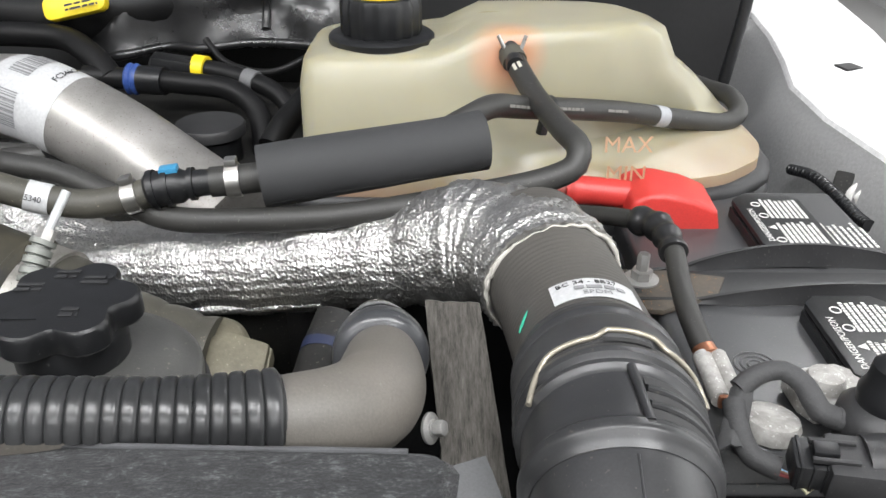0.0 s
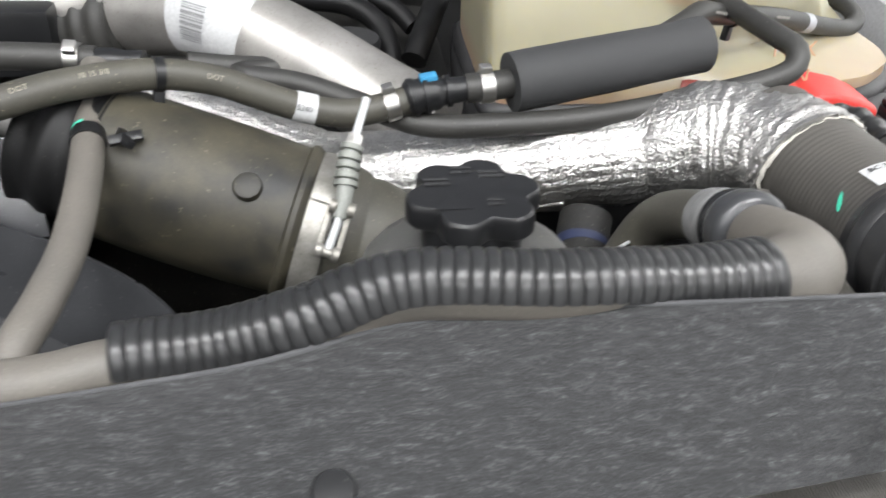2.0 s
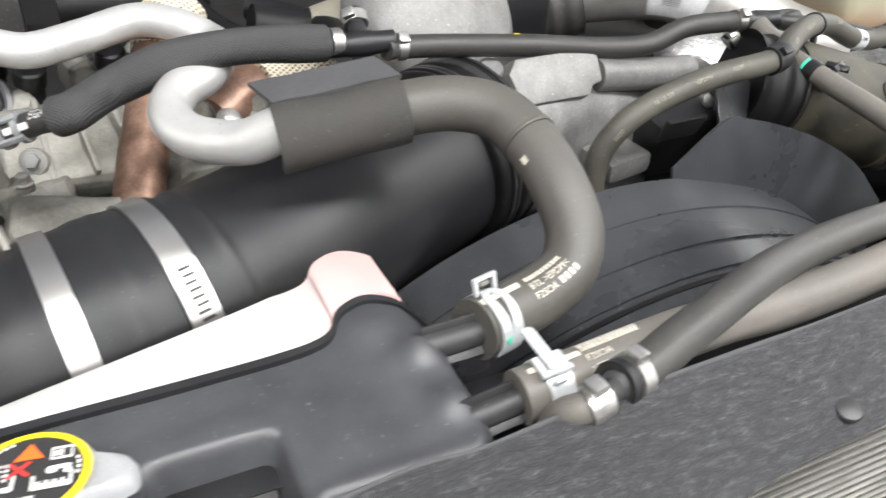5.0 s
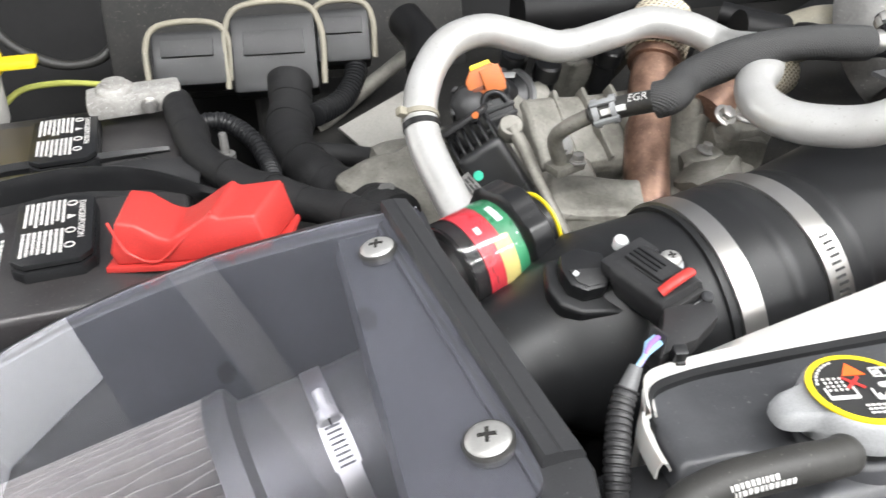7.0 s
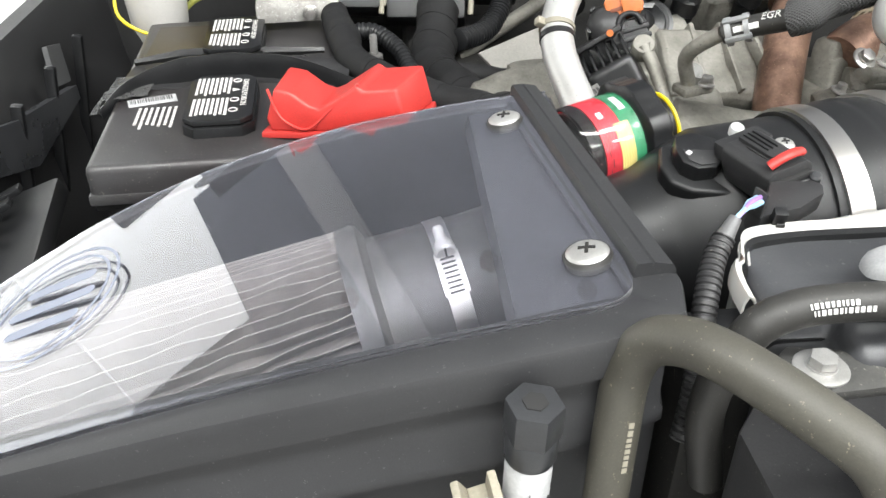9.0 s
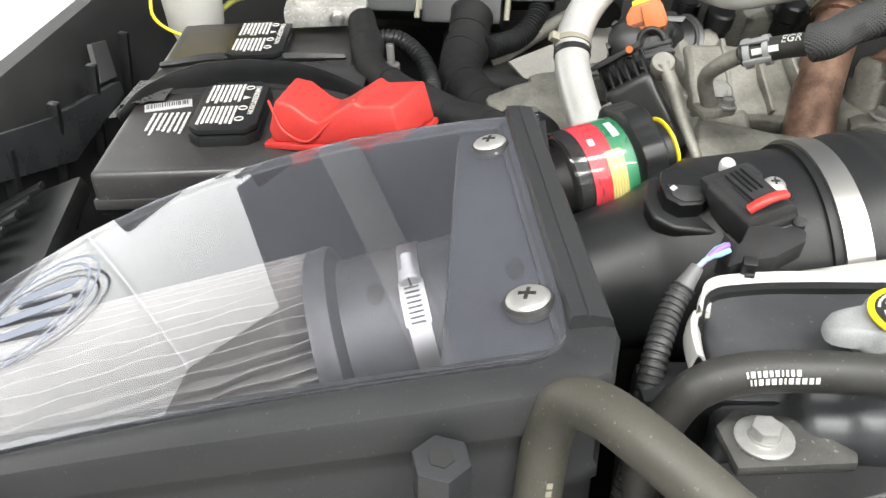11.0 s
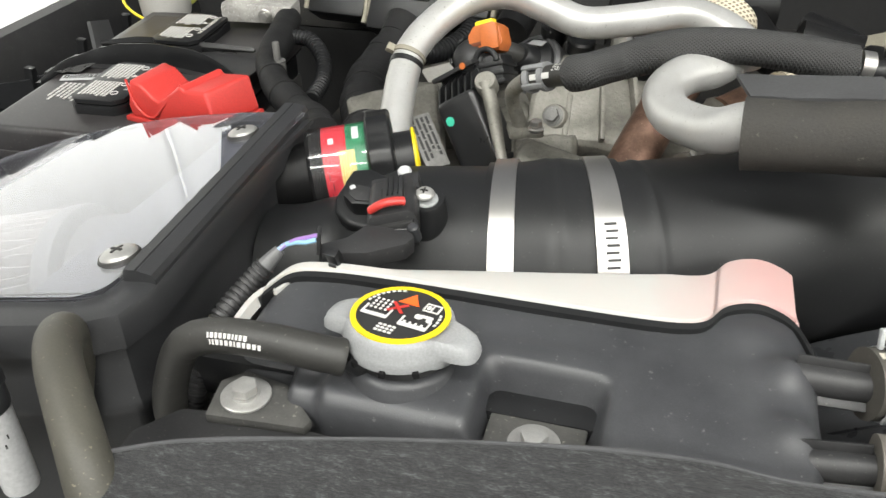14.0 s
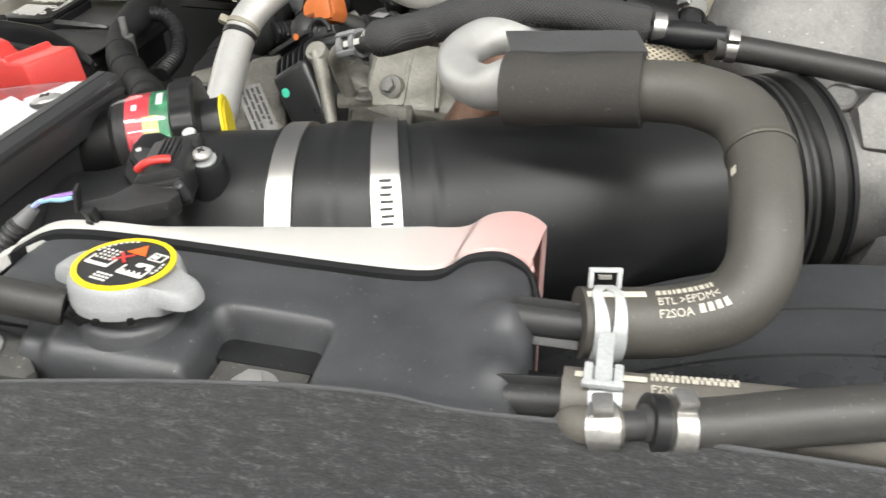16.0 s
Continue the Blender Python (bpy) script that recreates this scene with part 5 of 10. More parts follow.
def battery(at, turn, cover, cover_x, ring_at):
    """A battery lying lengthways along y in its own frame, terminals along +x."""
    M = at @ pose(0, 0, 0, 0, 0, turn)
    base = M @ Vector((0, 0, -0.19))
    ob = thing("battery", base, "dusty black truck battery with white-printed vent covers", "battery", "truck batteries")
    part("case", box(0.178, 0.31, 0.165, M @ Matrix.Translation((0, 0, -0.108)), 0.006), PLASTIC, ob, "black plastic case")
    lid = part("lid", box(0.19, 0.325, 0.03, M @ Matrix.Translation((0, 0, -0.015)), 0.006, segments=3), cover, ob, "black moulded lid")
    part("lid_skirt", box(0.193, 0.328, 0.009, M @ Matrix.Translation((0, 0, -0.0275)), 0.002), cover, ob, "projecting lid skirt")
    # the groove's shade is put into this near-black box
    part("lid_groove", box(0.187, 0.322, 0.006, M @ Matrix.Translation((0, 0, -0.0345)), 0.001), SHADE_BLACK, ob)
    part("jacket", box(0.184, 0.316, 0.13, M @ Matrix.Translation((0, 0, -0.128)), 0.008), JACKET, ob, "grey woven insulating jacket")
    for r in (0.0045, 0.0085, 0.0125):
        ring = [M @ Vector((ring_at[0] + r * math.cos(a), ring_at[1] + r * math.sin(a), 0.0)) for a in (2 * math.pi * k / 40 for k in range(41))]
        part("embossed_ring", tube(Path(ring, 0.002), 0.0009, seg=8, step=0.0015), cover, lid)
    for y in (-0.0775, 0.0775):
        vent_cover(ob, M, cover_x, y, 7 if y < 0 else 17)
        g = bars(7, 0.046, 0.034, 0.5, 11, 0.3, 0.3, 1.2)
        g.transform(M @ Matrix.Translation((cover_x - 0.055, y - 0.006, 0.0006)) @ pose(0, 0, 0, 0, 0, -90))
        part("sticker_print", g, WHITE_INK, lid, "white sticker print")
    return ob, M


JACKET = surface("woven_grey_jacket", (0.06, 0.059, 0.056), 0.85, second=(0.04, 0.039, 0.037), patch=30, grain=1100, bump=0.9)
_, MR = battery(Matrix.Translation((0.238, 0.525, 0.942)), 180, surface("dusty_battery_lid", (0.075, 0.0755, 0.078), 0.32, second=(0.035, 0.0355, 0.037), patch=9, grain=900, bump=0.06, speck=(0.13, 0.12, 0.1), speck_amount=0.08), -0.022, (0.05, 0.088))

# ---- radiator cover, shroud, intake in the middle ----
ob = thing("radiator_cover", (-0.5, 0.17, 1.0), "pressed black felt radiator cover panel with push pins", "radiator cover")
rear = [(0.0145, 0.2545), (0.0125, 0.2605), (0.005, 0.2625), (-0.03, 0.263), (-0.124, 0.263), (-0.19, 0.26), (-0.219, 0.256), (-0.25, 0.245), (-0.275, 0.237), (-0.36, 0.2225), (-0.556, 0.198), (-0.65, 0.1925), (-0.75, 0.1905), (-0.82, 0.1885), (-0.857, 0.186), (-0.885, 0.188), (-0.949, 0.18), (-1.058, 0.155), (-1.115, 0.135), (-1.123, 0.128)]
front = [(0.0115, 0.216), (0.0095, 0.2145), (0.002, 0.213), (-0.03, 0.208), (-0.1, 0.195), (-0.17, 0.188), (-0.2, 0.185), (-0.23, 0.182), (-0.26, 0.179), (-0.34, 0.17), (-0.53, 0.15), (-0.63, 0.142), (-0.74, 0.135), (-0.815, 0.113), (-0.857, 0.1), (-0.885, 0.085), (-0.949, 0.07), (-1.058, 0.06), (-1.115, 0.06), (-1.123, 0.06)]
cover = Path([(x, y, 0) for x, y in rear], 0.004)
coverf = Path([(x, y, 0) for x, y in front], 0.004)
grid = []
for k in range(261):
    rise = min(max((cover.at(cover.length * k / 260)[0].x + 0.3) / 0.3, 0.0), 1.0)
    a, b_ = cover.at(cover.length * k / 260)[0], coverf.at(coverf.length * k / 260)[0]
    row = []
    for i in range(13):
        f = i / 12
        drop = 0.002 * f + 0.024 * f * f
        row.append(Vector((a.x - 0.013 * rise + (b_.x - a.x) * f, a.y - 0.0275 * rise * (1 - 0.3 * f) + (b_.y - a.y) * f, 1.034 + 0.021 * rise * (1 - f) - drop + 0.0006 * noise.noise((a.x * 14, a.y * 14 + f * 2, 3)))))
    grid.append(row)
part("panel", sheet(grid, 0.0045), FELT, ob, "coarse black felt sheet")
rim_line = Path([row[0] + Vector((0, 0.0004, 0.0002)) for row in grid[4::5]], 0.004)
part("bound_edge", tube(rim_line, 0.0011, seg=8, step=0.005, lump=0.0006), surface("pale_felt_edge", (0.075, 0.076, 0.08), 0.85, second=(0.045, 0.046, 0.049), patch=90, grain=1500, bump=0.5), ob, "paler edge")
for p in ((-0.243, 0.189, 1.0125), (-0.453, 0.168, 1.0085), (-0.035, 0.187, 1.032), (-0.673, 0.1515, 1.0105), (-1.074, 0.1289, 1.0009)):
    part("push_pin", lathe([(0.0076, -0.001), (0.0078, 0.0012), (0.007, 0.0024), (0.003, 0.003), (0.0005, 0.003)], aim((p[0], p[1], p[2] + 0.006), (0, -0.3, 1)), 24), PLASTIC, ob, "round black push pin")

# condenser below the cover
ob = thing("condenser", (-0.45, 0.16, 0.6), "aluminium condenser core with thin flat tubes", "condenser")
part("core", box(1.25, 0.02, 0.36, pose(-0.45, 0.205, 0.8), 0.002), FINS, ob, "fine aluminium fin core")
for k in range(28):
    part("flat_tube", box(1.25, 0.0024, 0.0013, pose(-0.45, 0.1938, 0.985 - 0.0095 * k), 0.0004), ALU_SPOTTED, ob)
ob = thing("radiator", (-0.55, 0.25, 0.55), "black and aluminium radiator core under the cover", "radiator")
part("core", box(1.2, 0.04, 0.42, pose(-0.55, 0.245, 0.76), 0.004), DARK_METAL, ob)
part("top_tank", box(1.2, 0.03, 0.03, pose(-0.55, 0.242, 0.985), 0.008), PLASTIC, ob, "black plastic top tank")

# fan shroud: a broad black hoop
ob = thing("fan_shroud", (-0.6, 0.33, 0.6), "curved black plastic fan shroud with raised tab", "fan shroud")
cx, cz = -0.62, 0.62


def hoop(r0, r1, y0, y1, a0, a1, n=60, m=6):
    return [[(cx + (r0 + (r1 - r0) * i / m) * math.cos(radians(a0 + (a1 - a0) * k / n)), y0 + (y1 - y0) * i / m, cz + (r0 + (r1 - r0) * i / m) * math.sin(radians(a0 + (a1 - a0) * k / n))) for i in range(m + 1)] for k in range(n + 1)]


part("hoop", sheet(hoop(0.355, 0.36, 0.30, 0.415, 25, 150), 0.004), SHROUD, ob, "smooth black hoop")
part("hoop_front", sheet(hoop(0.34, 0.355, 0.235, 0.30, 25, 150), 0.004), SHROUD, ob)
part("hoop_ridge", sheet(hoop(0.3597, 0.3597, 0.372, 0.3738, 25, 150, 60, 1), 0.003), SHROUD, ob, "thin raised ridge")
part("hoop_ridge", sheet(hoop(0.3573, 0.3573, 0.306, 0.3076, 25, 150, 60, 1), 0.003), SHROUD, ob, "thin raised ridge")
part("hoop_step", sheet(hoop(0.3585, 0.3585, 0.333, 0.342, 25, 150, 60, 1), 0.003), SHROUD, ob, "broad low step")
# near-black strip laid on for the shaded gap between the halves
part("hoop_gap_shade", sheet(hoop(0.3558, 0.3558, 0.2975, 0.3012, 25, 150, 60, 1), 0.002), SHADE_BLACK, ob, "near-black strip shading the gap between the halves")
tab = [(-0.5647, 0.42, 0.9826), (-0.5174, 0.42, 1.0189), (-0.4986, 0.42, 1.0145), (-0.4483, 0.42, 0.9976), (-0.4018, 0.418, 0.9759), (-0.356, 0.412, 0.946), (-0.3256, 0.4, 0.9101)]
up = Path(tab, 0.01)
grid = []
for k in range(41):
    p = up.at(up.length * k / 40)[0]
    grid.append([p, p + Vector((0.0, -0.004, -0.02)), p + Vector((-0.003, -0.008, -0.05)), p + Vector((-0.005, -0.01, -0.09))])
part("raised_tab", sheet(grid, 0.003), SHROUD, ob, "raised black shroud tab")

# black upper hose
hose2 = Path([(-0.3706, 0.255, 0.9914), (-0.4253, 0.262, 1.0), (-0.463, 0.262, 1.012), (-0.493, 0.262, 1.021), (-0.533, 0.259, 1.0255), (-0.57, 0.256, 1.0265), (-0.605, 0.251, 1.0275), (-0.639, 0.242, 1.031), (-0.671, 0.231, 1.0345), (-0.702, 0.2205, 1.0345), (-0.735, 0.21, 1.0335), (-0.758, 0.2015, 1.0333), (-0.7716, 0.1975, 1.0335), (-0.784, 0.194, 1.0358)])
ob = thing("bypass_hose", (-0.6227, 0.247, 1.0343), "black rubber bypass hose beside the radiator hose", "hose")
part("hose", tube(hose2, 0.0112, seg=28, step=0.004), surface("dusty_grey_rubber", (0.052, 0.0505, 0.046), 0.48, second=(0.03, 0.0295, 0.028), patch=14, grain=900, speck=(0.13, 0.125, 0.11), speck_amount=0.04), ob)
clamp_band(ob, hose2, hose2.length - 0.0125, 0.0114, 0.009, material=STEEL, side=hose2.up_angle(hose2.length - 0.0125))
part("cuff", tube(hose2, 0.0122, hose2.length - 0.006, hose2.length, 28, 0.002), PLASTIC, ob, "black hose end")

# rubber intake boot with T-bolt clamp
bt = Path([(-0.446, 0.516, 1.001), (-0.411, 0.503, 0.993), (-0.374, 0.495, 0.982), (-0.339, 0.489, 0.97), (-0.268, 0.478, 0.947), (-0.224, 0.471, 0.935), (-0.182, 0.466, 0.927), (-0.148, 0.463, 0.921)])
ob = thing("intake_boot", (-0.3198, 0.475, 0.9703), "dirty olive-black rubber boot with steel T-bolt clamp", "rubber boot")
LT = bt.length
sc = near(bt, (-0.268, 0.478, 0.947))


def bt_r(s):
    if s < 0.06:
        return 0.0468 + 0.0014 * math.sin(s * 360)
    if s < sc + 0.016:
        return 0.0492 + 0.0022 * math.sin((s - 0.06) / (sc - 0.044) * math.pi)
    d = s - sc - 0.016
    return float(np.interp(d, [0, 0.03, 0.06, 0.1], [0.0475, 0.041, 0.034, 0.029])) + 0.0024 * abs(math.sin(d * 130)) ** 0.6


part("bellows", tube(bt, bt_r, 0.022, 0.062, 48, 0.0015), BLACK_RUBBER, ob, "black ribbed bellows")
part("boot", tube(bt, bt_r, 0.06, sc + 0.008, 48, 0.004), BOOT, ob, "dirt-stained rubber body")
part("lip", tube(bt, stepped([sc - 0.008, sc - 0.0065, sc - 0.003, sc + 0.001], [0.0502, 0.0525, 0.0532, 0.0505]), sc - 0.008, sc + 0.001, 48, 0.0008), BOOT, ob)
part("neck", tube(bt, bt_r, sc + 0.012, LT, 48, 0.0012), RUBBER_OLIVE, ob, "ribbed dusty neck")
part("clamp_band", tube(bt, 0.0508, sc + 0.002, sc + 0.019, 48, 0.004), DIRTY_STEEL, ob, "wide stainless clamp band")
mB = aim((-0.2965, 0.4475, 0.993), (0.0, -0.62, 0.75))
part("button", lathe([(0.009, -0.006), (0.009, 0.002), (0.0082, 0.0035), (0.006, 0.0042), (0.001, 0.0044)], mB, 24), BOOT, ob, "moulded round button")
low, high = Vector((-0.2503, 0.4193, 0.9623)), Vector((-0.2403, 0.4341, 0.9841))
top = Vector((-0.223, 0.48, 1.035))
bolt = Path([low, high, high * 0.6 + top * 0.4 + Vector((-0.002, 0, 0.001)), top])
LBt = bolt.length
part("t_bolt", tube(bolt, 0.0027, seg=12), ZINC, ob, "long threaded T-bolt")
part("bolt_spring", tube(bolt, lambda s: 0.0074 if (s / 0.0058) % 1 < 0.72 else 0.0052, LBt * 0.42, LBt * 0.68, 20, 0.0006), surface("grey_green_spring", (0.23, 0.24, 0.22), 0.5, 0.2), ob, "grey spring on the T-bolt")
part("spring_cup", tube(bolt, lambda s: 0.0042 + 0.06 * max(0.0, s - LBt * 0.22), LBt * 0.22, LBt * 0.42, 20, 0.002), surface("pale_green_cup", (0.27, 0.28, 0.26), 0.5), ob, "grey-green spring cup")
part("lock_nut", tube(bolt, 0.0052, LBt * 0.68, LBt * 0.75, 6), STEEL, ob)
along = bt.at(sc + 0.01)[1]
for c, w in ((low, 0.0145), (high, 0.015)):
    part("trunnion", tube(Path([c - along * w / 2, c + along * w / 2]), stepped([0, 0.0035, 0.0045, w - 0.0045, w - 0.0035, w], [0.0046, 0.0046, 0.0034, 0.0034, 0.0046, 0.0046]), seg=16, step=0.0006), DIRTY_STEEL, ob, "steel trunnion")
bx = axes(low, along, high - low)
for dx in (-0.006, 0.006):
    part("bridge_plate", box(0.0035, (high - low).length, 0.002, bx @ Matrix.Translation((dx, (high - low).length / 2, -0.0028)), 0.0007), DIRTY_STEEL, ob, "steel bridge plate")
f_ = bt.face(sc + 0.0105, (-0.45, 0.0, 1.27))
dn = -1.0 if math.sin(bt.up_angle(sc + 0.0105) - f_) > 0 else 1.0
part("band_loop", patch_on(bt, sc + 0.0025, sc + 0.0185, f_ + dn * 0.75, 0.6, 0.0525, 0.0015), DIRTY_STEEL, ob, "doubled clamp band end")
part("band_loop", patch_on(bt, sc + 0.0025, sc + 0.0185, f_ - dn * 0.6, 0.4, 0.0525, 0.0015), DIRTY_STEEL, ob, "doubled clamp band end")
clips = thing("hose_branch", (-0.384, 0.47, 1.0168), "dusty grey-brown branch hose with green tape and clip", "hose")
br = Path([(-0.3951, 0.53, 1.0384), (-0.393, 0.5, 1.0271), (-0.3861, 0.455, 1.0185), (-0.3789, 0.4, 1.0115), (-0.3769, 0.36, 1.0063), (-0.38, 0.325, 1.0016), (-0.3864, 0.295, 0.9931), (-0.392, 0.27, 0.93)])
part("hose", tube(br, 0.0095), RUBBER_BROWN, clips)
part("green_tape", patch_on(br, 0.063, 0.067, br.face(0.065, (-0.4, 0, 1.27)) + 0.5, 1.2, 0.0098), GREEN_INK, clips, "strip of green tape")
part("tape", tube(br, 0.0104, 0.066, 0.076, 24, 0.003), PLASTIC, clips)
xc = Vector((-0.3645, 0.4565, 1.023))
for a in (25, 115):
    part("clip", box(0.02, 0.006, 0.005, Matrix.Translation(xc) @ pose(0, 0, 0, 40, 0, a), 0.001), PLASTIC, clips, "black cross-shaped clip")

# upper vent rail with tees
rail = Path([(-0.756, 0.548, 1.0576), (-0.7477, 0.55, 1.0573), (-0.6252, 0.545, 1.0442), (-0.5449, 0.542, 1.0322), (-0.5072, 0.54, 1.0317), (-0.4734, 0.54, 1.042), (-0.4378, 0.54, 1.0422), (-0.3971, 0.541, 1.0392)])
ob = thing("vent_rail_hose", (-0.6252, 0.545, 1.0442), "matt black rubber vent hose between two tees", "hose")
part("hose", tube(rail, 0.0092), RUBBER, ob)
part("paint_dot", wrapped(box(0.005, 0.004, 0.0003, Matrix.Identity(4)), rail, 0.115, rail.up_angle(0.115) - 0.2, 0.0092), YELLOW, ob)
clamp_band(ob, rail, rail.length - 0.014, 0.0094, 0.009, side=2.2)
clamp_band(ob, rail, 0.012, 0.0094, 0.009, side=2.2)
for nm, p, d in (("right", (-0.392, 0.54, 1.0375), (-0.6, 0.1, -0.5)), ("left", (-0.7742, 0.553, 1.0625), (0.1, 0.8, 0.5))):
    ob = thing("hose_tee", p, "black plastic tee with steel clamps", "hose tee", "vent tees")
    P0 = Vector(p)
    run = Path([P0 + Vector((-0.026, 0.002, 0)), P0 + Vector((0.026, -0.002, 0))])
    part("tee_body", tube(run, lambda s: 0.0085 + 0.0012 * (abs(s - 0.026) < 0.008)), PLASTIC, ob)
    side = Path([P0, P0 + Vector(d).normalized() * 0.03])
    part("tee_branch", tube(side, 0.0075), PLASTIC, ob)
    clamp_band(ob, side, 0.022, 0.0085, 0.009, side=1.0)

# cast intake elbow and manifold
ob = thing("cast_manifold", (-0.55, 0.62, 0.8), "rough sand-cast aluminium intake manifold", "manifold")
mf = Path([(-0.7, 0.535, 0.962), (-0.66, 0.552, 0.966), (-0.62, 0.562, 0.97), (-0.4974, 0.575, 0.9396), (-0.4007, 0.585, 0.9362)])
part("elbow", tube(mf, lambda s: 0.0635 - 0.05 * min(s, 0.3), seg=48, step=0.008, lump=0.003), CAST, ob, "", 50)
pm_ = axes((-0.614, 0.527, 1.0216), (1, 0.1, -0.03), (0, 0.62, 0.75))
part("pad", prism([(-0.04, -0.02), (0.028, -0.022), (0.034, -0.014), (0.046, -0.012), (0.048, 0.018), (-0.036, 0.02), (-0.046, 0.008)], -0.02, 0.006, pm_, 0.004), CAST, ob, "raised casting pad")
part("rib", tube(Path([(-0.5666, 0.535, 1.0133), (-0.5091, 0.54, 1.0036), (-0.4538, 0.545, 0.9964)]), 0.0145, seg=20), CAST, ob, "round casting rib")
part("lower_body", tube(Path([(-0.6357, 0.545, 0.9311), (-0.5838, 0.55, 0.9176), (-0.5132, 0.55, 0.9064)]), 0.045, seg=36, lump=0.004), CAST, ob, "", 50)
part("upper_dome", lathe([(0.085, 0), (0.08, 0.03), (0.06, 0.05), (0.02, 0.055)], aim((-0.6733, 0.66, 1.0235), (0.2, -0.8, 0.6)), 36), CAST, ob, "domed turbo housing")
part("boss", lathe([(0.011, 0), (0.011, 0.012), (0.009, 0.014)], aim((-0.6672, 0.545, 1.0224), (0, -0.5, 0.85)), 20), CAST, ob)
part("boss", box(0.05, 0.05, 0.02, pose(*(-0.5606, 0.5, 0.9494), 0, 0, 10), 0.006), CAST, ob)
ob = thing("throttle_sensor", (-0.4971, 0.5, 0.9615), "black plastic throttle sensor box with screws", "sensor")
part("housing", box(0.07, 0.04, 0.055, pose(*(-0.4917, 0.505, 0.955), 8, 0, 0), 0.006), PLASTIC, ob)
part("raised_frame", box(0.042, 0.006, 0.03, pose(*(-0.505, 0.482, 0.9757), 25, 0, 0), 0.003), PLASTIC_DUSTY, ob)
part("mounting_screw", lathe([(0.006, 0), (0.006, 0.004), (0.003, 0.005)], aim((-0.464, 0.5, 0.9863), (0, -0.6, 0.8)), 16), STEEL, ob)
ob = thing("bracket_plate", (-0.4549, 0.47, 0.9954), "grey plastic bracket behind the shroud", "bracket")
part("plate", prism([(-0.03, -0.04), (0.03, -0.04), (0.022, 0.02), (-0.018, 0.03)], -0.002, 0.002, aim((-0.4538, 0.475, 0.9903), (0.1, -0.8, 0.5)), 0.001), SHROUD, ob)

# ---- air intake side ----
# big black intake tube
it = Path([(-1.09, 0.405, 0.95), (-1.02, 0.412, 0.953), (-0.955, 0.425, 0.957), (-0.88, 0.452, 0.96), (-0.79, 0.492, 0.963), (-0.685, 0.54, 0.965)])
ob = thing("intake_tube", (-0.85, 0.46, 0.88), "large satin black intake tube with stainless clamps", "intake tube")
RT = 0.0695
s1 = 0.0765
s2 = s1 + 0.0605
part("tube", tube(it, lambda s: RT + 0.0012 * math.exp(-((s - s2 - 0.028) / 0.0025) ** 2), s1 + 0.02, it.length, 64, 0.002), SATIN, ob, "smooth satin black tube")
part("silicone_sleeve", tube(it, lambda s: RT + 0.0028 + 0.0026 * math.exp(-((s - s1 - 0.032) / 0.013) ** 2) - 0.001 * math.exp(-((s - s1 - 0.032) / 0.003) ** 2), s1 - 0.013, s2 + 0.014, 64, 0.002), SATIN, ob, "black silicone hump sleeve")
for s, lab in ((s1, False), (s2, True)):
    bnd = part("band_clamp", tube(it, RT + 0.0052, s - 0.0078, s + 0.0078, 72, 0.004), BAND, ob, "wide shiny band clamp")
    if lab:
        look_at = it.face(s, (-0.9, -0.05, 1.28))
        away = 1 if it.up_angle(s) < look_at else -1
        part("band_end", patch_on(it, s - 0.0079, s + 0.0079, look_at - away * 0.02, 0.75, RT + 0.0056, 0.0012), BAND, bnd, "punched band end")
        for k in range(10):
            part("slot", wrapped(box(0.0066, 0.0017, 0.0003, Matrix.Identity(4)), it, s + 0.0006 * (k % 2), look_at + away * (-0.34 + 0.06 * k), RT + 0.0062), INK, bnd)
end = it.length
part("rear_coupling", tube(it, lambda s: RT + 0.0045 + 0.0045 * abs(math.sin((end - s) / 0.0125 * math.pi)) ** 0.5, end - 0.05, end + 0.0, 72, 0.0012), BLACK_RUBBER, ob, "ribbed black rubber coupling")
part("rear_lip", tube(it, lambda s: RT + 0.0095, end - 0.0035, end, 72, 0.002), SATIN, ob, "smooth coupling lip")
for s_ in (end - 0.0125, end - 0.0315):
    part("rear_band", tube(it, RT + 0.0088, s_ - 0.0042, s_ + 0.0042, 72, 0.003), surface("dull_steel_band", (0.05, 0.05, 0.049), 0.45, 0.5, second=(0.03, 0.03, 0.029), patch=40, grain=700), ob, "dull steel band")

# air-flow housing
ob = thing("airflow_housing", (-1.1, 0.39, 0.9), "black plastic air-flow housing with sensor", "intake housing")
hs = Path([(-1.178, 0.385, 0.943), (-1.16, 0.387, 0.944), (-1.13, 0.395, 0.947), (-1.06, 0.406, 0.951), (-1.005, 0.414, 0.954)])
part("housing", tube(hs, lambda s: float(np.interp(s, [0.0, 0.03, 0.055, 0.075, 0.097], [0.045, 0.046, 0.05, 0.061, 0.0695])), seg=48, step=0.006, squash=1.0), SATIN, ob, "tapered black housing")
pad = aim((-1.078, 0.367, 1.008), (0.0, -0.35, 1), (0, 1, 0))
part("sensor_boss", prism([(-0.0445, 0.016), (-0.041, 0.004), (-0.031, -0.003), (-0.007, -0.007), (0.022, -0.008), (0.027, 0.0), (0.024, 0.026), (-0.02, 0.036), (-0.041, 0.033)], -0.034, -0.003, pad, 0.0035, segments=3, draft=-0.12), SATIN, ob, "raised sensor boss")
part("screw_boss", lathe([(0.019, -0.04), (0.0135, -0.02), (0.012, -0.004), (0.011, -0.002), (0.002, -0.0018)], aim((-1.058, 0.368, 1.029), (0.05, -0.2, 1)), 32), SATIN, ob, "round screw boss")
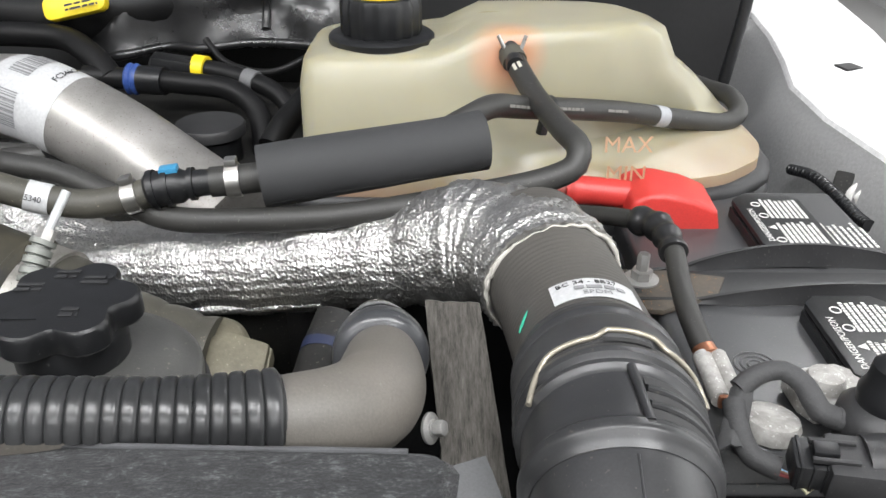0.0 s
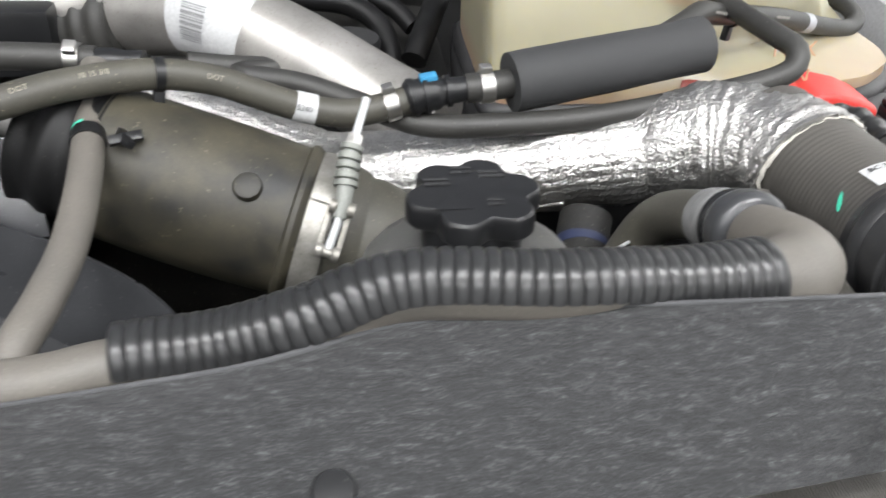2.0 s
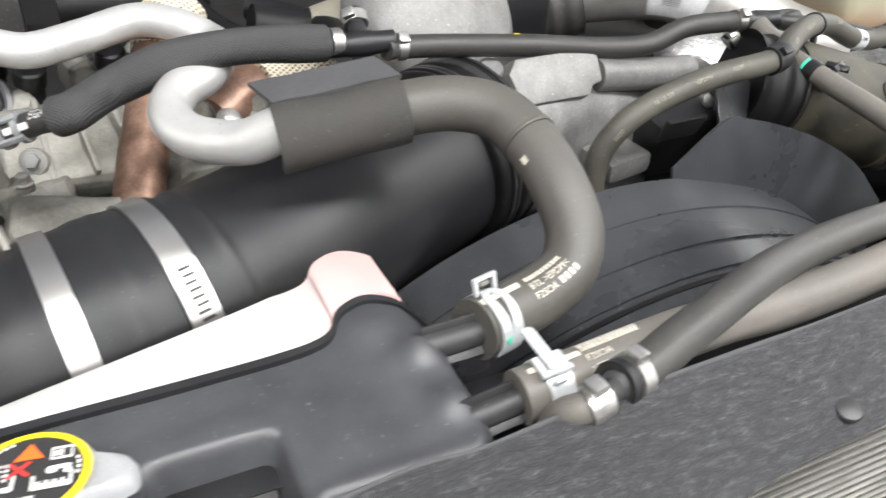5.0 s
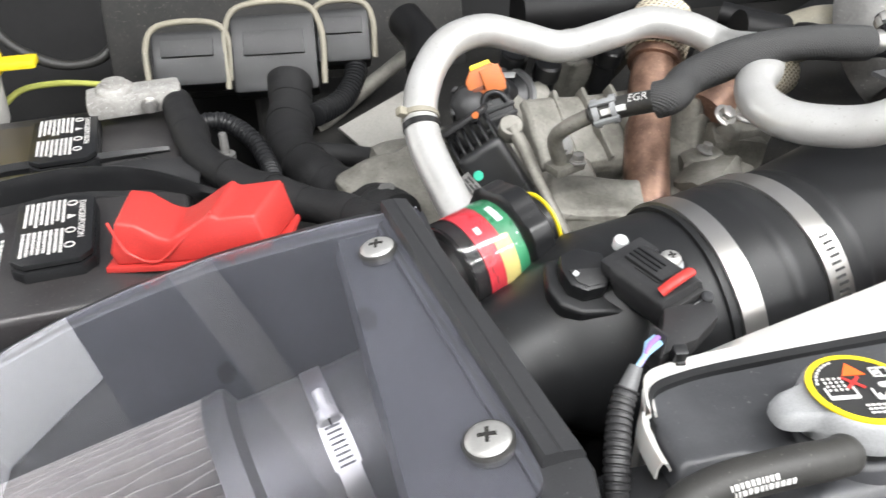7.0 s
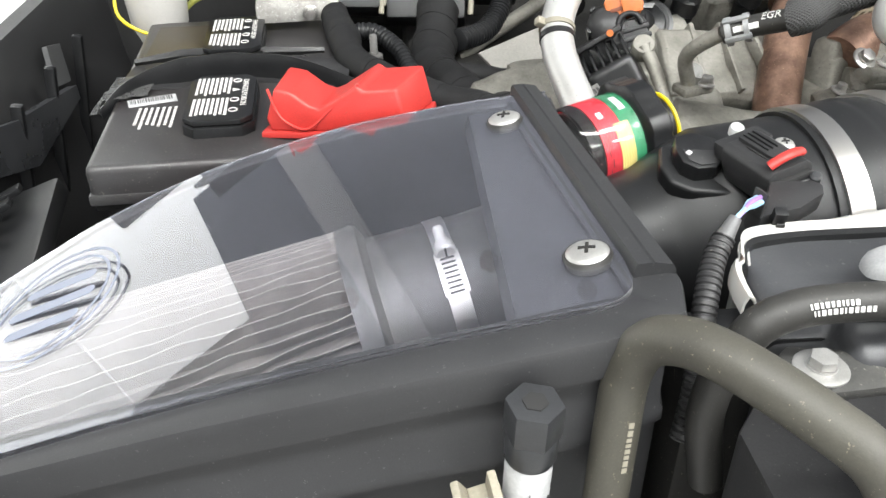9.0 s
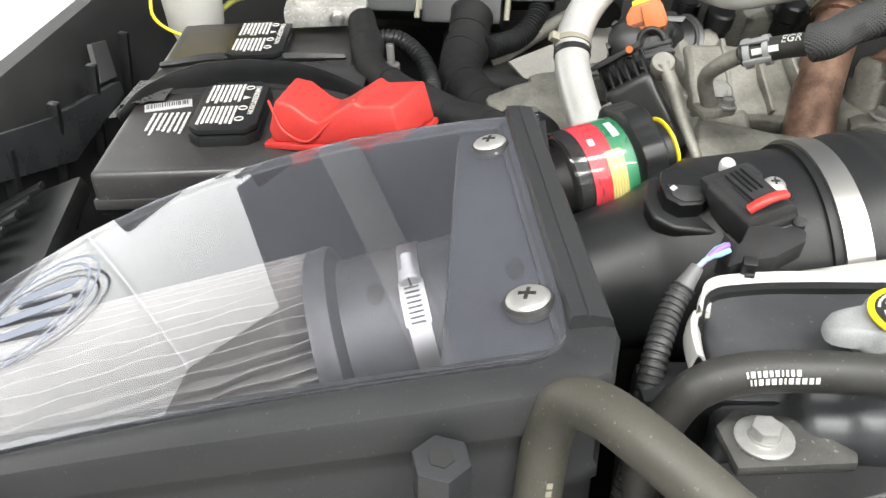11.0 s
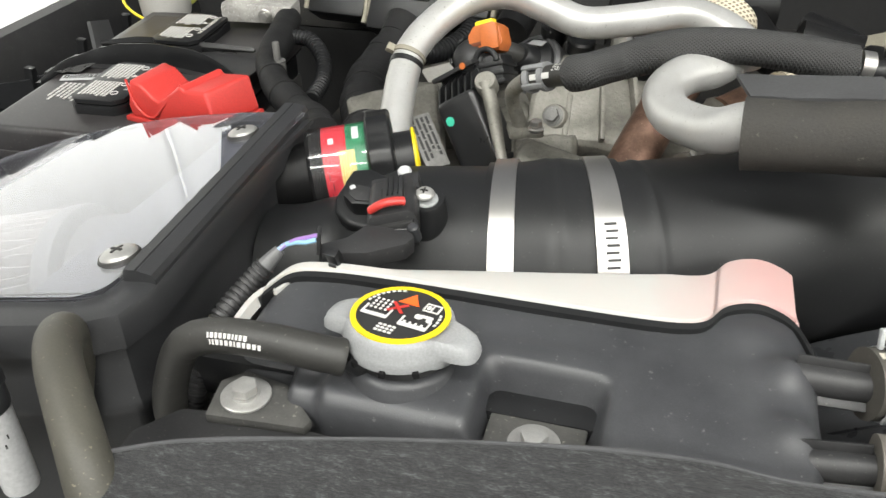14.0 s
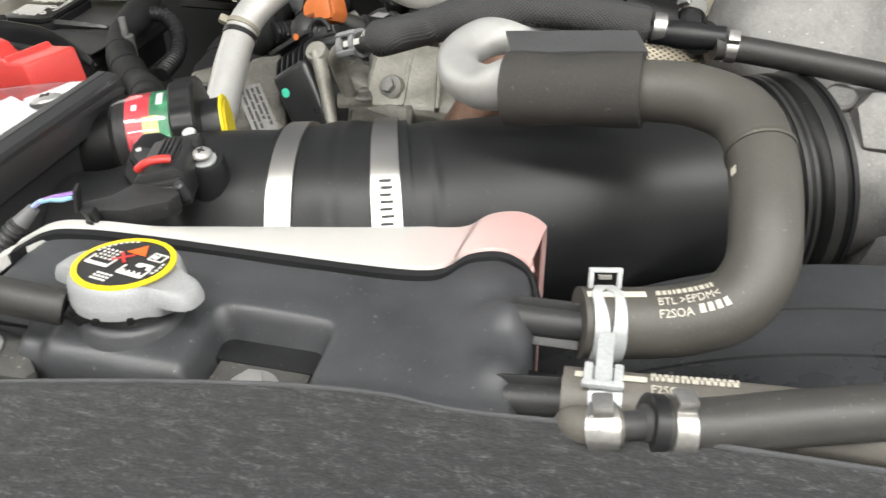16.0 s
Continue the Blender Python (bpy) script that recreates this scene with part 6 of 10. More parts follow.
sen = thing("airflow_sensor", (-1.085, 0.378, 1.02), "black plastic air-flow sensor with red locking tab", "sensor")
part("sensor_plate", prism([(-0.04, 0.02), (-0.038, 0.009), (-0.03, 0.003), (-0.018, 0.004), (-0.012, 0.01), (-0.012, 0.028), (-0.026, 0.034), (-0.038, 0.031)], -0.004, 0.0085, pad, 0.0022), PLASTIC, sen, "black sensor plate")
part("plate_relief", prism([(-0.036, 0.019), (-0.034, 0.01), (-0.028, 0.0055), (-0.017, 0.0065), (-0.016, 0.017)], 0.0085, 0.0092, pad, 0.0003), PLASTIC_DUSTY, sen, "dull raised field")
part("data_mark", box(0.0035, 0.003, 0.0004, pad @ Matrix.Translation((-0.033, 0.0155, 0.0095)) @ pose(0, 0, 0, 0, 0, 40)), LABEL, sen, "small pale data mark")
sm = axes((-1.0775, 0.361, 1.0305), (0.95, 0.3, 0.2), (-0.3, 0.95, -0.02))
part("plug", prism([(-0.0155, -0.006), (-0.0145, 0.0015), (-0.011, 0.0045), (0.011, 0.0045), (0.0145, 0.0015), (0.0155, -0.006), (0.0125, -0.021), (-0.0125, -0.021)], -0.013, 0.03, sm @ pose(0, 0, 0, 90, 0, 0), 0.0015), PLASTIC_DUSTY, sen, "black plug body")
part("plug_head", box(0.031, 0.016, 0.011, sm @ Matrix.Translation((0.0015, 0.014, -0.003)), 0.002), PLASTIC_DUSTY, sen, "squared rear of the plug")
part("latch_tongue", box(0.0125, 0.03, 0.004, sm @ Matrix.Translation((0.002, -0.004, 0.005)), 0.0009), PLASTIC_DUSTY, sen, "sprung latch tongue")
for dx in (-0.0052, 0.0092):
    part("latch_gap", box(0.0011, 0.018, 0.001, sm @ Matrix.Translation((dx, -0.008, 0.0047))), INK, sen)
for k in range(3):
    part("plug_rib", box(0.0011, 0.022, 0.0014, sm @ Matrix.Translation((-0.0012 + 0.0032 * k, -0.001, 0.0074)), 0.0004), PLASTIC, sen)
tl, tr = Vector((-1.0815, 0.3335, 1.0355)), Vector((-1.0625, 0.339, 1.0415))
part("lock_tab", tube(Path([tl, tl.lerp(tr, 0.2) + Vector((0, -0.0012, 0.002)), tl.lerp(tr, 0.5) + Vector((0, -0.002, 0.0032)), tl.lerp(tr, 0.8) + Vector((0, -0.0012, 0.002)), tr], 0.002), 0.0034, seg=14, step=0.002, squash=0.75), RED, sen, "curved red locking tab")
part("plug_mouth", box(0.0255, 0.004, 0.011, sm @ Matrix.Translation((0.0, -0.031, -0.007)), 0.001), INK, sen, "dark plug mouth")
part("latch_bar", tube(Path([sm @ Vector((-0.011, -0.034, -0.008)), sm @ Vector((-0.003, -0.0355, -0.004)), sm @ Vector((0.004, -0.0355, -0.004)), sm @ Vector((0.011, -0.034, -0.006))], 0.002), 0.0015, seg=10), PLASTIC, sen, "moulded latch bar")
for dx in (-0.012, 0.012):
    part("mouth_post", lathe([(0.0034, -0.006), (0.0034, 0.005), (0.0022, 0.0062), (0.0005, 0.0063)], aim(sm @ Vector((dx, -0.0345, -0.008)), sm.to_3x3() @ Vector((0, -0.35, 1))), 16), SHROUD, sen, "rounded latch post")
part("mouth_step", box(0.014, 0.005, 0.003, sm @ Matrix.Translation((0.002, -0.035, -0.0105)), 0.0007), SHROUD, sen)
wm_ = axes((-1.076, 0.317, 1.028), (1, 0.0, -0.05), (0, 1, 0.12))
part("wire_cover", prism([(-0.027, -0.014), (-0.022, -0.0215), (-0.009, -0.0165), (0.002, -0.0135), (0.021, 0.0), (0.024, 0.008), (0.02, 0.013), (-0.006, 0.011), (-0.013, -0.003)], -0.0125, 0.0, wm_, 0.0018), PLASTIC_DUSTY, sen, "angled wire cover")
part("cover_flange", box(0.002, 0.01, 0.014, pose(-1.1, 0.2995, 1.033, 0, 8, 20), 0.0008), PLASTIC_DUSTY, sen)
part("cover_latch", box(0.007, 0.006, 0.0115, pose(-1.0895, 0.295, 1.026, 20, 0, -10), 0.001), PLASTIC, sen, "square cover latch")
part("latch_hole", box(0.0045, 0.0012, 0.004, pose(-1.0895, 0.2915, 1.0225, 20, 0, -10), 0.0003), INK, sen)
screw_head(sen, aim((-1.1073, 0.3937, 1.0194), (0, -0.2, 1)), 0.0062)
screw_head(sen, aim((-1.0585, 0.3666, 1.031), (0, -0.2, 1)), 0.0062)
part("washer", lathe([(0.0072, -0.0065), (0.0078, -0.0055), (0.0076, -0.004), (0.004, -0.0038)], aim((-1.058, 0.3665, 1.0315), (0, -0.2, 1)), 24), ZINC, sen, "zinc washer")
part("rubber_plug", lathe([(0.0044, -0.006), (0.0046, -0.001), (0.004, 0.0002), (0.001, 0.0005)], aim((-1.079, 0.3895, 1.033), (0, -0.3, 1)), 20), LABEL, sen, "white plug button")
for k, mt in ((-1, PALE_BLUE), (0, PURPLE), (1, PALE_BLUE)):
    lift = 0.0014 if k == 0 else 0.0
    w = Path([(-1.1, 0.2985 + 0.0026 * k, 1.0355 + lift), (-1.107, 0.295 + 0.0026 * k, 1.0345 + lift), (-1.1117, 0.2879, 1.0374), (-1.1187, 0.2834, 1.0329)], 0.003)
    part("wire", tube(w, 0.0014, seg=8), mt, sen, "thin coloured wire")
hn = Path([(-1.1175, 0.2855, 1.0329), (-1.1295, 0.2729, 1.0193), (-1.1395, 0.2518, 1.0068), (-1.1452, 0.235, 0.989), (-1.1484, 0.225, 0.9696), (-1.1541, 0.215, 0.9489)])
ob = thing("wire_harness", (-1.1394, 0.25, 1.0036), "thin black corrugated wire harness", "wire harness")
part("harness", tube(hn, lambda s: 0.0062 if (s / 0.0036) % 1 < 0.6 else 0.0054, 0.012, seg=20, step=0.0006, lump=0.0006), PLASTIC_DUSTY, ob, "twisted tape wrap")
part("sleeve_end", tube(hn, lambda s: 0.0034 + 0.14 * min(s, 0.016), 0.0, 0.017, 18, 0.002, lump=0.0006), PLASTIC_GREY, ob, "grey sleeve end")

# filter housing with clear lid
XS = [-1.62, -1.5, -1.4, -1.3, -1.22, -1.165]
ZS = [0.907, 0.9505, 0.982, 1.0085, 1.0262, 1.0355]


ARCH = np.polyfit(XS, ZS, 3)


def lid_z(x, y):
    """Height of the gently arched lid."""
    return float(np.polyval(ARCH, x)) - 0.05 * (y - 0.257)


def back_y(x):
    return float(np.interp(x, [-1.62, -1.565, -1.51, -1.465, -1.42, -1.37, -1.32, -1.24, -1.19], [0.36, 0.414, 0.461, 0.483, 0.496, 0.501, 0.5025, 0.493, 0.483]))


ab = thing("air_filter_box", (-1.35, 0.36, 0.85), "black air filter box with clear acrylic lid", "air filter box")
rim = [(-1.163, 0.232), (-1.168, 0.208), (-1.19, 0.198), (-1.25, 0.1955), (-1.33, 0.197), (-1.45, 0.203), (-1.56, 0.21), (-1.61, 0.235), (-1.62, 0.3), (-1.62, 0.36), (-1.565, 0.414), (-1.51, 0.461), (-1.465, 0.483), (-1.42, 0.496), (-1.37, 0.501), (-1.32, 0.5025), (-1.24, 0.493), (-1.2, 0.486), (-1.19, 0.478), (-1.187, 0.465)]


def inset(pts, d):
    """The outline drawn in by d metres."""
    out = []
    n = len(pts)
    for i in range(n):
        a, b, c = Vector(pts[i - 1]), Vector(pts[i]), Vector(pts[(i + 1) % n])
        e = ((b - a).normalized() + (c - b).normalized()).normalized()
        out.append((b.x + e.y * d, b.y - e.x * d))
    return out


def dense(pts, k=5):
    out = []
    for i in range(len(pts)):
        a, b = pts[i], pts[(i + 1) % len(pts)]
        for j in range(k):
            out.append((a[0] + (b[0] - a[0]) * j / k, a[1] + (b[1] - a[1]) * j / k))
    return out


loops = []
for d, dz in ((0.004, -0.23), (0.004, -0.07), (0.0015, -0.067), (0.0015, -0.06), (0.004, -0.057), (0.0045, -0.026), (-0.001, -0.0225), (-0.002, -0.006), (0.0, -0.0015), (0.005, 0.0), (0.024, 0.0005), (0.026, -0.001), (0.026, -0.012), (0.014, -0.05), (0.012, -0.2)):
    loops.append([Vector((x, y, lid_z(x, y) + dz if dz > -0.1 else 0.80)) for x, y in dense(inset(rim, d))])
part("shell", rings(bmesh.new(), loops), BOX_RIM, ab, "dull black filter housing", 45)
gx = [-1.605 + 0.4 * k / 40 for k in range(40)] + [-1.205 + 0.02 * (1 - (1 - k / 14) ** 2) for k in range(15)]
grid = []
for x in gx:
    y0, y1 = 0.2155, back_y(x) - 0.012
    if x < -1.59:
        y0 = 0.25
    if x > -1.205:
        y0 += 0.018 - math.sqrt(max(0.018 ** 2 - (0.9 * (x + 1.205)) ** 2, 0.0))
    grid.append([(x, y0 + (y1 - y0) * i / 16, lid_z(x, y0 + (y1 - y0) * i / 16) + 0.0035) for i in range(17)])
ledge = [[(x, y, lid_z(x, y) - 0.0035 - (0.012 if x < -1.2385 else 0.0)) for y in [0.222 + 0.252 * i / 12 for i in range(13)]] for x in (-1.24, -1.238, -1.225, -1.21, -1.2, -1.19, -1.18)]
part("screw_ledge", sheet(ledge, 0.003), BOX_RIM, ab, "flat black ledge under the lid")
acr = part("clear_lid", sheet(grid, 0.003), LID_CLEAR, ab, "clear scratched acrylic lid")
acr.visible_shadow = False
for p in ((-1.2175, 0.434, 1.026), (-1.2, 0.257, 1.037)):
    m = aim((p[0], p[1], lid_z(p[0], p[1]) + 0.0035), (-0.2, 0.05, 1))
    part("grommet", lathe([(0.0115, -0.006), (0.0122, 0.0), (0.0115, 0.0015), (0.004, 0.0018)], m, 28), RUBBER, ab, "black rubber washer")
    screw_head(ab, m @ Matrix.Translation((0, 0, 0.0012)), 0.0105)
loops = []
for k in range(15):
    f = k / 14
    x, y = -1.1665 - 0.024 * f, 0.236 + 0.247 * f
    loops.append([Vector((x + dx, y, lid_z(x, y) + 0.0045 + dz)) for dx, dz in ((-0.0165, -0.002), (-0.0155, 0.0008), (-0.009, 0.0014), (-0.0085, 0.0006), (-0.0075, 0.0014), (0.001, 0.0), (0.0028, -0.003), (0.0028, -0.02), (-0.0165, -0.02))])
part("edge_trim", rings(bmesh.new(), loops), BOX_RIM, ab, "black grained edge trim", 30)

# pleated cone filter inside
fl = thing("air_filter", (-1.4, 0.35, 0.88), "grey pleated cone air filter with black rubber end", "air filter")
ax = Path([(-1.308, 0.349, 0.922), (-1.56, 0.31, 0.85)])
GAUZE = surface("grey_filter_gauze", (0.15, 0.135, 0.118), 0.55, second=(0.075, 0.068, 0.06), patch=50, grain=1900, bump=0.9)
MESH_WIRE = surface("pale_mesh_wire", (0.2, 0.185, 0.165), 0.45, 0.3, second=(0.1, 0.092, 0.083), patch=200, grain=1500, bump=0.4)
PLEATS = 54


def pleat_point(s, q, lift=0.0):
    """A point on the pleated cone: q counts pleats round it, whole numbers on the ridges."""
    p, t, u, v = ax.at(s)
    f = s / ax.length
    sway = 0.16 * math.sin(s * 75 + 2.1 * math.floor(q + 0.5)) * (1 - f) + 0.07 * math.sin(s * 150 + 1.3 * math.floor(q + 0.5))
    a = 2 * math.pi * (q + sway) / PLEATS
    tri = abs((q + 0.5) % 1 - 0.5) * 2
    R = 0.056 + 0.018 * f + 0.0055 * (1 - 2 * tri ** 0.8) + lift
    return p + (u * math.cos(a) + v * math.sin(a)) * R


loops = [[pleat_point(ax.length * k / 60, i / 6) for i in range(PLEATS * 6)] for k in range(61)]
part("pleats", rings(bmesh.new(), loops), GAUZE, fl, "fine pleated gauze", 40)
for q in range(PLEATS):
    line = [pleat_point(ax.length * k / 40, q, 0.0004) for k in range(41)]
    if line[20].z > ax.at(ax.length / 2)[0].z - 0.01:
        part("pleat_wire", tube(Path(line, 0.006), lambda s: 0.00045 + 0.0002 * math.sin(s * 2600), seg=6, step=0.0008), MESH_WIRE, fl, "pale beaded mesh ridge")
ne = Path([(-1.314, 0.3485, 0.92), (-1.3, 0.3505, 0.923), (-1.285, 0.353, 0.926), (-1.24, 0.36, 0.935), (-1.18, 0.37, 0.95)])
part("rubber_end", tube(ne, lambda s: 0.0635 + 0.0008 * math.sin(s * 900) if s < 0.016 else 0.0535 - 0.03 * min((s - 0.013), 0.06), seg=40, step=0.004), RUBBER, fl, "black rubber end cap")
sn = 0.06
cl = part("neck_clamp", tube(ne, 0.0535, sn - 0.0065, sn + 0.0065, 40, 0.003), BAND, fl, "shiny worm clamp")
faceN = ne.face(sn, (-1.22, -0.05, 1.27))
mm = ne.turn(sn, faceN - 0.62)
ws = mm @ pose(0.0565, 0, 0, -90, 0, 0)
part("worm_screw", lathe([(0.0035, -0.012), (0.0035, 0.0), (0.006, 0.001), (0.0064, 0.003), (0.0064, 0.007), (0.0055, 0.008), (0.001, 0.0082)], ws, 18), BOLT, cl, "slotted worm screw")
part("screw_slot", box(0.0105, 0.0012, 0.001, ws @ Matrix.Translation((0, 0, 0.008))), INK, cl)
part("worm_housing", patch_on(ne, sn - 0.0078, sn + 0.0078, faceN - 0.28, 0.5, 0.0545), BAND, cl, "raised worm housing")
for k in range(9):
    part("slot", wrapped(box(0.009, 0.0013, 0.0003, Matrix.Identity(4)), ne, sn, faceN - 0.5 + 0.055 * k, 0.055), INK, cl)
# round emblem on the lid: plain rings
em = Matrix.Translation(Vector((-1.5, 0.345, lid_z(-1.5, 0.345) + 0.0056))) @ pose(0, 0, 0, 0, -22, 0)
bm = bmesh.new()
for r in (0.055, 0.047):
    loops = [[em @ Vector(((r + d) * math.cos(a) * 0.8, (r + d) * math.sin(a), h)) for a in (2 * math.pi * i / 48 for i in range(48))] for d, h in ((-0.0012, 0), (0.0012, 0), (0.0012, 0.0004), (-0.0012, 0.0004))]
    vs = [[bm.verts.new(c) for c in l] for l in loops]
    for j in range(4):
        for i in range(48):
            bm.faces.new((vs[j][i], vs[j][(i + 1) % 48], vs[(j + 1) % 4][(i + 1) % 48], vs[(j + 1) % 4][i]))
for y, w in ((0.02, 0.05), (0.0, 0.06), (-0.02, 0.05)):
    prism(rounded(w, 0.009, 0.004), 0, 0.0004, em @ Matrix.Translation((0, y, 0)), bm=bm)
part("emblem", bm, plain("slate_blue_print", (0.16, 0.18, 0.24), 0.4), ab, "slate-blue round printed emblem")

# restriction gauge
gm = aim((-1.191, 0.438, 0.984), Vector((0.066, 0.026, 0.008)))
gg = thing("filter_gauge", (-1.14, 0.44, 0.97), "clear round restriction gauge with red and green label", "gauge")
R = 0.0325
part("stub", lathe([(0.025, -0.03), (0.025, 0.022), (0.03, 0.025), (0.03, 0.034)], gm, 32), BLACK_RUBBER, gg, "black rubber stub")
part("label_core", lathe([(R - 0.0012, 0.034), (R - 0.0012, 0.066)], gm, 40), RED_LABEL, gg, "red printed label")


def gauge_patch(name, h0, h1, a0, a1, mat, lab=""):
    h0, h1 = 0.034 + (h0 - 0.022) * 0.8, 0.034 + (h1 - 0.022) * 0.8
    grid = [[gm @ Vector(((R - 0.0006) * math.cos(radians(a0 + (a1 - a0) * i / 24)), (R - 0.0006) * math.sin(radians(a0 + (a1 - a0) * i / 24)), h0 + (h1 - h0) * k / 2)) for i in range(25)] for k in range(3)]
    part(name, sheet(grid, 0.0003), mat, gg, lab)
gf = math.degrees(math.atan2(*(gm.inverted() @ Vector((-1.17, -0.05, 1.27))).yx))
gauge_patch("green_field", 0.044, 0.062, 0, 359, GREEN, "green printed label")
gauge_patch("scale_window", 0.037, 0.051, gf - 20, gf + 44, surface("yellow_scale", (0.45, 0.38, 0.13), 0.4, second=(0.38, 0.32, 0.11)), "yellow scale window")
gauge_patch("white_mark", 0.028, 0.033, gf - 42, gf - 32, LABEL, "")
gauge_patch("white_mark", 0.05, 0.056, gf - 62, gf - 36, LABEL, "")
gauge_patch("white_mark", 0.05, 0.055, gf + 34, gf + 44, LABEL, "")
for k in range(5):
    gauge_patch("scale_line", 0.039 + 0.0026 * k, 0.0393 + 0.0026 * k, gf - 16, gf + 40, INK)
    gauge_patch("label_line", 0.0255 + 0.0022 * (k % 2), 0.0262 + 0.0022 * (k % 2), gf - 22 + 14 * k, gf - 12 + 14 * k, INK)
sh = part("clear_shell", lathe([(R, 0.022), (R + 0.0012, 0.024), (R + 0.0012, 0.066), (R, 0.067)], gm, 40), CLEAR, gg, "clear plastic shell")
sh.visible_shadow = False
loops = []
for r, h in ((0.03, 0.065), (0.037, 0.0665), (0.0385, 0.068), (0.0385, 0.083), (0.0365, 0.085), (0.02, 0.0855)):
    loops.append([gm @ Vector((r * (1 + (0.05 if r > 0.0355 and i % 8 < 4 else 0)) * math.cos(2 * math.pi * i / 64), r * (1 + (0.05 if r > 0.0355 and i % 8 < 4 else 0)) * math.sin(2 * math.pi * i / 64), h)) for i in range(64)])
part("grip_cap", rings(bmesh.new(), loops), PLASTIC, gg, "notched black cap")
part("button_stub", lathe([(0.022, 0.084), (0.022, 0.099), (0.02, 0.1)], gm, 36), PLASTIC, gg)
part("reset_button", lathe([(0.0215, 0.0985), (0.0238, 0.099), (0.024, 0.1005), (0.0225, 0.1015), (0.02, 0.1012)], gm, 36), YELLOW, gg, "yellow button ring")
part("button_face", lathe([(0.0205, 0.0995), (0.018, 0.1022), (0.001, 0.1025)], gm, 36), YELLOW, gg, "yellow button face")

# secondary radiator tank: black front shell, milky rear half
tk = thing("secondary_tank", (-0.97, 0.25, 0.8), "black secondary coolant tank with milky rear half", "coolant tank")
seam = [(-1.118, 0.262), (-1.11, 0.281), (-1.09, 0.287), (-0.9, 0.291), (-0.888, 0.296), (-0.878, 0.311), (-0.862, 0.317), (-0.847, 0.308), (-0.838, 0.285)]


def tank_top(x, y):
    f = max((0.292 - y) / 0.09, 0)
    return 1.018 - 0.0045 * f * f


def smooth(e0, e1, v):
    f = min(max((v - e0) / (e1 - e0), 0.0), 1.0)
    return f * f * (3 - 2 * f)


def shell_z(x, y):
    """Height of the moulded top: a sloping plateau with a bolt pocket, a stepped corner and swellings."""
    z = tank_top(x, y) - 0.001
    pocket = smooth(-0.993, -0.981, x) * (1 - smooth(-0.941, -0.927, x)) * (1 - smooth(0.236, 0.249, y))
    step = (1 - smooth(-1.088, -1.079, x)) * (1 - smooth(0.228, 0.238, y))
    ledge = (1 - smooth(-1.068, -1.06, x)) * (1 - smooth(0.216, 0.224, y))
    z -= 0.03 * pocket + 0.018 * step + 0.005 * ledge * (1 - step)
    for cx_, cy_, h, w in ((-0.85, 0.268, 0.0085, 0.0115), (-0.849, 0.232, 0.006, 0.011), (-0.861, 0.296, 0.004, 0.014)):
        z += h * math.exp(-((x - cx_) ** 2 + (y - cy_) ** 2) / (w * w))
    z += 0.0016 * math.exp(-((x + 0.963) / 0.04) ** 2 - ((y - 0.256) / 0.008) ** 2)
    return z + 0.0004 * noise.noise((x * 30, y * 30, 4))


SEAM_X, SEAM_Y = [p[0] for p in seam], [p[1] for p in seam]
cols = []
for i in range(121):
    x = -1.1175 + 0.281 * i / 120
    ya = float(np.interp(x, SEAM_X, SEAM_Y)) - 0.002
    yf = float(np.interp(x, [-1.118, -1.084, -1.078, -1.066, -1.06, -0.99, -0.983, -0.94, -0.92, -0.85, -0.836], [0.208, 0.207, 0.204, 0.203, 0.2, 0.2, 0.186, 0.186, 0.2, 0.197, 0.206]))
    side = min(x + 1.1185, -0.8355 - x)
    col = []
    for k in range(49):
        y = ya + (yf - ya) * k / 48
        z = shell_z(x, y)
        for d, r in ((y - yf, 0.011), (side, 0.009)):
            if d < r:
                z -= r - math.sqrt(max(r * r - (r - d) ** 2, 0.0))
        col.append(Vector((x, y, z)))
    z0 = col[-1].z
    col += [Vector((x, yf - 0.0005, z0 - 0.01)), Vector((x, yf - 0.001, z0 - 0.03)), Vector((x, yf, 0.9))]
    cols.append(col)
cols = [[Vector((p.x - 0.0005, p.y, 0.9)) for p in cols[0]]] + cols + [[Vector((p.x + 0.0005, p.y, 0.9)) for p in cols[-1]]]
part("front_shell", sheet(cols, 0.002), SHELL, tk, "moulded black plastic shell", 60)
line = Path([(a, b, 0) for a, b in seam], 0.004).p
part("seam_gasket", sheet([[(p.x, p.y + 0.001, tank_top(p.x, p.y) + 0.003), (p.x, p.y - 0.003, tank_top(p.x, p.y) + 0.002), (p.x, p.y - 0.004, tank_top(p.x, p.y) - 0.006)] for p in line], 0.0025), SATIN, tk, "black seam gasket")


def rear_wall(name, pts, mat, lab):
    grid = []
    for p in pts:
        z = tank_top(p.x, p.y)
        deep = 0.006 + 0.045 * max(0.0, min(1.0, (p.x + 1.11) / 0.2))
        grid.append([(p.x, p.y + 0.001, z + 0.001), (p.x, p.y + 0.003, z + 0.004), (p.x, p.y + 0.008, z + 0.0045), (p.x + 0.002, p.y + deep, z - 0.002), (p.x + 0.002, p.y + deep + 0.004, z - 0.012), (p.x + 0.002, p.y + deep + 0.004, 0.85)])
    part(name, sheet(grid, 0.003), mat, tk, lab)


rear_wall("rear_half", [p for p in line if p.x < -0.882], REAR_HALF, "milky white plastic rear half")
rear_wall("stained_dome", [p for p in line if -0.886 <= p.x < -0.8435], REAR_HALF, "pink coolant-stained dome")

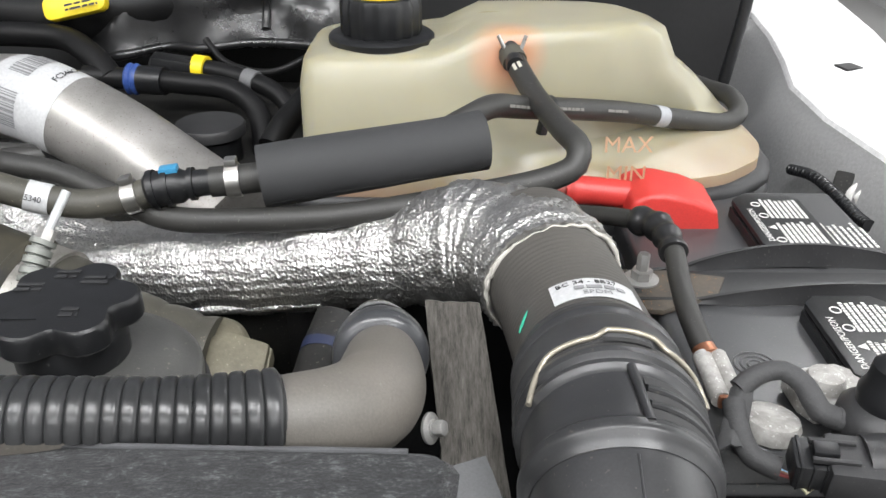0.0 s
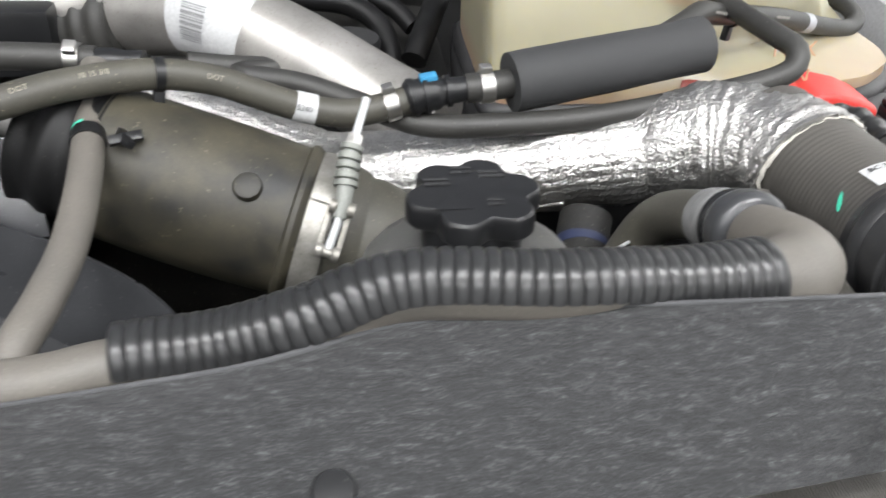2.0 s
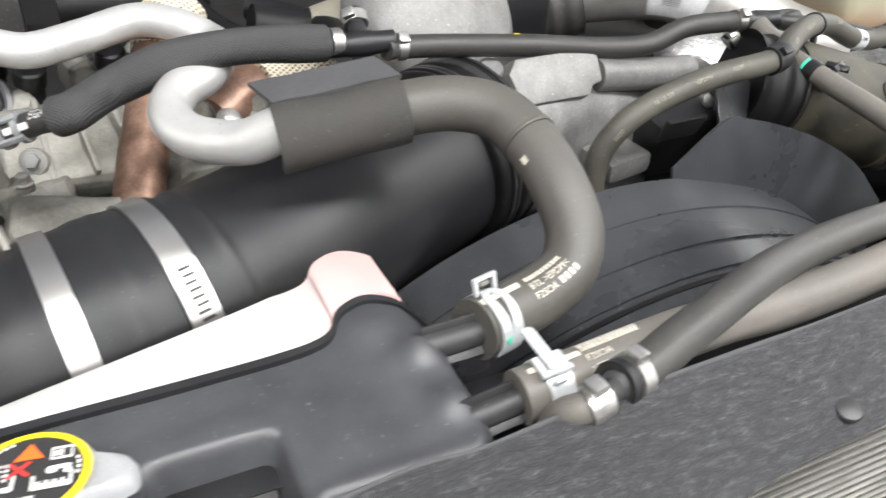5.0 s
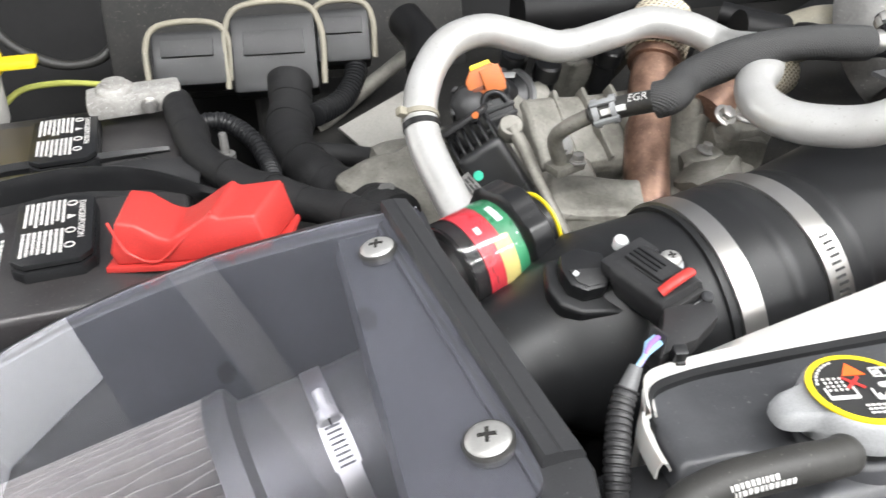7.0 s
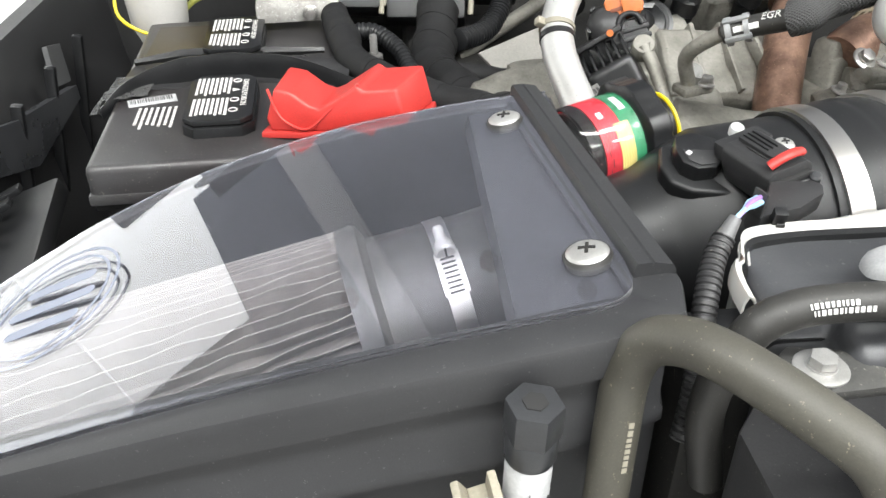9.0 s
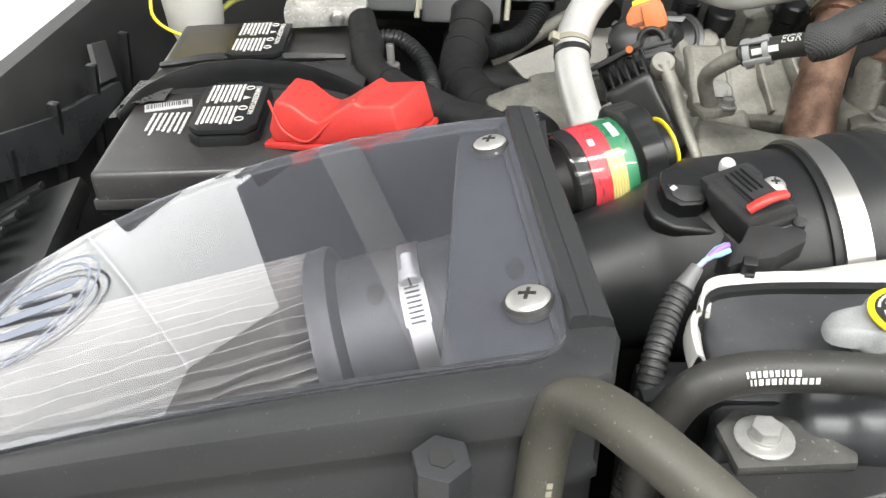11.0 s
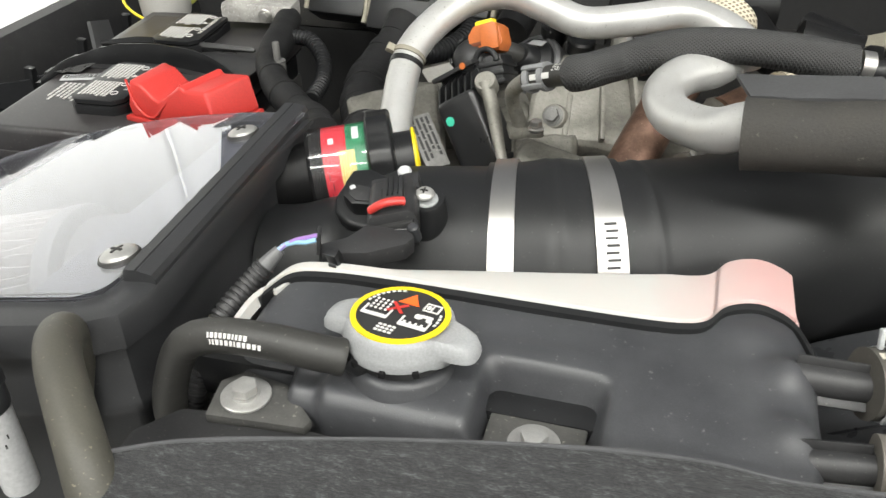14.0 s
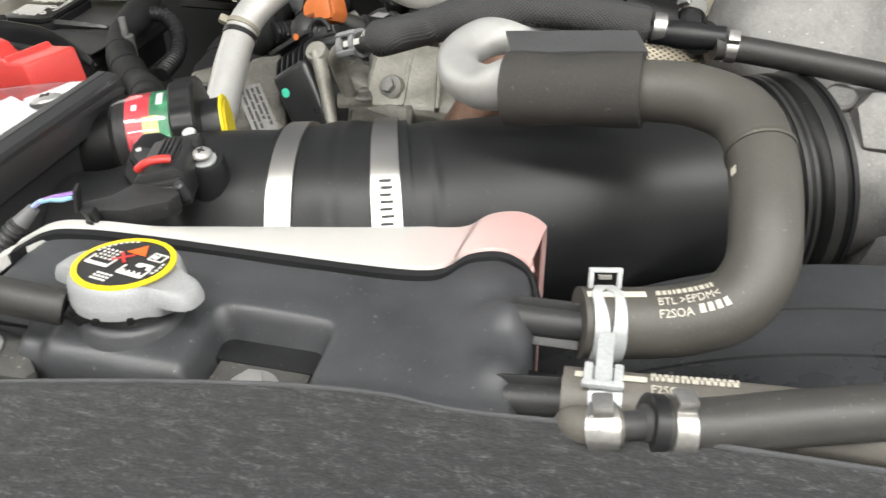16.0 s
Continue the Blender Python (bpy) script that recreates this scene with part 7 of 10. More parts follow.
flank = [(-1.1175, 0.268), (-1.1205, 0.261), (-1.122, 0.25), (-1.122, 0.238)]
part("rear_flange", sheet([[(x + 0.0025, y, tank_top(x, y) - 0.004), (x, y, tank_top(x, y) + 0.001), (x - 0.0028, y + 0.001, tank_top(x, y) + 0.0016), (x - 0.0045, y + 0.0012, tank_top(x, y) - 0.003), (x - 0.0048, y + 0.0012, tank_top(x, y) - 0.009)] for x, y in ((p.x, p.y) for p in Path([(a, b, 0) for a, b in flank], 0.004).p)], 0.0012), REAR_HALF, tk, "milky white flange round the corner")
LUG = surface("dusty_grey_lug", (0.085, 0.083, 0.078), 0.5, second=(0.04, 0.04, 0.039), patch=60, grain=700, speck=(0.2, 0.19, 0.17), speck_amount=0.12, speck_scale=330)
# cap with warning label, filler neck, pocket, brackets and ports
cm = Matrix.Translation((-1.031, 0.234, 1.0)) @ pose(0, 0, 0, -5, 0, 0)
part("neck_flange", lathe([(0.03, -0.004), (0.027, 0.0165), (0.0252, 0.0188), (0.023, 0.0195)], cm, 48), SHELL, tk, "raised collar round the neck")
part("filler_neck", lathe([(0.0228, 0.0), (0.0228, 0.019), (0.0218, 0.022), (0.0222, 0.031)], cm, 36), PLASTIC_DUSTY, tk, "black filler neck")
capo = []
for f, h, ear in ((0.95, 0.0262, 0.0), (1.01, 0.0266, 0.0), (1.03, 0.0312, 0.3), (1.02, 0.0322, 0.95), (1.0, 0.0352, 1.0), (0.965, 0.0392, 0.96), (0.9, 0.0414, 0.85), (0.86, 0.0416, 0.7)):
    capo.append([])
    for i in range(96):
        a = 2 * math.pi * i / 96
        c = math.cos(a)
        r = 0.027 + 0.0135 * ear * math.exp(-((abs(c) - 1.0) / 0.055) ** 2)
        capo[-1].append(cm @ pose(0, 0, 0, 0, 0, -8) @ Vector((r * f * math.cos(a), r * f * math.sin(a), h - 0.004 * max(0.0, (abs(c) - 0.82) / 0.18))))
cap = part("pressure_cap", rings(bmesh.new(), capo), surface("grey_cap_plastic", (0.3, 0.305, 0.31), 0.5, second=(0.25, 0.255, 0.26), patch=40, grain=900), tk, "grey eared pressure cap", 50)
part("yellow_ring", lathe([(0.0242, 0.0415), (0.0242, 0.0424), (0.0214, 0.0426), (0.0214, 0.0415)], cm, 48), YELLOW, cap, "yellow label ring")
part("label_disc", lathe([(0.0215, 0.0415), (0.0215, 0.0422), (0.001, 0.0423)], cm, 48), INK, cap, "black warning label")
b_ = cm @ pose(0, 0, 0.0428, 0, 0, -10)
part("warning_triangle", prism([(-0.0055, 0.0085), (0.0055, 0.0085), (0, 0.0175)], -0.0003, 0.0001, b_), plain("warning_orange", (0.8, 0.13, 0.02), 0.5), cap, "orange warning triangle")
marks = [(-0.011, -0.0065, 0.014, 0.0024), (-0.0175, -0.003, 0.001, 0.007), (-0.0045, -0.003, 0.001, 0.007), (0.01, -0.008, 0.015, 0.0026), (0.003, -0.0045, 0.001, 0.006), (0.017, -0.0045, 0.001, 0.006), (0.0095, 0.0005, 0.004, 0.0036), (0.0135, 0.0015, 0.006, 0.002), (0.0155, -0.001, 0.003, 0.0024)]
marks += [(-0.0155 + 0.0026 * i, -0.0012 + 0.0026 * j, 0.0013, 0.0015) for i in range(4) for j in range(4)]
marks += [(0.005 + 0.003 * i, -0.006, 0.0012, 0.002) for i in range(4)]
marks += [(0.0125, 0.0065, 0.008, 0.0008), (0.0125, 0.0125, 0.008, 0.0008), (0.0087, 0.0095, 0.0008, 0.006), (0.0163, 0.0095, 0.0008, 0.006), (0.0125, 0.0095, 0.0008, 0.006), (0.0107, 0.0095, 0.002, 0.003)]
marks += [(-0.004 + 0.0024 * i, -0.0125 - 0.0024 * j, 0.0018, 0.0013) for i in range(4) for j in range(3)]
for x, y, w, h in marks:
    part("pictogram", prism(rounded(w, h, min(w, h) * 0.25, 1), -0.0001, 0.0003, b_ @ Matrix.Translation((x, y, 0))), WHITE_INK, cap, "white pictogram")
for a in list(range(112, 176, 8)) + list(range(-8, 24, 8)):
    part("rim_print", box(0.0012, 0.0017, 0.0003, b_ @ pose(0, 0, 0, 0, 0, a) @ Matrix.Translation((0.0195, 0, 0))), WHITE_INK, cap)
cr = bmesh.new()
for a in (45, -45):
    box(0.011, 0.0016, 0.0003, b_ @ Matrix.Translation((-0.003, 0.003, 0.0003)) @ pose(0, 0, 0, 0, 0, a), bm=cr)
part("red_cross", cr, RED, cap, "red cross mark")
for k in range(3):
    part("notch", box(0.005, 0.003, 0.003, cm @ pose(0, 0, 0, 0, 0, -122 + 32 * k) @ Matrix.Translation((0.027, 0, 0.0266)), 0.0005), SHADE_BLACK, cap)
# pocket with bolted bracket
part("bracket", prism(rounded(0.047, 0.05, 0.009), 0, 0.006, Matrix.Translation((-0.9605, 0.213, 0.9915)), 0.0012), LUG, tk, "dusty plastic mounting lug")
hex_bolt(tk, Matrix.Translation((-0.96, 0.2125, 0.998)), 0.0115, 0.0125, material=BOLT)
part("bracket", prism([(-0.016, -0.018), (0.034, -0.014), (0.036, -0.008), (0.014, 0.012), (-0.01, 0.016), (-0.02, 0.006)], -0.006, 0.0, Matrix.Translation((-1.1, 0.206, 1.0015)), 0.002), LUG, tk, "dusty plastic mounting lug")
hex_bolt(tk, Matrix.Translation((-1.1015, 0.204, 1.002)), 0.0115, 0.0125, material=BOLT)
portU = Path([(-0.848, 0.2705, 1.0165), (-0.816, 0.271, 1.017), (-0.79, 0.278, 1.0165)])
portL = Path([(-0.85, 0.2235, 1.0075), (-0.816, 0.2222, 1.0135), (-0.79, 0.2222, 1.017)])
for q, pr_ in ((portU, 0.0078), (portL, 0.0074)):
    part("outlet_port", tube(q, pr_, seg=28), PLASTIC_DUSTY, tk, "grey-black outlet port")
    f_ = q.face(0.015, EYE_LEFT)
    for a in (f_ + 1.35, f_ - 1.15, f_ + 3.1):
        m = q.turn(0.017, a)
        part("port_fin", box(0.0045, 0.0018, 0.032, m @ Matrix.Translation((pr_ + 0.0018, 0, 0)), 0.0005), PLASTIC_DUSTY, tk)

# return hose from the aluminium pipe to the tank
sh_ = Path([(-0.8432, 0.415, 1.0726), (-0.7985, 0.412, 1.0783), (-0.7709, 0.405, 1.0806), (-0.7475, 0.388, 1.0789), (-0.738, 0.36, 1.0706), (-0.735, 0.325, 1.0549), (-0.7358, 0.305, 1.0382), (-0.7459, 0.292, 1.0257), (-0.7687, 0.284, 1.0185), (-0.7951, 0.278, 1.0168), (-0.8165, 0.2715, 1.0182)])
ob = thing("return_hose", (-0.735, 0.325, 1.0549), "thick brown-black rubber return hose with bends", "hose")
RS = 0.0172
part("hose", tube(sh_, RS, seg=32), HOSE_DARK, ob)
part("moulded_seam", tube(sh_, lambda s: RS + 0.0006 + 0.0006 * noise.noise((s * 900, 0, 0)), 0.13, 0.1335, 32, 0.0007, lump=0.0012), RUBBER_OLIVE, ob, "rough moulded seam")
part("paint_dot", wrapped(box(0.005, 0.004, 0.0003, Matrix.Identity(4)), sh_, 0.15, sh_.face(0.15, (-0.9, -0.05, 1.28)) + 0.7, RS), FADED_INK, ob, "small pale yellow paint dot")
LS = sh_.length
up_s = 1.0 if math.sin(sh_.up_angle(LS - 0.05) - sh_.face(LS - 0.05, EYE_LEFT)) > 0 else -1.0
for k, txt in enumerate(("", "BTL >EPDM<", "F2SOA")):
    g = letters(txt, 0.0058, 0.0001) if txt else bars(1, 0.034, 0.0034, 0.8, 6, 0.1, 0.35, 0.8)
    if not txt:
        g.transform(Matrix.Translation((0.017, 0.001, 0)))
    part("hose_print", wrapped(g, sh_, LS - 0.036, sh_.face(LS - 0.05, EYE_LEFT) + up_s * (0.78 - 0.36 * k), RS, True), FADED_INK, ob, "pale printed marks", 0)
g = bars(1, 0.016, 0.0048, 0.85, 16, 0.1, 0.35, 0.8)
g.transform(Matrix.Translation((0.028, 0.0024, 0)))
part("hose_print", wrapped(g, sh_, LS - 0.036, sh_.face(LS - 0.05, EYE_LEFT) + up_s * 0.06, RS, True), FADED_INK, ob, "pale printed marks", 0)
wrapm = Path([(-0.8776, 0.418, 1.0696), (-0.8432, 0.414, 1.0737), (-0.8, 0.411, 1.0786)])
ob = thing("foam_wrap", (-0.8432, 0.414, 1.0737), "split black foam wrap round a metal pipe", "foam wrap")
part("wrap", tube(wrapm, lambda s: 0.0212, seg=36, step=0.003, hollow=0.005, lump=0.0016), WRAP_FOAM, ob, "soft black foam")
flap = []
for k in range(13):
    p, t, u, v = wrapm.at(wrapm.length * k / 12)
    flap.append([p + Vector((0, 0.002 + 0.026 * i / 4, 0.0226 + 0.0008 * noise.noise((k * 0.4, i, 0)) + 0.003 * (i / 4))) + t * (-0.008 * i / 4) for i in range(5)])
part("loose_flap", sheet(flap, 0.003), surface("slate_foam_sheet", (0.06, 0.061, 0.064), 0.7, second=(0.04, 0.0405, 0.042), patch=40, grain=500, bump=0.4), ob, "loose foam flap")


def spring_clamp(path, s, r, eye):
    """A pale zinc spring clamp: a narrow band, a broad tongue with a teardrop slot and a raised eye."""
    cl = thing("spring_clamp", path.at(s)[0], "pale zinc spring hose clamp with slotted tongue", "hose clamp", "spring clamps")
    f = path.face(s, eye)
    part("band", patch_on(path, s - 0.0055, s + 0.0055, f + math.pi, 3.6, r + 0.0012, n=24), ZINC, cl)
    turn = 1.0 if math.sin(path.up_angle(s) - f) > 0 else -1.0
    n = 30
    for side_ in (-1, 1):
        grid = []
        for k in range(n + 1):
            q = k / n
            a = 1.2 - 2.55 * q
            slot = float(np.interp(a, [-0.36, -0.2, 0.4, 0.8, 0.93, 1.0], [0.0, 0.0006, 0.0024, 0.0033, 0.002, 0.0]))
            half = float(np.interp(a, [-1.35, -1.25, -1.1, 0.85, 1.0, 1.2], [0.0062, 0.0074, 0.0079, 0.0079, 0.0062, 0.0042]))
            row = []
            for w in (slot, 0.4 * slot + 0.6 * half, half):
                pp, t, u, v = path.at(s + side_ * w)
                row.append(pp + (u * math.cos(f + turn * a) + v * math.sin(f + turn * a)) * (r + 0.0028))
            grid.append(row)
        part("tongue", sheet(grid, 0.0012), ZINC, cl, "slotted zinc tongue")
    up = path.turn(s, f + turn * 1.2)
    for w in (-0.0068, 0.0068):
        part("clamp_ear", box(0.0085, 0.0026, 0.0024, up @ Matrix.Translation((r + 0.0055, 0, w)), 0.0006), ZINC, cl)
    part("clamp_bar", box(0.0022, 0.003, 0.0162, up @ Matrix.Translation((r + 0.0102, 0, 0)), 0.0008), ZINC, cl)
    part("clamp_pin", box(0.0026, 0.002, 0.0064, up @ Matrix.Translation((r + 0.0066, 0.0008, 0)), 0.0006), DIRTY_STEEL, cl)
    part("green_mark", wrapped(prism([(0, 0), (0.004, 0.0012), (0.0022, 0.005), (0.0008, 0.0045)], 0, 0.0003), path, s + 0.0022, f - turn * 0.45, r + 0.003), GREEN_INK, cl, "green paint speck")
    return cl


spring_clamp(sh_, LS - 0.0112, RS - 0.001, EYE_LEFT)
# the second clamp has its eye in front and a narrow tongue folded up
lc = thing("spring_clamp", elbow.at(LE - 0.018)[0], "pale zinc spring hose clamp with narrow folded tongue", "hose clamp", "spring clamps")
s_l = LE - 0.018
part("band", tube(elbow, 0.0152, s_l - 0.0068, s_l + 0.0068, 40, 0.003), ZINC, lc)
lm = axes(elbow.at(s_l)[0] + Vector((-0.002, -0.0045, 0.0155)), -elbow.at(s_l)[1], (0, 0.97, 0.1))
part("tongue", prism(rounded(0.007, 0.03, 0.0028), 0, 0.0016, lm @ Matrix.Translation((0, 0.013, 0.0012)) @ pose(0, 0, 0, -3, 0, 0), 0.0006), ZINC, lc, "narrow zinc tongue")
part("tongue_root", box(0.007, 0.002, 0.016, lm @ Matrix.Translation((0, -0.0042, -0.006)) @ pose(0, 0, 0, 24, 0, 0), 0.0007), ZINC, lc, "narrow zinc tongue")
for w in (-0.0062, 0.0062):
    part("clamp_ear", box(0.0038, 0.011, 0.003, lm @ Matrix.Translation((w, 0.004, 0.0006)), 0.0008), ZINC, lc)
part("clamp_bar", box(0.0172, 0.0032, 0.0028, lm @ Matrix.Translation((0, -0.0022, 0.0014)), 0.0009), ZINC, lc)
for path_, s_, r_ in ((sh_, LS - 0.0145, RS), (elbow, s_l, 0.0146)):
    band_ = thing("paint_band", path_.at(s_)[0], "worn white paint band round the hose", "paint mark", "hose paint bands")
    up_ = 1.0 if math.sin(path_.up_angle(s_) - path_.face(s_, EYE_LEFT)) > 0 else -1.0
    part("stripe", patch_on(path_, s_ - 0.0165, s_ + 0.013, path_.face(s_, EYE_LEFT) + up_ * 0.85, 0.22, r_ + 0.0002), FADED_INK, band_, "worn white stripe")
ob = thing("thin_pale_hose", (-0.8276, 0.1876, 1.034), "thin grey hose with crimp clamp at the cover edge", "hose")
ph = Path([(-0.779, 0.1955, 1.035), (-0.791, 0.1895, 1.0378), (-0.804, 0.1868, 1.037), (-0.8105, 0.191, 1.0325), (-0.812, 0.197, 1.021), (-0.812, 0.2, 1.0)])
part("nipple", tube(ph, stepped([0.0, 0.002, 0.006, 0.008, 0.017, 0.02], [0.0082, 0.0082, 0.0082, 0.0058, 0.0058, 0.0072]), 0, 0.026, 24, 0.001), PLASTIC_DUSTY, ob, "dark plastic nipple")
part("hose", tube(ph, 0.0076, 0.0165, ph.length, 24, 0.003), RUBBER_BROWN, ob, "pale weathered hose")
clamp_band(ob, ph, 0.0225, 0.0082, 0.009, material=STEEL, side=ph.up_angle(0.0225))

# vapour hose to the cap and loop hose in front
vh = Path([(-1.0517, 0.215, 1.0289), (-1.0613, 0.212, 1.0319), (-1.0884, 0.21, 1.0352), (-1.1184, 0.21, 1.0323), (-1.1331, 0.209, 1.0249), (-1.1434, 0.208, 1.0056), (-1.1495, 0.206, 0.9793), (-1.142, 0.205, 0.93)])
ob = thing("vapour_hose", (-1.0884, 0.21, 1.0352), "black rubber hose with white printed code", "hose")
part("hose", tube(vh, lambda s: 0.0092 if 0.0015 < s < 0.0045 else 0.0088, seg=24, step=0.0015), RUBBER, ob)
part("nipple", tube(Path([vh.p[0], (-1.045, 0.219, 1.02)]), 0.005), PLASTIC, ob)
for k in range(2):
    part("hose_print", wrapped(bars(1, 0.026 - 0.006 * k, 0.003, 0.8, 5 + k, 0.0, 0.22, 0.6), vh, 0.05 + 0.004 * k, vh.face(0.045, EYE_LEFT) - 0.4 + 0.36 * k, 0.0088), WHITE_INK, ob, "white printed code")
lh = Path([(-1.199, 0.184, 0.945), (-1.1965, 0.1905, 0.985), (-1.193, 0.1975, 1.011), (-1.189, 0.1945, 1.028), (-1.1834, 0.188, 1.0375), (-1.1745, 0.175, 1.0452), (-1.163, 0.1605, 1.0465), (-1.15, 0.147, 1.0435), (-1.138, 0.135, 1.0395), (-1.126, 0.123, 1.034), (-1.117, 0.113, 1.018), (-1.112, 0.108, 0.985)])
ob = thing("loop_hose", (-1.1856, 0.2, 1.0267), "looped dusty olive rubber hose", "hose")
part("hose", tube(lh, 0.0104, seg=28, step=0.003), RUBBER_OLIVE, ob)
part("hose_print", wrapped(bars(1, 0.026, 0.0035, 0.7, 12, 0.1, 0.4, 0.9), lh, 0.036, lh.face(0.036, (-1.2, -0.05, 1.27)) + 0.35, 0.0104, True), WORN_INK, ob, "worn pale print")
sv = thing("service_valve", (-1.235, 0.172, 0.95), "hexagonal black service valve cap on a pale stem", "valve cap")
vm = aim((-1.238, 0.178, 0.955), (0.02, -0.02, 1))
part("stem", lathe([(0.0098, -0.03), (0.0105, 0.0), (0.0105, 0.03), (0.0085, 0.034)], vm, 24), LABEL, sv, "pale stem with print")
g = bmesh.new()
rr = 0.0128
prism([(rr * math.cos(math.pi * k / 3), rr * math.sin(math.pi * k / 3)) for k in range(6)], 0.044, 0.062, vm, 0.0012, g)
lathe([(0.0108, 0.03), (0.0115, 0.032), (0.0115, 0.044), (0.0105, 0.046)], vm, 28, g)
part("cap", g, surface("slate_valve_cap", (0.034, 0.0355, 0.038), 0.3, second=(0.026, 0.027, 0.029)), sv, "slate-black hexagonal cap")
part("cap_hole", lathe([(0.0056, 0.0615), (0.0056, 0.0627), (0.0004, 0.0627)], vm, 6), INK, sv)

ob = thing("core_support", (-1.12, 0.16, 0.9), "dark grey plastic radiator support edge", "support panel")
part("panel", prism([(-0.022, -0.05), (0.1, -0.045), (0.11, 0.03), (0.02, 0.034), (-0.008, 0.03), (-0.024, 0.01)], -0.2, 0.0, Matrix.Translation((-1.125, 0.165, 0.996)), 0.004), PLASTIC_DUSTY, ob)

g = bars(2, 0.014, 0.012, 0.5, 21, 0.2)
for v in g.verts:
    a = -1.75 + v.co.x / 0.0105
    v.co = vm @ Vector(((0.0107 + v.co.z) * math.cos(a), (0.0107 + v.co.z) * math.sin(a), 0.012 + v.co.y))
part("stem_print", g, INK, sv)
hc = thing("hose_clip", (-1.2582, 0.165, 0.9713), "pale tan plastic hose clip", "hose clip")
hm = axes((-1.2589, 0.165, 0.9688), (1, 0.1, 0.25), (0, 1, 0.3))
part("clip_body", box(0.02, 0.016, 0.01, hm, 0.002), TAN, hc, "tan clip body")
for dx in (-0.007, 0.007):
    part("clip_jaw", box(0.004, 0.014, 0.012, hm @ Matrix.Translation((dx, 0.001, 0.009)) @ pose(0, 0, 0, 0, dx * 1800, 0), 0.0012), TAN, hc)

# ---- engine top behind the intake ----
ap = Path([(-1.1331, 0.5, 0.9675), (-1.1377, 0.53, 0.9715), (-1.1451, 0.565, 0.9871), (-1.1503, 0.6, 1.0043), (-1.1481, 0.625, 1.022), (-1.1313, 0.66, 1.04), (-1.107, 0.685, 1.0519), (-1.0742, 0.695, 1.0551), (-1.0422, 0.69, 1.0473), (-1.0068, 0.685, 1.037), (-0.963, 0.69, 1.0412), (-0.9186, 0.695, 1.0477), (-0.8876, 0.68, 1.0448), (-0.8643, 0.655, 1.036), (-0.8791, 0.575, 1.0585), (-0.8951, 0.545, 1.0585), (-0.9156, 0.525, 1.0586), (-0.9267, 0.5, 1.0549), (-0.9199, 0.475, 1.0518), (-0.9036, 0.45, 1.0559), (-0.8888, 0.43, 1.0642), (-0.872, 0.418, 1.076), (-0.84, 0.416, 1.077)])
ob = thing("coolant_pipe", (-1.0068, 0.685, 1.037), "bent bright aluminium coolant pipe", "metal pipe")
part("pipe", tube(ap, 0.0142, seg=28, step=0.004), ALU, ob)
sz = (Vector((-1.1503, 0.6, 1.0043)) - ap.p[0]).length + 0.012
part("cable_tie", tube(ap, 0.0152, sz, sz + 0.005, 28, 0.003), PLASTIC, ob, "black cable tie")
part("cable_tie", tube(ap, 0.0155, sz + 0.009, sz + 0.013, 28, 0.003), TAN, ob, "dusty pale cable tie")
part("tie_head", box(0.009, 0.007, 0.007, ap.turn(sz + 0.011, ap.face(sz, (-1.2, 0, 1.3)) - 1.0) @ Matrix.Translation((0.017, 0, 0)), 0.001), TAN, ob)

eh = Path([(-1.0318, 0.5537, 1.0328), (-1.0084, 0.5435, 1.0427), (-0.9847, 0.5237, 1.0554), (-0.9592, 0.545, 1.0577), (-0.9243, 0.545, 1.0701), (-0.8861, 0.547, 1.0752), (-0.8479, 0.55, 1.0734), (-0.8171, 0.553, 1.0686), (-0.7904, 0.556, 1.0651)])
ob = thing("vent_hose", eh.at(0.1)[0], "black vent hose in a braided sleeve with steel clip", "hose")
part("hose", tube(eh, 0.0085, 0, 0.07, 24), RUBBER, ob, "bare black hose end")
part("braided_sleeve", tube(eh, lambda s: 0.0135 + 0.0006 * math.sin(s * 60), 0.052, eh.length - 0.012, 28, 0.003, lump=0.0008), BRAID, ob, "black braided sleeve")
clamp_band(ob, eh, eh.length - 0.004, 0.0095, 0.009)
t = letters("EGR", 0.009, 0.0001)
part("hose_print", wrapped(t, eh, 0.032, eh.face(0.04, (-1.1, 0, 1.3)) - 0.3, 0.0085), WHITE_INK, ob, "white printed lettering", 0)
part("white_band", patch_on(eh, 0.009, 0.03, eh.face(0.02, (-1.1, 0, 1.3)), 0.5, 0.0087), WHITE_INK, ob)
CLIP_GREY = surface("grey_clip_steel", (0.27, 0.275, 0.28), 0.45, 0.2, second=(0.2, 0.205, 0.21), patch=60, grain=700)
for ds in (0.005, 0.019):
    part("wire_clip", tube(eh, 0.0112, ds - 0.0022, ds + 0.0022, 24, 0.0016), CLIP_GREY, ob, "grey spring clip ring")
f_ = eh.face(0.012, (-1.1, 0, 1.3))
for a in (-0.75, 0.65):
    part("clip_bridge", box(0.003, 0.0045, 0.02, eh.turn(0.012, f_ + a) @ Matrix.Translation((0.0112, 0, 0)), 0.001), CLIP_GREY, ob, "grey clip bridge")
mp = Path([eh.p[0], (-1.0437, 0.566, 1.0194), (-1.0479, 0.5808, 1.0019), (-1.0408, 0.5834, 0.9789)])
ob = thing("vent_pipe", mp.p[-1], "short bent steel vent pipe with bolt flange", "metal pipe")
part("pipe", tube(mp, 0.0062, seg=20), CAST_DIRTY, ob)
part("flange", box(0.03, 0.02, 0.008, Matrix.Translation(mp.p[-1]) @ pose(0.004, 0, -0.004, 0, 0, 20), 0.003), CAST_DIRTY, ob)
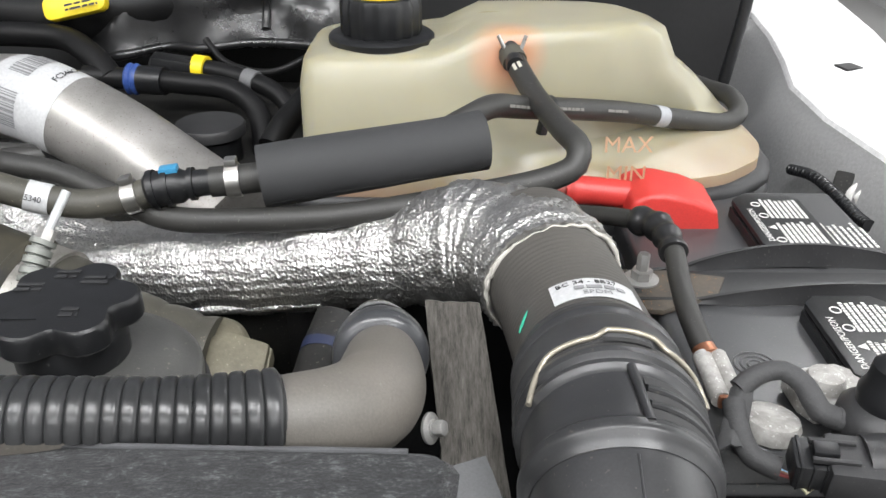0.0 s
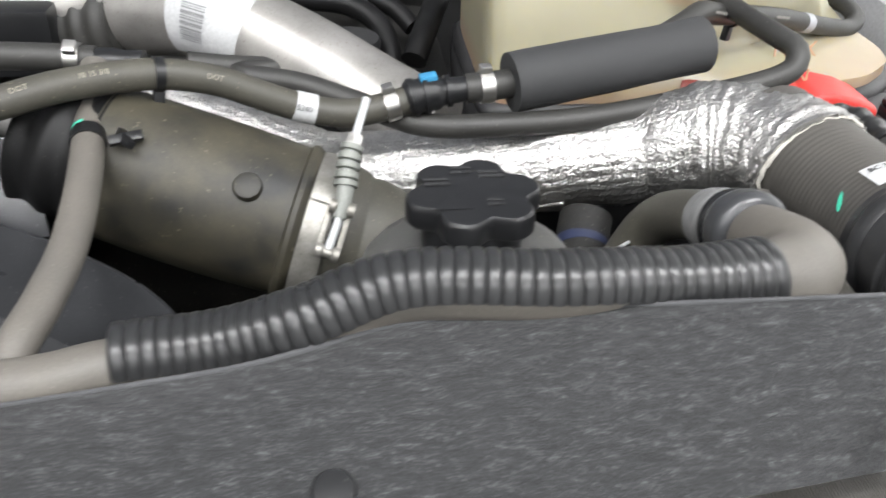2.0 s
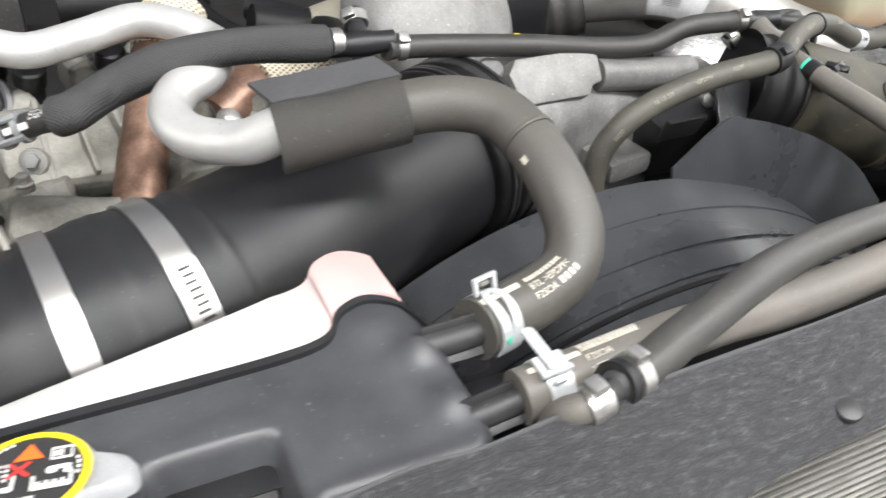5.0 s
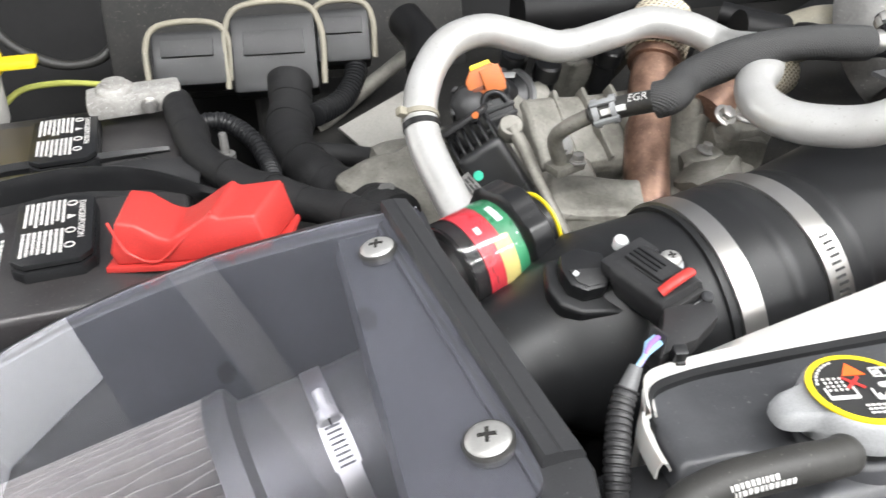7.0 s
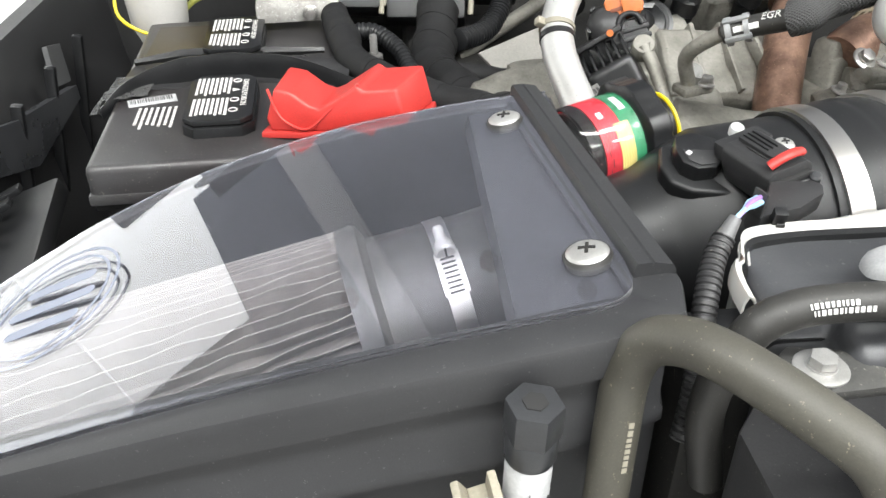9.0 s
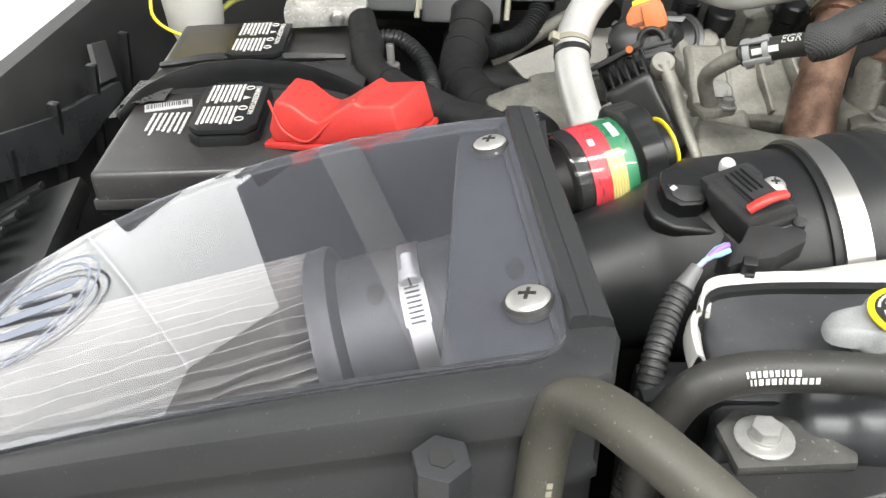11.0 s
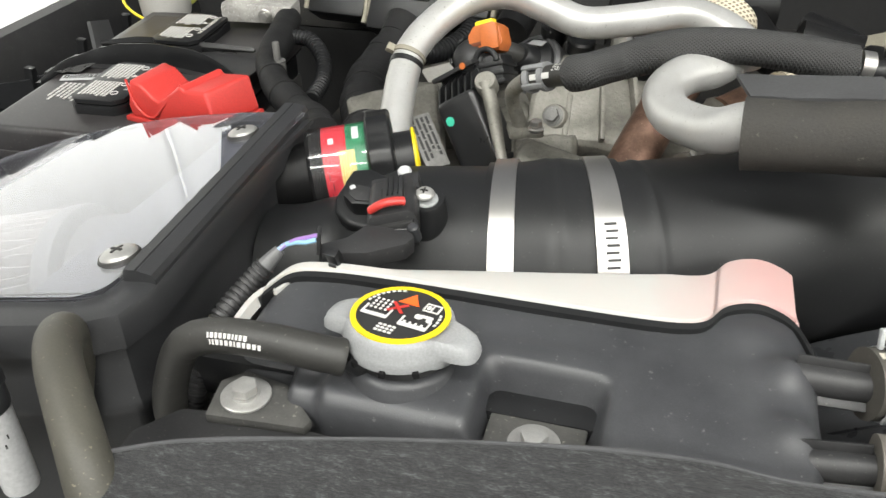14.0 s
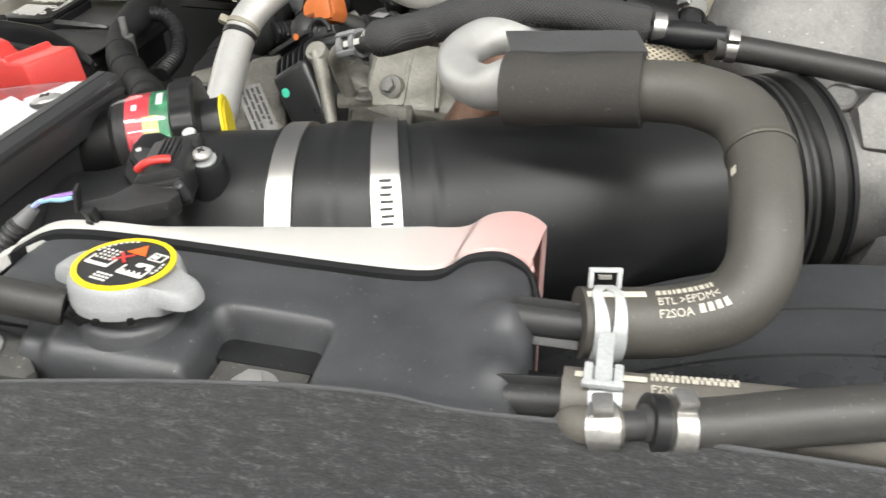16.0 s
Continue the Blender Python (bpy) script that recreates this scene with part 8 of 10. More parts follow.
hex_bolt(ob, Matrix.Translation(mp.p[-1] + Vector((0.014, -0.004, 0.0))), 0.009, 0.007)

# exhaust up-pipe with woven flex joint
xp = Path([(-0.88, 0.742, 1.036), (-0.9, 0.708, 1.012), (-0.92, 0.672, 0.985), (-0.942, 0.622, 0.95), (-0.958, 0.58, 0.92), (-0.972, 0.55, 0.89)])
ob = thing("exhaust_pipe", xp.at(0.1)[0], "heat-browned steel exhaust pipe with woven flex joint", "exhaust pipe")
part("pipe", tube(xp, 0.0205, 0.03, xp.length, 36), RUST, ob, "heat-browned pipe")
part("flex_joint", tube(xp, lambda s: 0.0275 + 0.003 * math.sin(min(s, 0.05) / 0.05 * math.pi), 0.0, 0.052, 40, 0.004), STEEL_BRAID, ob, "woven steel flex joint")
part("weld_collar", tube(xp, 0.0252, 0.05, 0.06, 36, 0.004), RUST, ob)
fp = Path([(-0.8716, 0.66, 0.9653), (-0.8406, 0.68, 0.9754), (-0.8037, 0.7, 0.9746), (-0.7586, 0.72, 0.9765)])
ob = thing("exhaust_pipe", fp.at(0.05)[0], "heat-browned exhaust crossover with woven flex joint", "exhaust pipe")
part("pipe", tube(fp, 0.024, 0, fp.length * 0.45, 32), RUST, ob, "heat-browned pipe")
part("flex_joint", tube(fp, 0.029, fp.length * 0.4, fp.length, 36, 0.004), STEEL_BRAID, ob, "woven steel flex joint")
hex_bolt(ob, aim((-0.8651, 0.63, 0.9777), (0.2, -0.6, 0.8)), 0.012, 0.011)
st = Path([(-0.6986, 0.68, 1.0233), (-0.7337, 0.69, 1.024), (-0.7634, 0.7, 1.0133)])
ob = thing("turbo_joint", st.p[0], "rust-brown turbo clamp joint with pale heat wrap", "turbo joint")
part("clamp_ring", tube(st, 0.026, 0, 0.012, 32, 0.004), RUST, ob)
part("heat_wrap", tube(st, 0.024, 0.012, st.length, 32, 0.005, lump=0.003), TAN, ob, "pale tan heat wrap")

# valve cover castings
ob = thing("engine_block", (-0.7, 0.8, 0.6), "dirty cast aluminium engine top", "engine")
part("block", box(1.15, 0.5, 0.3, pose(-0.7, 0.86, 0.76), 0.02), DARK_METAL, ob, "dark dirty engine block")
for x, y, z, w, d, h, rz in ((-1.065, 0.65, 0.89, 0.14, 0.13, 0.06, 12), (-1.04, 0.69, 0.945, 0.08, 0.07, 0.05, -15), (-0.9, 0.63, 0.915, 0.12, 0.12, 0.05, 5), (-1.1, 0.6, 0.88, 0.1, 0.1, 0.06, 30), (-1.03, 0.56, 0.915, 0.07, 0.06, 0.03, -20), (-1.14, 0.67, 0.935, 0.08, 0.07, 0.05, 10)):
    bm = box(w, d, h, pose(x, y, z, 6, -4, rz), 0.014)
    bmesh.ops.subdivide_edges(bm, edges=bm.edges[:], cuts=2, use_grid_fill=True)
    for v in bm.verts:
        v.co += Vector((0.004, 0.004, 0.006)) * noise.noise(v.co * 34)
    part("casting", bm, CAST_DIRTY, ob, "rough dirty casting", 50)
rnd = random.Random(11)
spots = [(-1.13 + 0.1 * rnd.random(), 0.56 + 0.15 * rnd.random()) for _ in range(15)] + [(-0.92 + 0.09 * rnd.random(), 0.58 + 0.13 * rnd.random()) for _ in range(9)]
spots = [(x, y) for x, y in spots if not (x < -1.045 and y < 0.645)]
for k, (x, y) in enumerate(spots):
    w, d, h = rnd.uniform(0.025, 0.06), rnd.uniform(0.02, 0.05), rnd.uniform(0.03, 0.055)
    z = 0.935 + 0.12 * (y - 0.56) + rnd.uniform(-0.012, 0.012)
    bm = box(w, d, h, pose(x, y, z, rnd.uniform(-15, 15), rnd.uniform(-15, 15), rnd.uniform(-40, 40)), 0.007)
    bmesh.ops.subdivide_edges(bm, edges=bm.edges[:], cuts=1, use_grid_fill=True)
    for v in bm.verts:
        v.co += Vector((0.004, 0.004, 0.005)) * noise.noise(v.co * 60)
    part("casting", bm, CAST_DIRTY, ob, "", 50)
    if k % 3 == 0:
        hex_bolt(ob, pose(x, y, z + h / 2 + 0.001, rnd.uniform(-12, 12), rnd.uniform(-12, 12), 0), 0.0085, 0.008, material=BOLT)
for p, r, way in (((-1.02, 0.634, 0.966), 0.0105, (-0.15, -0.75, 0.6)), ((-1.1828, 0.6, 0.9568), 0.012, (0, 0, 1)), ((-0.957, 0.735, 1.008), 0.014, (0.1, -0.7, 0.6)), ((-0.918, 0.74, 1.003), 0.01, (0.1, -0.7, 0.6))):
    bm_ = aim(p, way)
    part("boss", lathe([(r * 1.7, -0.05), (r * 1.25, -0.012), (r * 1.15, 0.0), (r, 0.003), (r * 0.6, 0.004)], bm_, 24), CAST_DIRTY, ob)
    hex_bolt(ob, bm_ @ Matrix.Translation((0, 0, 0.003)), r * 1.1, r * 0.9, material=CAST)
for w, d, h, c, rx, ry, rz in ((0.125, 0.08, 0.03, (-0.985, 0.66, 0.957), 34, 8, 8), (0.06, 0.06, 0.03, (-1.02, 0.6, 0.93), 28, -6, 15), (0.07, 0.03, 0.03, (-1.055, 0.553, 0.905), 20, 0, 20), (0.05, 0.05, 0.06, (-0.96, 0.755, 0.985), 20, 0, 10), (0.09, 0.09, 0.02, (-1.165, 0.62, 0.945), 24, -6, 20), (0.09, 0.05, 0.03, (-1.005, 0.585, 0.93), 22, 6, -12), (0.05, 0.05, 0.03, (-1.03, 0.685, 0.975), 30, 0, 20)):
    bm = box(w, d, h, pose(*c, rx, ry, rz), 0.011, segments=3)
    bmesh.ops.subdivide_edges(bm, edges=bm.edges[:], cuts=3, use_grid_fill=True)
    for v in bm.verts:
        v.co += Vector((0.003, 0.003, 0.005)) * noise.noise(v.co * 48) + Vector((0, 0, 0.0016)) * noise.noise(v.co * 140)
    part("casting", bm, CAST_DIRTY, ob, "", 50)
for k in range(3):
    part("rib", box(0.005, 0.075, 0.012, pose(-1.01 + 0.03 * k, 0.655, 0.972, 34, 8, 8 + 6 * k), 0.002), CAST_DIRTY, ob, "thin casting rib")
for x, y, z in ((-1.038, 0.725, 1.005), (-1.01, 0.711, 0.998), (-0.9451, 0.72, 1.0023)):
    part("stud", lathe([(0.011, -0.03), (0.011, 0.0), (0.013, 0.002), (0.013, 0.016), (0.011, 0.018), (0.002, 0.0185)], aim((x, y, z), (0.1, -0.3, 1)), 20), PLASTIC, ob, "black capped stud")

# injector plug, bracketed module
ob = thing("orange_plug", (-1.0833, 0.65, 1.0291), "orange and black electrical plug with yellow catch", "connector")
om = axes((-1.085, 0.6537, 1.0257), (1, -0.1, 0.35), (-0.2, 0.5, 1))
part("plug", prism([(-0.014, -0.012), (0.012, -0.013), (0.0165, -0.006), (0.0155, 0.008), (0.009, 0.0135), (-0.01, 0.0125), (-0.0165, 0.005), (-0.0165, -0.006)], -0.012, 0.011, om, 0.0025), ORANGE, ob, "orange plug")
part("plug_shoulder", box(0.017, 0.022, 0.006, om @ Matrix.Translation((0.006, -0.0005, 0.0128)), 0.0018), ORANGE, ob, "orange plug shoulder")
part("plug_slot", box(0.012, 0.0035, 0.002, om @ Matrix.Translation((-0.007, -0.004, 0.0108)), 0.0005), surface("dark_orange_slot", (0.2, 0.045, 0.012), 0.6), ob, "moulded slot")
part("catch", box(0.018, 0.006, 0.01, om @ Matrix.Translation((0.0, 0.0135, 0.004)), 0.002), YELLOW, ob, "yellow catch")
part("catch_loop", tube(Path([om @ Vector((0.0105 * math.cos(a), -0.022 + 0.012 * math.sin(a), 0.0145)) for a in [math.pi * k / 8 for k in range(9)]], 0.003), 0.0026, seg=12, step=0.002), PLASTIC, ob, "black catch loop")
part("socket", box(0.034, 0.03, 0.03, om @ Matrix.Translation((-0.002, -0.03, -0.002)), 0.006), PLASTIC, ob, "black socket")
for k in range(3):
    part("socket_rib", box(0.036, 0.004, 0.033, om @ Matrix.Translation((-0.002, -0.024 - 0.008 * k, -0.002)), 0.001), PLASTIC, ob)
part("socket_dome", lathe([(0.018, -0.02), (0.018, 0.0), (0.0165, 0.008), (0.011, 0.013), (0.002, 0.0145)], aim((-1.099, 0.648, 1.008), (-0.25, -0.65, 0.7)), 28), PLASTIC_DUSTY, ob, "ribbed grey socket dome")
for k in range(5):
    q = aim((-1.099, 0.648, 1.008), (-0.25, -0.65, 0.7)) @ pose(0, 0, 0, 0, 0, 72 * k)
    part("socket_rib", box(0.003, 0.006, 0.02, q @ Matrix.Translation((0.0175, 0, 0)), 0.0008), PLASTIC, ob)
part("lower_block", box(0.032, 0.022, 0.026, axes((-1.1, 0.642, 0.988), (1, -0.1, 0.35), (-0.2, 0.5, 1)), 0.004), PLASTIC, ob)
am = aim((-1.05, 0.704, 0.982), (-0.45, -0.6, 0.65))
ac = thing("actuator", (-1.05, 0.704, 0.96), "black round actuator with grey ring and white label", "actuator")
part("ring", lathe([(0.0265, -0.008), (0.0305, -0.006), (0.0312, 0.0), (0.0312, 0.008), (0.0285, 0.0105), (0.0265, 0.009)], am, 40), PLASTIC_GREY, ac, "grey plastic ring")
part("body", lathe([(0.0262, -0.05), (0.0262, 0.006), (0.0245, 0.013), (0.016, 0.017), (0.012, 0.03), (0.011, 0.031)], am, 36), PLASTIC, ac, "black actuator body")
part("label", box(0.017, 0.009, 0.0006, am @ pose(0.0, 0.0195, 0.0165, -38, 0, 10), 0.0002), LABEL, ac, "small white label")
part("stub_pipe", tube(Path([am @ Vector((0, 0, 0.02)), am @ Vector((-0.006, -0.004, 0.04)), am @ Vector((-0.02, -0.01, 0.052))], 0.004), 0.0098, seg=22), RUBBER, ac, "short black stub pipe")
ob = thing("control_module", (-1.09, 0.59, 0.95), "black finned module on a cast bracket with green dot", "module")
mm2 = axes((-1.09, 0.592, 0.963), (0.03, -0.022, -0.049), (0.026, 0.0, 0.03))
part("module", box(0.07, 0.043, 0.04, mm2 @ Matrix.Translation((0.002, 0, -0.019)), 0.0075, segments=4), GLOSS_BLACK, ob, "glossy black module body")
part("end_step", box(0.006, 0.046, 0.03, mm2 @ Matrix.Translation((0.034, 0, -0.02)), 0.002), PLASTIC, ob)
part("fin_head", box(0.022, 0.042, 0.012, mm2 @ Matrix.Translation((-0.043, 0, -0.03)), 0.003), PLASTIC, ob, "recessed module head")
for k in range(6):
    part("fin", prism([(-0.053, -0.03), (-0.032, -0.03), (-0.032, -0.004), (-0.046, -0.014)], -0.0011, 0.0011, mm2 @ Matrix.Translation((0, -0.0185 + 0.0074 * k, 0)) @ pose(0, 0, 0, 90, 0, 0), 0.0004), PLASTIC, ob)
part("head_plate", box(0.004, 0.046, 0.024, mm2 @ Matrix.Translation((-0.055, 0, -0.026)), 0.001), PLASTIC_DUSTY, ob)
part("orange_dot", lathe([(0.003, 0), (0.003, 0.0006), (0.0005, 0.0007)], mm2 @ Matrix.Translation((-0.055, 0.013, -0.0138)), 16), ORANGE, ob)
part("green_dot", lathe([(0.0042, 0), (0.0042, 0.0006), (0.0005, 0.0007)], mm2 @ Matrix.Translation((-0.014, -0.011, 0.0012)), 20), GREEN_INK, ob, "green paint dot")
bk = Path([(-1.077, 0.605, 1.006), (-1.068, 0.594, 0.988), (-1.058, 0.578, 0.962), (-1.048, 0.56, 0.94), (-1.04, 0.54, 0.92)])
part("bracket", tube(bk, lambda s: 0.0064 - 0.02 * min(s, 0.06), seg=10, squash=0.8, lump=0.0015), CAST_DIRTY, ob, "rough cast bracket", 50)
part("bracket_eye", lathe([(0.0098, -0.012), (0.0098, 0.001), (0.0088, 0.0024), (0.002, 0.0028)], aim((-1.077, 0.605, 1.006), (-0.1, -0.6, 0.8)), 22), CAST_DIRTY, ob)
pl = thing("data_plate", (-1.1155, 0.5576, 0.9671), "silver data plate with small print", "label plate")
dm = axes((-1.1155, 0.5576, 0.9671), (0.5, -0.5, -0.6), (0.6, 0.7, 0.1))
part("plate", box(0.05, 0.022, 0.002, dm, 0.0005), CAST, pl)
g = bars(4, 0.044, 0.018, 0.5, 9)
g.transform(dm @ Matrix.Translation((0, 0, 0.0013)))
part("plate_print", g, INK, pl)

# ---- left battery, terminal cover, harness, control unit ----
batL, ML = battery(Matrix.Translation((-1.437, 0.66, 0.966)), 4, BATTERY_TOP, 0.0, (0.058, 0.035))


def plain_strap(M, x0, x1, lab):
    ob = thing("battery_strap", M @ Vector((0, 0, 0.0)), lab, "battery strap", "battery straps")
    part("strap", box(x1 - x0, 0.03, 0.003, M @ Matrix.Translation(((x0 + x1) / 2, -0.001, 0.003)), 0.001), PLASTIC_DUSTY, ob, "flat dusty strap")
    for y0, lift in ((-0.018, 0.014), (0.016, 0.011)):
        grid = []
        for k in range(33):
            f = k / 32
            x = x0 + (x1 - x0) * f
            y = y0 - 0.012 * math.sin(f * math.pi) * (1 if y0 < 0 else -0.4) + 0.01 * (f - 0.5)
            h = 0.006 + lift * math.sin(min(f * 1.25, 1.0) * math.pi) ** 0.8
            grid.append([M @ Vector((x, y, 0.001)), M @ Vector((x, y - 0.002, h * 0.6)), M @ Vector((x, y - 0.001, h))])
        part("blade", sheet(grid, 0.0022), PLASTIC_DUSTY, ob, "thin upright strap edge")
    return ob


def hold_down():
    """A bowed black strap over the battery: a tall front blade, a low rear one, a film of tape at the edge."""
    ob = thing("battery_strap", (-1.43, 0.66, 0.967), "bowed black battery hold-down strap with silvery tape", "battery strap", "battery straps")
    runs = (("front_blade", Path([(-1.538, 0.6, 0.957), (-1.522, 0.622, 0.968), (-1.506, 0.642, 0.968), (-1.475, 0.653, 0.968), (-1.43, 0.657, 0.968), (-1.375, 0.651, 0.968), (-1.34, 0.635, 0.967), (-1.312, 0.62, 0.966)]), [0.008, 0.011, 0.02, 0.022, 0.02, 0.014, 0.006]), ("rear_blade", Path([(-1.53, 0.694, 0.966), (-1.48, 0.699, 0.968), (-1.43, 0.701, 0.968), (-1.355, 0.712, 0.967)]), [0.006, 0.011, 0.011, 0.009, 0.005]))
    for nm, line_, tall in runs:
        grid = []
        for k in range(49):
            f = k / 48
            p = line_.at(line_.length * f)[0]
            h = float(np.interp(f, [i / (len(tall) - 1) for i in range(len(tall))], tall))
            grid.append([p + Vector((0, 0.0035, 0.0005)), p, p + Vector((0, -0.0018, h * 0.5)), p + Vector((0, 0.0004, h))])
        part(nm, sheet(grid, 0.0022), PLASTIC, ob, "thin bowed strap edge")
    part("strap", sheet([[(-1.53 + 0.2 * i / 16, 0.645 + 0.052 * k / 4 + 0.012 * (i / 16 - 0.5) - 0.02 * abs(i / 16 - 0.5) * (k == 0), 0.9672 + 0.0016 * math.sin(i * 0.9 + k)) for k in range(5)] for i in range(17)], 0.0016), PLASTIC_DUSTY, ob, "flat dusty strap")
    film = [[(-1.549 + 0.048 * i / 8, 0.604 + 0.012 * i / 8 + 0.05 * k / 6, (0.9695 if i > 1 else 0.958) + 0.002 * noise.noise((i * 0.9, k * 0.8, 3))) for k in range(7)] for i in range(9)]
    part("tape_film", sheet(film, 0.0005), surface("silvery_tape_film", (0.13, 0.13, 0.128), 0.28, 0.3, second=(0.05, 0.05, 0.05), patch=70, grain=400, bump=0.6), ob, "crumpled silvery tape")
    return ob


hold_down()
stk = ML @ Matrix.Translation((-0.062, -0.046, 0.0008))
sticker = part("barcode_label", box(0.04, 0.015, 0.0006, stk @ pose(0, 0, 0, 0, 0, 14)), LABEL, batL, "white barcode sticker")
rnd = random.Random(4)
x = -0.018
while x < 0.018:
    w = rnd.uniform(0.0004, 0.0012)
    part("code_bar", box(w, 0.0085, 0.0003, stk @ pose(0, 0, 0, 0, 0, 14) @ Matrix.Translation((x, 0.002, 0.0004))), INK, sticker)
    x += w + rnd.uniform(0.0006, 0.0014)
part("brown_label", box(0.062, 0.085, 0.0005, ML @ Matrix.Translation((-0.052, 0.1, 0.0006)) @ pose(0, 0, 0, 0, 0, -2)), surface("aged_brown_label", (0.06, 0.05, 0.034), 0.4, second=(0.03, 0.026, 0.02), patch=20, grain=500, bump=0.05), batL, "aged brown label")


def terminal_cover(M, lab, flip=1):
    """A red moulded terminal cover, its mouth along x."""
    ob = thing("terminal_cover", M @ Vector((0, 0, 0)), lab, "terminal cover", "battery terminal covers")
    side = M @ pose(0, 0, 0, 90, 0, 0)
    bm = prism([(0, 0), (-0.003, 0.014), (0.012, 0.047), (0.03, 0.044), (0.048, 0.03), (0.058, 0.027), (0.068, 0.031), (0.104, 0.052), (0.11, 0.047), (0.146, 0.05), (0.152, 0.014), (0.07, 0.002)], -0.025, 0.022, side, 0.0035, segments=3, draft=0.12)
    part("shell", bm, RED, ob, "bright red moulded shell")
    part("lip", prism([(-0.002, -0.002), (-0.001, 0.004), (0.068, 0.0055), (0.153, 0.014), (0.154, 0.009), (0.07, -0.001)], -0.0275, 0.0245, side, 0.0015), RED, ob, "thin moulded lip")
    part("crease", tube(Path([side @ Vector(q) for q in ((0.012, 0.045, 0.021), (0.022, 0.018, 0.0235), (0.045, 0.008, 0.024), (0.07, 0.026, 0.0215), (0.1, 0.05, 0.019))], 0.004), 0.0011, seg=8), RED, ob, "moulded crease")
    return ob


terminal_cover(axes((-1.386, 0.556, 0.967), (0.133, -0.045, 0.012), (0.3, 1, 0)) @ Matrix.Diagonal((0.84, 0.95, 0.85, 1)), "bright red battery terminal cover")
ld = thing("battery_clamp", (-1.385, 0.8, 0.965), "white-crusted lead battery clamp with bolt", "battery clamp", "battery clamps")
lm = axes((-1.385, 0.795, 0.985), (1, 0.1, 0), (0, 1, 0))
g = box(0.085, 0.034, 0.022, lm, 0.006)
lathe([(0.017, 0.0), (0.017, 0.014), (0.0155, 0.016), (0.012, 0.0165)], lm @ Matrix.Translation((-0.016, 0, 0)), 24, g)
part("clamp", g, LEAD, ld, "crusted lead clamp")
part("post", lathe([(0.0115, 0.014), (0.011, 0.02), (0.002, 0.0205)], lm @ Matrix.Translation((-0.016, 0, 0)), 24), LEAD, ld)
hex_bolt(ld, lm @ Matrix.Translation((0.012, -0.02, 0.0)) @ pose(0, 0, 0, 90, 0, 0), 0.01, 0.008)


def harness(label, pts, r, mat, ribbed=False, at=None):
    path = Path(pts)
    ob = thing("wire_harness", at or pts[0], label, "wire harness", "engine bay harnesses")
    if ribbed:
        part("loom", tube(path, lambda s: r if (s / 0.005) % 1 < 0.6 else r * 0.86, seg=20, step=0.0009), mat, ob)
    else:
        part("loom", tube(path, lambda s: r * (1 + 0.06 * noise.noise((s * 60, r * 900, 0))), seg=26, step=0.003, lump=r * 0.22), mat, ob)
        for f in (0.05, 0.16, 0.3, 0.44, 0.6, 0.72, 0.88):
            part("tape_wrap", tube(path, r * 1.03, path.length * f, path.length * f + r * (0.5 + f % 0.2), 26, 0.002, lump=r * 0.26), mat, ob, "overlapping tape wrap")
    return ob


TAPE_GREY = surface("worn_cloth_tape", (0.05, 0.05, 0.051), 0.7, second=(0.03, 0.03, 0.031), patch=60, grain=500, bump=0.5)
TAPE = surface("cloth_taped_loom", (0.016, 0.016, 0.0165), 0.65, second=(0.008, 0.008, 0.0085), patch=60, grain=400, bump=0.8, spec=0.3)
harness("thick cloth-taped black wire harness by the battery", [(-1.3487, 0.79, 0.9797), (-1.3369, 0.74, 0.9724), (-1.3303, 0.7, 0.9687), (-1.3032, 0.65, 0.9669), (-1.2689, 0.61, 0.9659), (-1.2283, 0.57, 0.9706), (-1.2001, 0.53, 0.9784)], 0.015, TAPE)
harness("ribbed black wire conduit beside the battery", [(-1.3341, 0.75, 0.973), (-1.3083, 0.75, 0.9728), (-1.2846, 0.73, 0.9622), (-1.2727, 0.7, 0.9499), (-1.269, 0.66, 0.9455)], 0.0085, PLASTIC, True)
harness("wide cloth-taped black wire harness", [(-1.2347, 0.87, 0.9545), (-1.2436, 0.83, 0.9343), (-1.2475, 0.77, 0.9255), (-1.228, 0.7, 0.9292), (-1.2007, 0.64, 0.9331), (-1.1777, 0.58, 0.9465)], 0.024, TAPE)
harness("branch of cloth-taped black harness", [(-1.2373, 0.76, 0.9262), (-1.1953, 0.74, 0.9267), (-1.1476, 0.7, 0.9335)], 0.011, TAPE)
harness("black corrugated harness to the control unit", [(-1.16, 0.93, 0.9694), (-1.1614, 0.9, 0.9477), (-1.1824, 0.86, 0.9335), (-1.218, 0.82, 0.9359)], 0.0125, PLASTIC, True)
harness("thin black wire loop at the firewall", [(-1.5634, 1.05, 1.0056), (-1.5388, 1.03, 0.9701), (-1.4874, 1.02, 0.9426), (-1.4413, 1.02, 0.947), (-1.4173, 1.04, 0.9755), (-1.4129, 1.06, 1.0093)], 0.0055, RUBBER)
harness("thin yellow-green ground wire", [(-1.5229, 0.86, 0.9595), (-1.5015, 0.87, 0.9742), (-1.4676, 0.87, 0.9784), (-1.4024, 0.83, 0.9862)], 0.0028, surface("yellow_green_wire", (0.5, 0.52, 0.12), 0.5))
ob = thing("battery_stud", (-1.3049, 0.67, 0.9835), "threaded stud with nut beside the battery", "stud")
part("stud", lathe([(0.008, -0.02), (0.008, 0.002), (0.0035, 0.003), (0.0035, 0.02), (0.003, 0.021)], pose(*(-1.3066, 0.67, 0.9773)), 12), CAST, ob)

